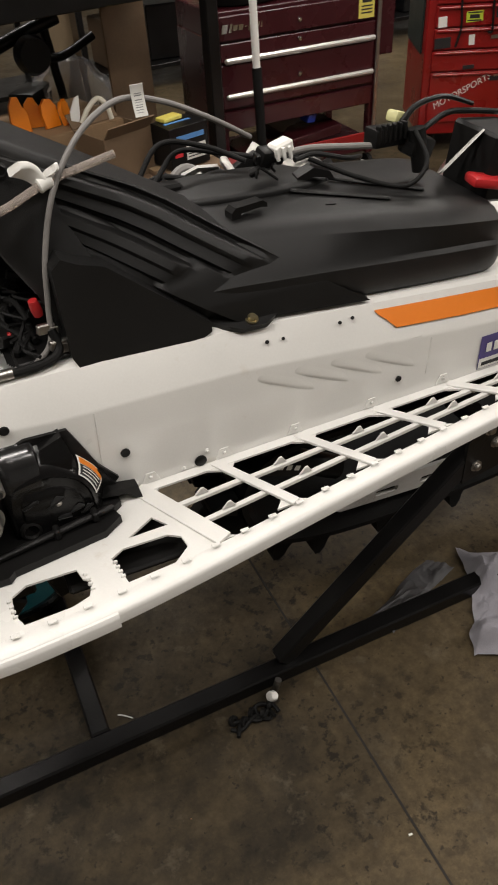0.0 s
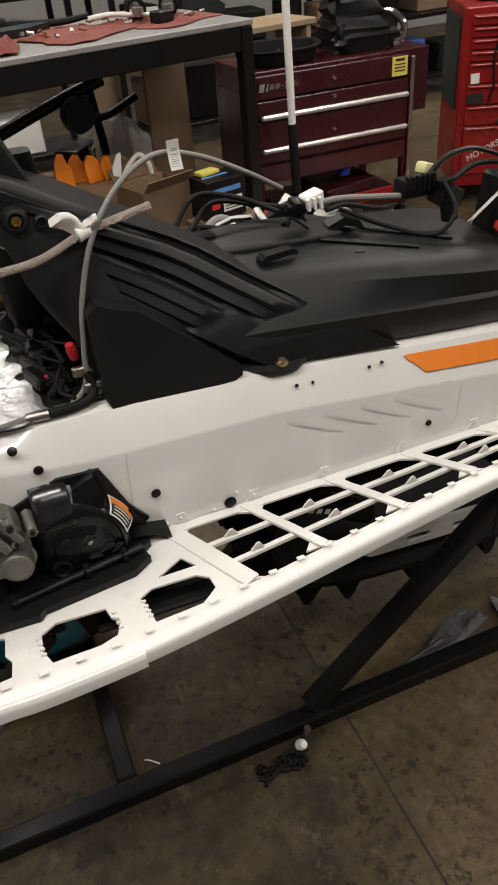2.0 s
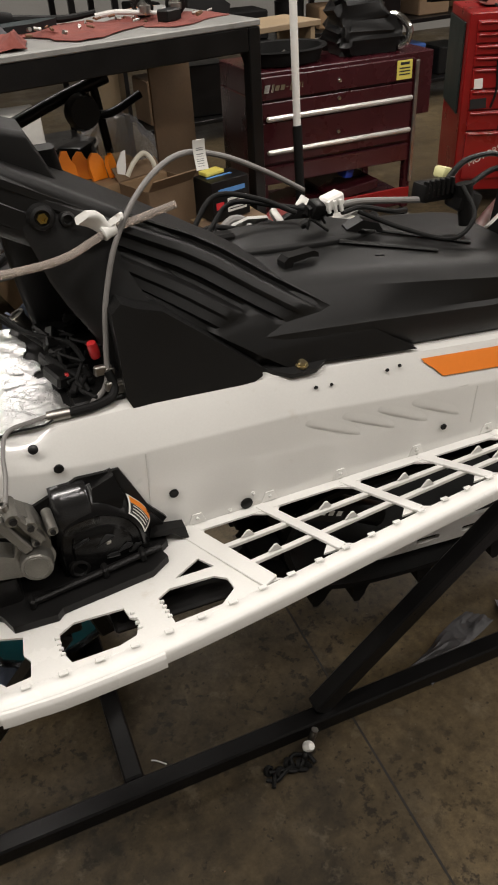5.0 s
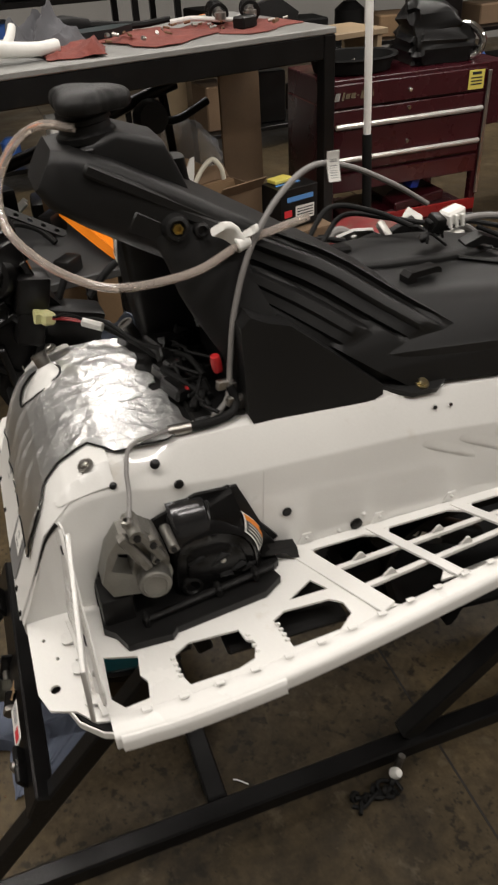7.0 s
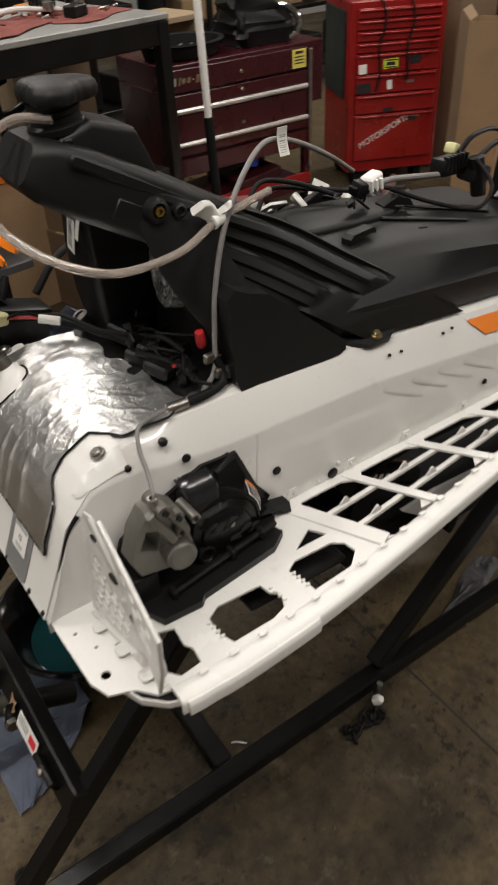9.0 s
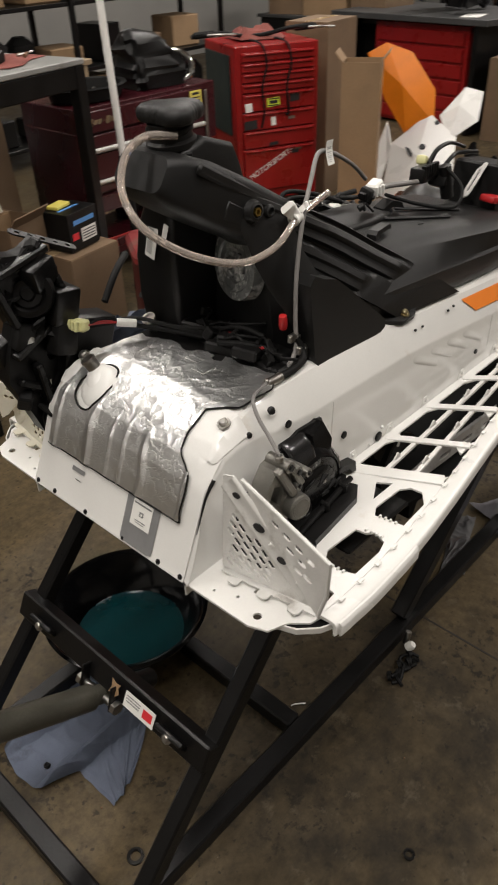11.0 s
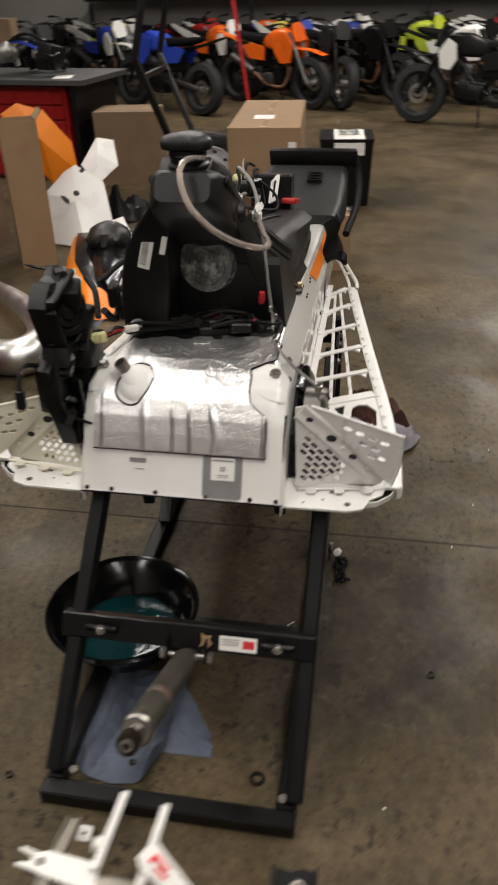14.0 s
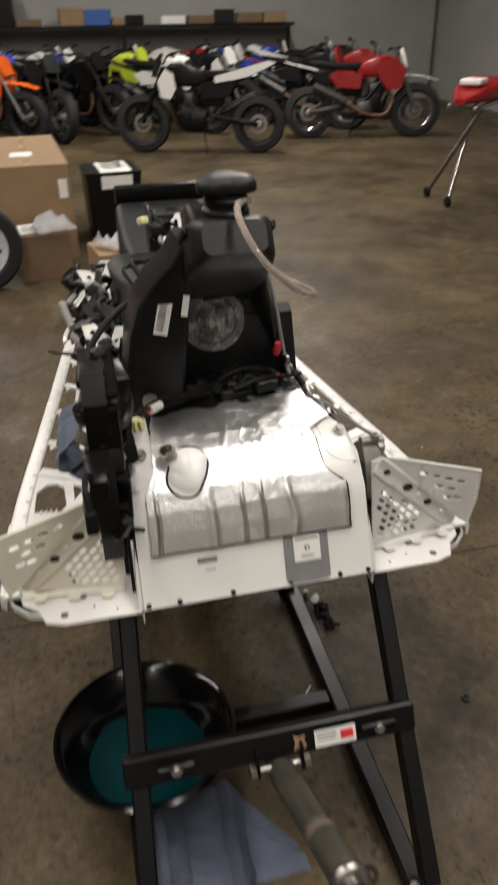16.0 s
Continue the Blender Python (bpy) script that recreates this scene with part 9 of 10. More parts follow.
for c, s in (((-0.754, -0.215, 0.50), (0.002, 0.06, 0.13)), ((-0.25, 0.03, 0.668), (0.20, 0.16, 0.002))):
    b = bm_new()
    box(b, c, s)
    part("label", put(b, m), PAPER, ship, smooth=0)
carton("low_carton", (3.55, -0.02, 0), (0.34, 0.34, 0.34), 10, "brown cardboard carton behind the snowmobile", CARD)
openc, m = carton("open_carton", (4.28, 0.47, 0), (0.34, 0.34, 0.30), 6, "brown cardboard carton with a printed sheet and clear plastic", CARD2, False)
b = bm_new()
box(b, (0.01, 0.06, 0.309), (0.24, 0.20, 0.002), rot(0, 0, 8))
sh = part("printed_sheet", put(b, m), PAPER, openc, "white printed sheet", 0)
for k in range(3):
    b = bm_new()
    box(b, (-0.05 + 0.05 * k, 0.06, 0.3115), (0.018, 0.14, 0.001), rot(0, 0, 8))
    part("print", put(b, m), INK, sh, smooth=0)
b = bm_new()
cloth(b, 4.20, 0.38, 0.318, 0.26, 0.24, 20, 0.07, 44.0, 8, 30)
solid("plastic_bag", b, WRAP, "crumpled clear plastic bag on an open carton", "plastic bag")
b = bm_new()
cloth(b, 3.53, -0.04, 0.35, 0.26, 0.26, 40, 0.08, 51.0, 8, 30)
solid("plastic_bag", b, WRAP, "crumpled clear plastic bag on a carton", "plastic bag")
# black crate with a label over its top
cr = thing("black_crate", (5.22, -0.09, 0), "black plastic crate with a white printed sheet", "crate")
m = pose(5.22, -0.09, 0, 0, 0, 4)
b = bm_new()
loft(b, [[m @ Vector((x * f, y * f, z)) for x, y in rrect(0.46, 0.42, 0.03)] for z, f in ((0.0, 0.92), (0.46, 1.0), (0.50, 1.03), (0.52, 1.03), (0.52, 0.96))])
part("crate_body", b, BLACK, cr)
b = bm_new()
sheet(b, lambda u, v: m @ (Vector((-0.14 + 0.34 * (u - 0.35) / 0.65, -0.14 + 0.24 * v, 0.525 + 0.004 * math.sin(7 * v))) if u > 0.35 else Vector((-0.236 + 0.096 * max(0.0, u - 0.25) / 0.1, -0.14 + 0.24 * v, 0.40 + 0.125 * min(1.0, u / 0.25)))), 20, 6, 0.003)
sh = part("printed_sheet", b, PAPER, cr, "white printed sheet")
for k in range(5):
    b = bm_new()
    box(b, (-0.08 + 0.055 * k, -0.02 + 0.01 * (k % 2), 0.5335), (0.022, 0.17, 0.001))
    part("print", put(b, m), (INK, GREY_DECAL)[k % 2], sh, smooth=0)

# wheeled dolly with a tall double handle
dolly = thing("wheel_dolly", (4.3, 0.8, 0), "two-wheeled trailer dolly with white rims and black handle bars", "dolly")


def road_wheel(parent, c, axis, R, r_rim, width, rim_mat, holes=8):
    m = wheel_matrix(c, axis)
    h = width / 2
    b = bm_new()
    lathe(b, [(r_rim, -h * 0.8), (r_rim + 0.02, -h), (R - 0.03, -h), (R - 0.008, -h * 0.75), (R, -h * 0.3), (R, h * 0.3), (R - 0.008, h * 0.75), (R - 0.03, h), (r_rim + 0.02, h), (r_rim, h * 0.8), (r_rim, -h * 0.8)], m, 40)
    w = part("tyre", b, TYRE, parent)
    b = bm_new()
    lathe(b, [(r_rim + 0.004, h * 0.85), (r_rim - 0.008, h * 0.85), (r_rim - 0.012, h * 0.4), (r_rim * 0.62, h * 0.25), (r_rim * 0.5, h * 0.5), (0.05, h * 0.5), (0.04, h * 0.62), (0, h * 0.62), (0, -h * 0.1), (r_rim * 0.9, -h * 0.1), (r_rim + 0.004, -h * 0.8)], m, 40)
    rim = part("rim", b, rim_mat, w, "pale painted steel rim")
    for k in range(holes):
        a = 2 * math.pi * k / holes
        b = bm_new()
        rr = r_rim * 0.78
        lathe(b, [(0, 0.004), (0.013, 0.004), (0.015, 0), (0, 0)], m @ Matrix.Translation((rr * math.cos(a), rr * math.sin(a), h * 0.30)) @ Matrix.Diagonal((1, 1.4, 1, 1)), 10)
        part("rim_hole", b, INK, rim)
    b = bm_new()
    box(b, m @ Vector((0, 0, h * 0.66)), (0.02, 0.07, 0.07), None, 0.01, 2)
    part("hub", b, STEELBLACK, rim)
    return w


road_wheel(dolly, (3.96, 0.865, 0.288), (-0.96, -0.26, 0), 0.286, 0.180, 0.15, RIMWHITE)
road_wheel(dolly, (4.95, 0.99, 0.288), (-0.96, -0.26, 0.1), 0.286, 0.180, 0.15, RIMWHITE)
b = bm_new()
beam(b, (4.02, 0.88, 0.26), (4.95, 0.99, 0.26), 0.05, 0.05, (0, 0, 1), 0.004)
part("axle_beam", b, STEELBLACK, dolly)
for foot, bend, top in (((4.30, 0.99, 0.25), (4.12, 1.30, 1.17), (4.16, 1.16, 1.78)), ((4.98, 1.02, 0.30), (5.22, 1.43, 1.12), (5.18, 1.27, 1.75))):
    b = bm_new()
    beam(b, foot, bend, 0.045, 0.045, (0, 1, 0), 0.006)
    beam(b, Vector(bend) + Vector((0, 0, -0.015)), top, 0.043, 0.043, (0, 1, 0), 0.006)
    part("handle_bar", b, STEELBLACK, dolly)
for p0, p1 in (((4.15, 1.26, 1.05), (5.17, 1.38, 1.02)), ((4.26, 1.05, 0.42), (5.02, 1.08, 0.44))):
    b = bm_new()
    beam(b, p0, p1, 0.035, 0.035, (0, 0, 1), 0.004)
    part("handle_brace", b, STEELBLACK, dolly)

# far work bench with red drawers under it
fb = thing("far_bench", (6.6, 2.9, 0), "dark-topped work bench with red drawers beneath", "work bench")
m = pose(5.64, 2.34, 0, 0, 0, -6)
for nm, c, s, mt in (("bench_top", (0.45, 0.75, 0.86), (1.0, 1.7, 0.05), DARKBENCH), ("end_panel", (0.40, 0.02, 0.42), (0.85, 0.05, 0.83), STEELBLACK), ("drawer_chest", (0.42, 0.62, 0.42), (0.75, 1.0, 0.80), RED), ("end_panel", (0.40, 1.50, 0.42), (0.85, 0.05, 0.83), STEELBLACK)):
    b = bm_new()
    box(b, c, s, None, 0.005)
    part(nm, put(b, m), mt, fb)
for k in range(6):
    b = bm_new()
    box(b, (0.035, 0.62, 0.10 + 0.125 * k), (0.02, 0.92, 0.105), None, 0.004)
    part("drawer", put(b, m), RED, fb)
b = bm_new()
box(b, (0.15, 0.18, 0.888), (0.26, 0.16, 0.004), rot(0, 0, 20))
solid("paper_sheet", put(b, m), PAPER, "white paper sheet on the far bench", "paper", smooth=0)
eng = thing("engine_block", (6.4, 2.95, 0.886), "dark motorcycle engine with pale castings on the far bench", "engine")
rng = random.Random(31)
for k in range(16):
    b = bm_new()
    c = m @ Vector((0.40 + rng.uniform(-0.25, 0.25), 0.55 + rng.uniform(-0.35, 0.35), 0.96 + rng.uniform(0, 0.16)))
    if k % 2:
        lathe(b, [(0, 0.05), (0.05, 0.05), (0.07, 0.03), (0.07, -0.03), (0.05, -0.05), (0, -0.05)], Matrix.Translation(c) @ rot(rng.uniform(0, 90), rng.uniform(0, 90), 0).to_4x4(), 16)
    else:
        box(b, c, (rng.uniform(0.08, 0.2), rng.uniform(0.08, 0.2), 0.14), rot(rng.uniform(-20, 20), rng.uniform(-20, 20), rng.uniform(0, 90)), 0.015, 2)
    part("casting", b, (STEELBLACK, CASTALU, BLACK, STEELBLACK)[k % 4], eng)
for k in range(3):
    b = bm_new()
    tube(b, [m @ Vector((0.3 + 0.1 * k, 0.3, 0.95)), m @ Vector((0.2, 0.45, 1.12 + 0.05 * k)), m @ Vector((0.35, 0.8, 1.15)), m @ Vector((0.5, 1.0, 0.95))], 0.014, 8)
    part("hose", b, RUBBER if k else BLUE, eng)
# cartons stacked on a low cabinet beside the far bench
lc = thing("low_cabinet", (6.35, 4.3, 0), "dull grey steel cabinet under stacked cartons", "cabinet")
b = bm_new()
box(b, (6.35, 4.25, 0.38), (0.55, 1.7, 0.76), None, 0.006)
part("cabinet_body", b, STEELBLACK, lc)
b = bm_new()
box(b, (6.35, 4.25, 0.775), (0.60, 1.76, 0.03), None, 0.004)
part("cabinet_top", b, DARKBENCH, lc)
for k, (y, z, w, h2) in enumerate(((3.75, 0.792, 0.42, 0.26), (4.30, 0.792, 0.50, 0.30), (4.82, 0.792, 0.40, 0.22), (3.85, 1.066, 0.34, 0.20), (4.38, 1.106, 0.40, 0.24))):
    carton("stacked_carton", (6.32, y, z), (0.42, w, h2), (-6, 4, 10, 8, -10)[k], "brown cardboard carton stacked beside the far bench", CARD if k % 2 else CARD2, group="cartons beside the far bench")
# shelf boxes behind the far bench
for k, (x, y, s, mt) in enumerate(((8.6, 5.1, (0.5, 0.6, 0.42), CARD), (8.7, 5.8, (0.5, 0.5, 0.36), CARD), (8.7, 4.5, (0.4, 0.5, 0.30), CARD2), (8.8, 6.4, (0.45, 0.45, 0.40), CARD2))):
    carton("stored_carton", (x, y, 0.95), s, 6 * k, "brown cardboard carton stored on a rack", mt, group="cartons on the rack")
srk = thing("storage_rack", (8.7, 5.5, 0), "black steel storage rack holding cartons", "rack")
b = bm_new()
box(b, (8.7, 5.5, 0.925), (0.8, 2.6, 0.05), None, 0.004)
part("shelf", b, STEELBLACK, srk)
for y in (4.3, 5.5, 6.7):
    for x in (8.4, 9.0):
        b = bm_new()
        box(b, (x, y, 0.45), (0.05, 0.05, 0.90))
        part("post", b, STEELBLACK, srk)


# ---- motorcycles ----
SPOKE = mat("dull_spoke_steel", (0.20, 0.20, 0.20), 0.4, 0.9, 0.1, 20)
BIKE_METAL = mat("dull_bike_castings", (0.13, 0.125, 0.12), 0.45, 0.8, 0.2, 20)


def motorcycle(x, y, turn, lean, body, trim, seat_mat, label, wheel_r=(0.345, 0.33), rim_mat=STEELBLACK, plate=None, tank_h=1.0):
    """A dirt or dual-sport motorcycle; local x points forward, origin below its middle."""
    th = thing("motorcycle", (x, y, 0), label, "motorcycle", "parked motorcycles")
    m = pose(x, y, 0, 0, 0, turn) @ rot(lean, 0, 0).to_4x4()

    def P(n, bm, mt, parent=None, lab="", smooth=45):
        return part(n, put(bm, m), mt, parent or th, lab, smooth)

    wb = 0.735
    for nm, wx, R, w in (("front_wheel", wb, wheel_r[0], 0.14), ("rear_wheel", -wb, wheel_r[1], 0.18)):
        c = (wx, 0, R)
        b = bm_new()
        rr = R - 0.118
        lathe(b, [(rr, -w * 0.3), (rr + 0.03, -w * 0.5), (R - 0.015, -w * 0.42), (R, -w * 0.15), (R, w * 0.15), (R - 0.015, w * 0.42), (rr + 0.03, w * 0.5), (rr, w * 0.3), (rr, -w * 0.3)], wheel_matrix(c, (0, 1, 0)), 36)
        tyre = P(nm, b, TYRE)
        b = bm_new()
        lathe(b, [(rr - 0.012, -w * 0.25), (rr + 0.006, -w * 0.32), (rr + 0.006, w * 0.32), (rr - 0.012, w * 0.25), (rr - 0.012, -w * 0.25)], wheel_matrix(c, (0, 1, 0)), 36)
        rim = P("rim", b, rim_mat, tyre)
        b = bm_new()
        for k in range(18):
            a = 2 * math.pi * k / 18
            a2 = a + (0.35 if k % 2 else -0.35)
            rod(b, (wx + (rr - 0.01) * math.cos(a), 0, R + (rr - 0.01) * math.sin(a)), (wx + 0.04 * math.cos(a2), 0.03 if k % 2 else -0.03, R + 0.04 * math.sin(a2)), 0.0028, 4)
        P("spokes", b, SPOKE, tyre)
        b = bm_new()
        lathe(b, [(0, -0.06), (0.045, -0.05), (0.03, 0), (0.045, 0.05), (0, 0.06)], wheel_matrix(c, (0, 1, 0)), 14)
        P("hub", b, CASTALU, tyre)
        b = bm_new()
        lathe(b, [(0.07, 0.05), (0.115, 0.05), (0.115, 0.054), (0.07, 0.054), (0.07, 0.05)], wheel_matrix(c, (0, 1, 0)), 24)
        P("brake_disc", b, STEEL, tyre)
    R0, R1 = wheel_r
    for s in (-0.09, 0.09):
        b = bm_new()
        rod(b, (wb, s, R0), (wb - 0.17, s, R0 + 0.36), 0.030, 10)
        rod(b, (wb - 0.17, s, R0 + 0.36), (wb - 0.30, s, R0 + 0.64), 0.024, 10)
        P("fork_leg", b, STEELBLACK if trim is BLACK else SPOKE)
        b = bm_new()
        beam(b, (-wb, s * 1.1, R1), (-0.18, s * 0.9, 0.42), 0.03, 0.06, (0, 0, 1), 0.008)
        P("swingarm", b, STEELBLACK if body is BLACK else BIKE_METAL)
        b = bm_new()
        tube(b, [(0.40, s * 0.3, 0.92), (0.25, s * 1.2, 0.74), (0.05, s * 1.4, 0.50), (-0.15, s * 1.3, 0.36)], 0.02, 8)
        tube(b, [(0.38, s * 0.3, 0.88), (0.34, s * 0.6, 0.55), (0.22, s * 0.9, 0.28), (-0.12, s * 1.1, 0.26)], 0.017, 8)
        tube(b, [(-0.02, s, 0.78), (-0.35, s, 0.80), (-0.62, s * 0.8, 0.86)], 0.014, 8)
        P("frame_tube", b, STEELBLACK)
    # engine
    for c, s, mt in (((0.08, 0, 0.40), (0.36, 0.24, 0.24), STEELBLACK), ((0.17, 0, 0.60), (0.17, 0.17, 0.20), BIKE_METAL), ((0.02, -0.14, 0.38), (0.20, 0.06, 0.18), BIKE_METAL), ((0.02, 0.14, 0.38), (0.22, 0.06, 0.20), STEELBLACK)):
        b = bm_new()
        box(b, c, s, rot(0, -8, 0), 0.03, 2)
        P("engine_casting", b, mt)
    for k in range(4):
        b = bm_new()
        box(b, (0.17, 0, 0.53 + 0.04 * k), (0.20, 0.20, 0.010), rot(0, -8, 0), 0.003)
        P("cooling_fin", b, BIKE_METAL)
    b = bm_new()
    box(b, (0.27, 0, 0.70), (0.08, 0.30, 0.26), rot(0, 18, 0), 0.02, 2)
    P("radiator", b, BLACK)
    b = bm_new()
    box(b, (-0.16, 0, 0.66), (0.30, 0.20, 0.26), rot(0, -6, 0), 0.05, 2)
    P("air_box", b, BLACK)
    b = bm_new()
    tube(b, [(0.25, -0.05, 0.62), (0.40, -0.09, 0.50), (0.30, -0.13, 0.30), (0.02, -0.15, 0.32), (-0.25, -0.15, 0.46)], 0.024, 10)
    P("header_pipe", b, RUST)
    b = bm_new()
    rod(b, (-0.25, -0.155, 0.47), (-0.68, -0.16, 0.66), 0.052, 14)
    P("muffler", b, BIKE_METAL, None, "grey metal muffler")
    # bodywork
    b = bm_new()
    rings = []
    for xx, w, zc, h in ((0.42, 0.10, 0.93, 0.10), (0.34, 0.24, 0.91, 0.22), (0.18, 0.30, 0.89, 0.26), (0.02, 0.24, 0.86, 0.20), (-0.10, 0.14, 0.84, 0.10)):
        rings.append([Vector((xx, a, zc * tank_h + c)) for a, c in rrect(w, h, 0.05)])
    loft(b, rings)
    P("fuel_tank", b, body)
    for s in (-1, 1):
        b = bm_new()
        prism(b, [(0.46, 0.64), (0.50, 0.82), (0.40, 0.96), (0.30, 0.90), (0.27, 0.74), (0.34, 0.62)] if plate else [(0.50, 0.62), (0.56, 0.86), (0.40, 1.0), (0.15, 0.92), (0.20, 0.74), (0.32, 0.60)], [], 0.018, Matrix.Translation((0, s * 0.165, 0)) @ rot(90, 0, 0).to_4x4())
        P("shroud", b, plate or body)
        b = bm_new()
        prism(b, [(-0.05, 0.62), (-0.02, 0.80), (-0.30, 0.84), (-0.48, 0.80), (-0.36, 0.64)], [], 0.016, Matrix.Translation((0, s * 0.125, 0)) @ rot(90, 0, 0).to_4x4())
        P("side_panel", b, body)
        if plate:
            b = bm_new()
            prism(b, [(-0.22, 0.80), (-0.20, 0.87), (-0.86, 1.04), (-0.94, 1.02), (-0.60, 0.86)], [], 0.014, Matrix.Translation((0, s * 0.135, 0)) @ rot(90, 0, 0).to_4x4())
            P("tail_panel", b, plate)
    b = bm_new()
    rings = []
    for xx, w, zc, h in ((0.05, 0.14, 0.90, 0.08), (-0.15, 0.20, 0.89, 0.10), (-0.40, 0.20, 0.90, 0.09), (-0.62, 0.16, 0.93, 0.07), (-0.72, 0.10, 0.95, 0.04)):
        rings.append([Vector((xx, a, zc + c)) for a, c in rrect(w, h, 0.03)])
    loft(b, rings)
    P("seat", b, seat_mat)
    for nm, pts in (("rear_fender", ((-0.45, 0.83), (-0.70, 0.88), (-0.92, 0.93), (-1.08, 0.97))), ("front_fender", ((0.25, 0.80), (0.50, 0.80), (0.78, 0.78), (1.02, 0.72)))):
        b = bm_new()
        rings = []
        for k, (xx, zz) in enumerate(pts):
            w = 0.17 - 0.02 * k
            rings.append([Vector((xx, a, zz - 0.9 * abs(a) ** 1.6 + h)) for h in (0,) for a in np.linspace(-w / 2, w / 2, 7)])
        loft(b, rings, closed=False)
        bmesh.ops.recalc_face_normals(b, faces=b.faces)
        bmesh.ops.solidify(b, geom=list(b.faces), thickness=0.006)
        P(nm, b, trim)
    b = bm_new()
    prism(b, [(-0.10, -0.10), (0.10, -0.10), (0.12, 0.05), (0.06, 0.14), (-0.06, 0.14), (-0.12, 0.05)], [], 0.03, Matrix.Translation((wb - 0.20, 0, R0 + 0.62)) @ rot(70, 0, 90).to_4x4())
    P("headlight_mask", b, plate if plate and body is not BLACK else trim)
    b = bm_new()
    tube(b, [(wb - 0.34, -0.40, R0 + 0.76), (wb - 0.30, -0.22, R0 + 0.76), (wb - 0.28, -0.08, R0 + 0.68), (wb - 0.28, 0.08, R0 + 0.68), (wb - 0.30, 0.22, R0 + 0.76), (wb - 0.34, 0.40, R0 + 0.76)], 0.011, 8)
    P("handlebar", b, STEELBLACK)
    for s in (-1, 1):
        b = bm_new()
        rod(b, (wb - 0.335, s * 0.30, R0 + 0.76), (wb - 0.345, s * 0.42, R0 + 0.76), 0.018, 10)
        P("grip", b, RUBBER)
    b = bm_new()
    rod(b, (-0.05, 0.14, 0.32), (-0.12, 0.30, 0.005), 0.010, 8)
    P("kickstand", b, STEELBLACK)
    return th


def bike_between(fx, fy, rx, ry, *args, **kw):
    """Places a motorcycle by the floor points under its front and rear wheels."""
    return motorcycle((fx + rx) / 2, (fy + ry) / 2, math.degrees(math.atan2(fy - ry, fx - rx)), *args, **kw)


bike_between(9.25, -0.76, 8.75, -2.22, 4, BLACK, BLACK, RUBBER, "black and white dual-sport motorcycle on its stand", plate=PAPER)
bike_between(9.35, -4.55, 9.70, -3.15, -4, RED, PAPER, RUBBER, "red and white sport motorcycle parked in the row", rim_mat=CHROME)
bike_between(10.35, 0.62, 11.25, 1.85, 5, BIKE_ORANGE, BIKE_ORANGE, RUBBER, "orange dirt motorcycle parked in the row")
bike_between(10.35, 0.25, 11.55, 0.95, -5, BLACK, BLACK, RUBBER, "black street motorcycle with a round fender", rim_mat=CHROME)
bike_between(10.55, 3.35, 9.75, 2.10, 5, BLUE, BLACK, RUBBER, "dark blue dirt motorcycle with a grey muffler")
bike_between(12.0, -0.25, 12.9, 0.95, 4, BLUE, BLUE, RUBBER, "blue and white dirt motorcycle parked behind", plate=PAPER)
bike_between(11.9, -1.35, 12.9, -0.25, 5, LIME, LIME, RUBBER, "yellow-green dirt motorcycle parked behind")
bike_between(12.4, 0.95, 13.2, 2.1, 4, YELLOW, BLACK, RUBBER, "yellow dirt motorcycle parked behind")
bike_between(11.6, 3.6, 12.6, 4.8, 5, BLUE, PAPER, RUBBER, "blue and white motorcycle at the back wall", plate=PAPER)
bike_between(11.0, 4.8, 12.1, 5.8, -4, BLACK, BLACK, RUBBER, "black motorcycle at the back wall")
bike_between(11.3, -2.6, 12.4, -1.6, 4, BLACK, PAPER, RUBBER, "black and white motorcycle parked behind", plate=PAPER)
bike_between(11.2, -5.0, 11.8, -3.6, -4, RED, BLACK, RUBBER, "red motorcycle parked behind the row")
bike_between(12.0, 2.2, 13.0, 3.3, 4, RED, RED, RUBBER, "red dirt motorcycle at the back wall")
bike_between(11.55, 1.75, 12.5, 2.9, 6, BIKE_ORANGE, BLACK, RUBBER, "orange and black dirt motorcycle parked behind", plate=PAPER)
bike_between(10.9, -0.55, 11.9, 0.35, 5, BLACK, BLACK, RUBBER, "black dirt motorcycle parked behind")
bike_between(11.4, 0.9, 12.3, 1.6, -5, BLACK, BLUE, RUBBER, "black and blue dirt motorcycle parked behind", plate=PAPER)
bike_between(10.6, -1.9, 11.5, -0.9, 5, PAPER, BLACK, RUBBER, "white and black motorcycle parked behind")
bike_between(10.4, -3.9, 11.3, -2.9, -5, BLACK, RED, RUBBER, "black and red motorcycle parked behind", rim_mat=CHROME)
bike_between(12.6, -2.9, 13.2, -1.9, 5, BLUE, BLUE, RUBBER, "blue dirt motorcycle at the back wall", plate=PAPER)
bike_between(9.9, 4.5, 10.9, 5.4, 5, BLACK, BLACK, RUBBER, "black motorcycle by the far bench", plate=PAPER)
bike_between(12.7, -4.6, 13.2, -3.4, 5, BLACK, PAPER, RUBBER, "black and white motorcycle at the back wall", plate=PAPER)
rng = random.Random(91)
for k in range(9):
    y = -5.2 + 1.28 * k
    body = (BLACK, BLUE, RED, BLACK, PAPER, BIKE_ORANGE, BLACK, LIME, BLACK)[k]
    bike_between(12.95 + rng.uniform(-0.15, 0.1), y, 13.35, y + 1.40, rng.uniform(-6, 6), body, (BLACK, PAPER)[k % 2], RUBBER, "dirt motorcycle parked tight against the back wall", plate=(None, PAPER, BLACK)[k % 3], rim_mat=(STEELBLACK, CHROME)[k % 2])
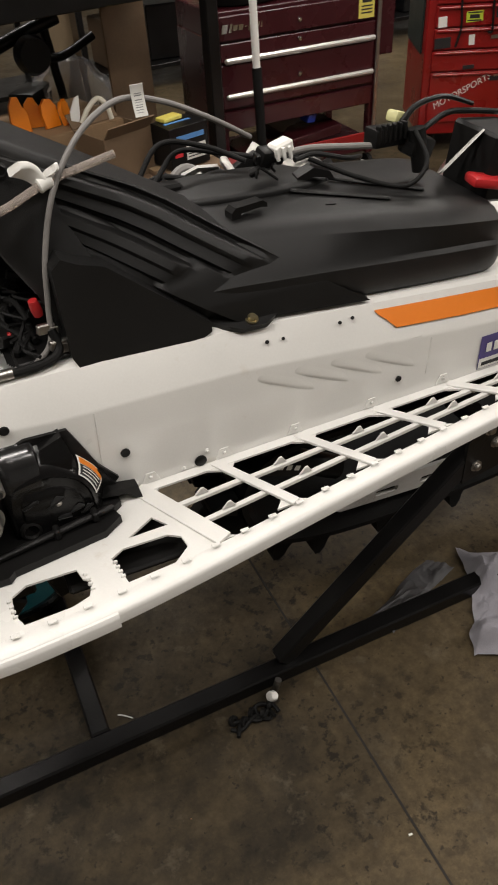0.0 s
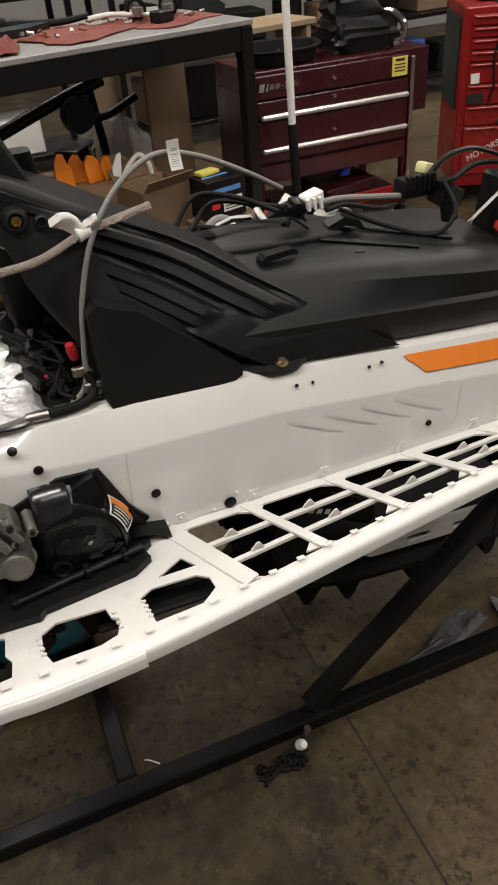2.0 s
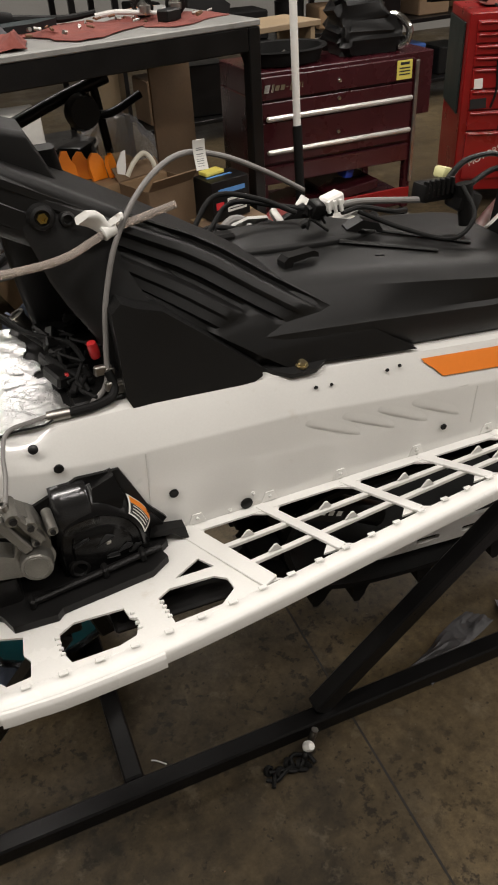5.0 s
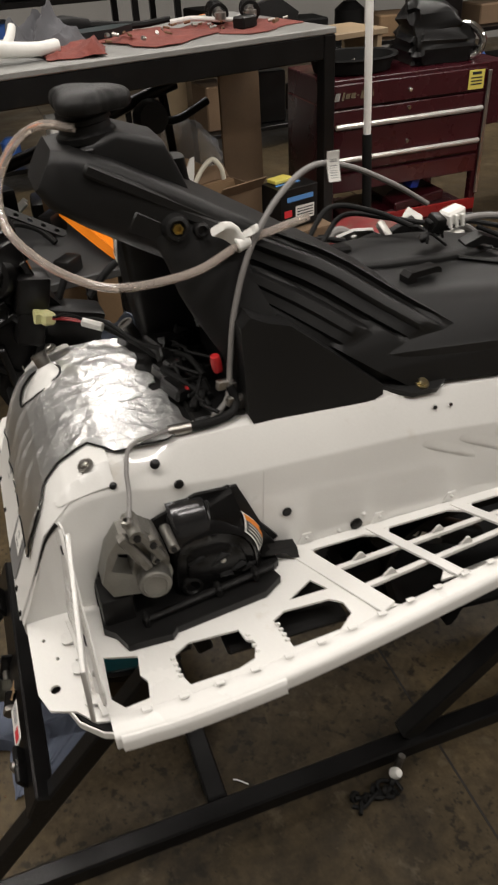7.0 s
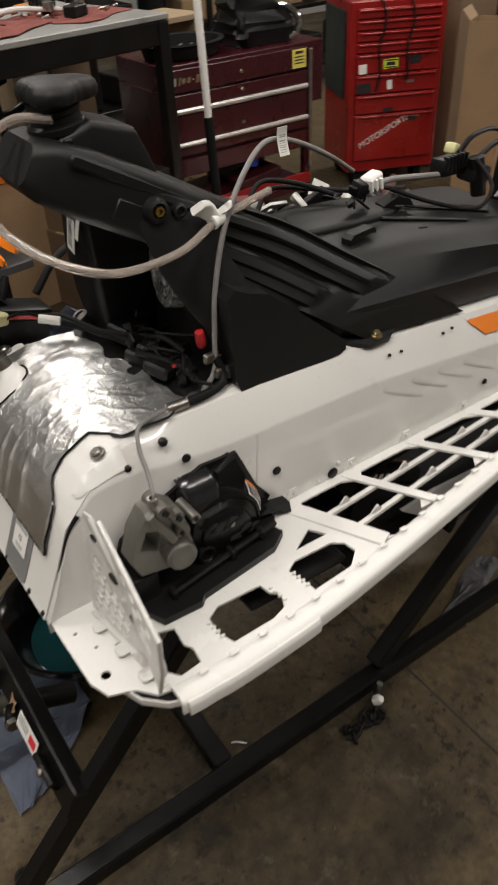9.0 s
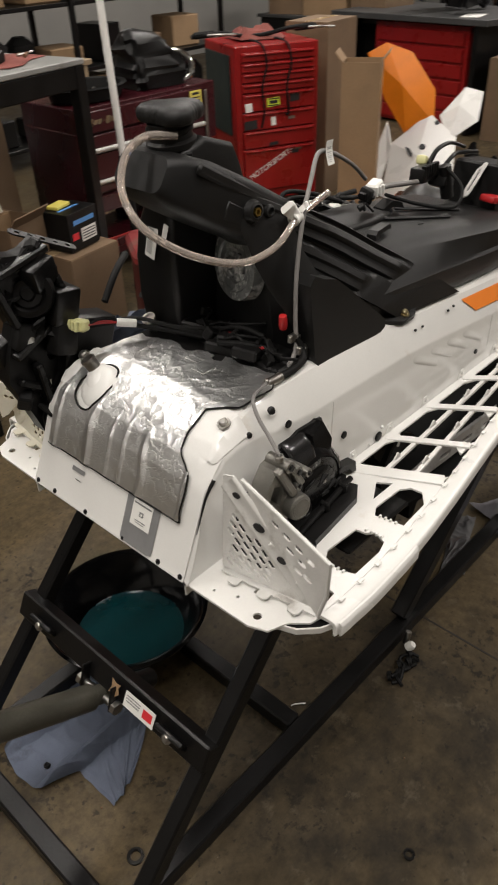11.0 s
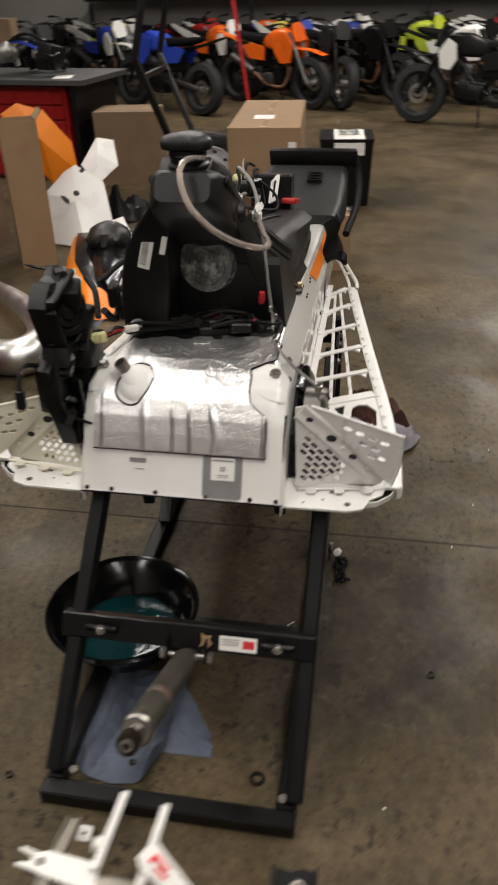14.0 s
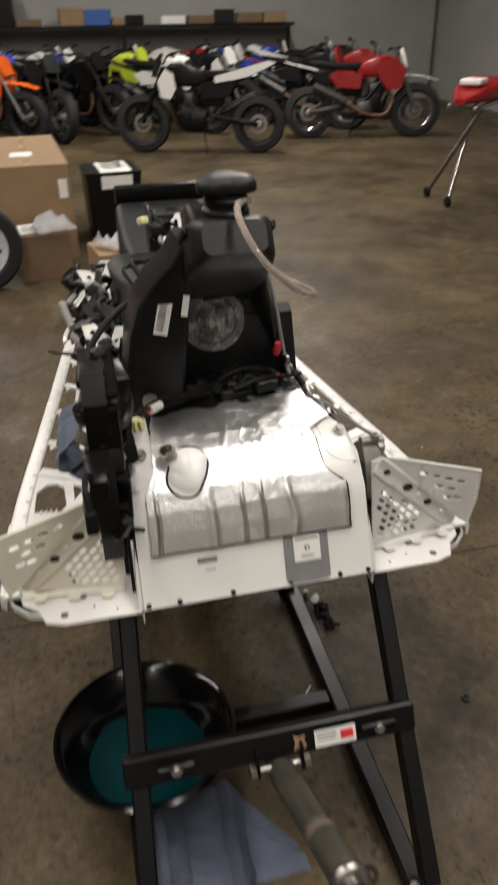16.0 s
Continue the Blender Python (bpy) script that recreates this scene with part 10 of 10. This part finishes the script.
# dark racks along the walls behind the bench and the parked row
def rack(x0, y0, x1, y1, h, shelves, seed, label):
    th = thing("wall_rack", ((x0 + x1) / 2, (y0 + y1) / 2, 0), label, "rack", "racks along the walls")
    d = Vector((x1 - x0, y1 - y0, 0))
    n = Vector((-d.y, d.x, 0)).normalized() * 0.25
    p0, p1 = Vector((x0, y0, 0)), Vector((x1, y1, 0))
    for f in (0, 0.5, 1):
        for s in (-1, 1):
            b = bm_new()
            q = p0.lerp(p1, f) + n * s
            beam(b, q, q + Vector((0, 0, h)), 0.04, 0.04, (1, 0, 0), 0.003)
            part("post", b, STEELBLACK, th)
    for k in range(shelves):
        b = bm_new()
        z = 0.15 + k * (h - 0.2) / (shelves - 1)
        beam(b, p0 + Vector((0, 0, z)), p1 + Vector((0, 0, z)), 0.5, 0.03, (0, 0, 1), 0.003)
        part("shelf", b, STEELBLACK, th)
        rg = random.Random(seed + k)
        f = 0.05
        while f < 0.93 and k < shelves - 1:
            w = rg.uniform(0.16, 0.42)
            hh = rg.uniform(0.12, (h - 0.2) / (shelves - 1) - 0.08)
            q = p0.lerp(p1, f + w / 2 / d.length) + Vector((0, 0, z + 0.0155))
            b = bm_new()
            if rg.random() < 0.3:
                lathe(b, [(0, 0), (w * 0.35, 0), (w * 0.35, hh * 0.8), (w * 0.15, hh), (0, hh)], Matrix.Translation(q), 14)
            else:
                box(b, q + Vector((0, 0, hh / 2)), (w * 0.9, 0.32, hh) if abs(d.x) > abs(d.y) else (0.32, w * 0.9, hh), rot(0, 0, rg.uniform(-8, 8) + math.degrees(math.atan2(d.y, d.x)) % 90 * 0), 0.01)
            solid("stored_item", b, rg.choice((BLACK, STEELBLACK, CARD2, CARD, RUBBER, BURGUNDY, NAVY, BLACK, PAPER)), "stored workshop item on a dark rack", "stored item", "items on the racks")
            f += (w + rg.uniform(0.02, 0.2)) / d.length
    return th


rack(-2.6, 4.3, 1.2, 4.6, 2.1, 5, 3, "tall dark steel rack with stored items behind the bench")
rack(1.5, 4.7, 5.2, 5.1, 2.1, 5, 13, "tall dark steel rack with stored items behind the cabinets")
# red machine on a folding work stand
ws = thing("work_stand", (5.9, -3.7, 0), "grey steel work stand with splayed legs and castors", "work stand")
for p0, p1 in (((5.3, -3.09, 0.05), (5.75, -3.5, 0.80)), ((5.75, -3.10, 0.05), (5.45, -3.4, 0.80)), ((6.5, -4.4, 0.05), (6.1, -4.0, 0.80)), ((6.1, -4.6, 0.05), (6.4, -4.1, 0.80)), ((5.4, -3.3, 0.80), (6.4, -4.3, 0.80)), ((5.7, -3.2, 0.80), (6.7, -4.2, 0.80))):
    b = bm_new()
    beam(b, p0, p1, 0.035, 0.035, (0, 0, 1) if abs(p0[2] - p1[2]) < 0.1 else (1, 0, 0), 0.004)
    part("strut", b, STEEL, ws)
for c in ((5.3, -3.09), (5.75, -3.10), (6.5, -4.4), (6.1, -4.6)):
    b = bm_new()
    rod(b, (c[0], c[1] - 0.015, 0.045), (c[0], c[1] + 0.015, 0.045), 0.045, 14)
    part("castor", b, RUBBER, ws)
rm = thing("red_fender", (6.0, -3.75, 0.82), "red plastic fender set on the work stand", "fender")
b = bm_new()
rings = []
for f, w, h in ((0, 0.1, 0.04), (0.2, 0.36, 0.12), (0.5, 0.42, 0.18), (0.8, 0.34, 0.14), (1, 0.12, 0.05)):
    p = Vector((5.5, -3.2, 0.83)).lerp(Vector((6.5, -4.3, 0.83)), f)
    rings.append([p + Vector((a * 0.74, a * 0.67, h / 2 + c)) for a, c in rrect(w, h, 0.04)])
loft(b, rings)
part("fender_shell", b, RED, rm)
b = bm_new()
box(b, (5.75, -3.45, 0.99), (0.2, 0.2, 0.05), rot(0, 0, -48), 0.015, 2)
part("white_badge", b, PAPER, rm)
# back-wall shelf with odds and ends
b = bm_new()
box(b, (13.7, 0.5, 1.35), (0.6, 9.0, 0.05))
box(b, (13.7, 0.5, 0.65), (0.6, 9.0, 0.05))
for y in (-3.9, -1.0, 2.0, 4.9):
    box(b, (13.45, y, 0.66), (0.06, 0.06, 1.32))
solid("wall_shelf", b, STEELBLACK, "dark steel shelf along the back wall", "shelf")
rng = random.Random(77)
y = -3.9
for k in range(26):
    w, h = rng.uniform(0.14, 0.46), rng.uniform(0.08, 0.34) * (2.0 if y > 0.6 else 1.0)
    y += w / 2 + rng.choice((0.01, 0.03, 0.05, 0.30))
    if y > 4.6:
        break
    b = bm_new()
    box(b, (13.62, y, 1.377 + h / 2), (0.3, w, h), rot(0, 0, rng.uniform(-8, 8)), 0.01)
    solid("stored_box", b, (BLACK, STEELBLACK, CARD2, BLACK, RUBBER)[k % 5] if y > 0.6 else (CARD, CARD2, STEELBLACK, CARD2, PAPER, BLACK, CARD, NAVY)[k % 8], "small storage box on the wall shelf", "storage box", "boxes on the wall shelf")
    y += w / 2
# red steel post rising by the parked row
b = bm_new()
rod(b, (9.65, 1.42, 0.0), (9.72, 1.72, 1.9), 0.026, 10)
solid("red_pole", b, REDPLASTIC, "thin red pole leaning by the motorcycles", "pole")
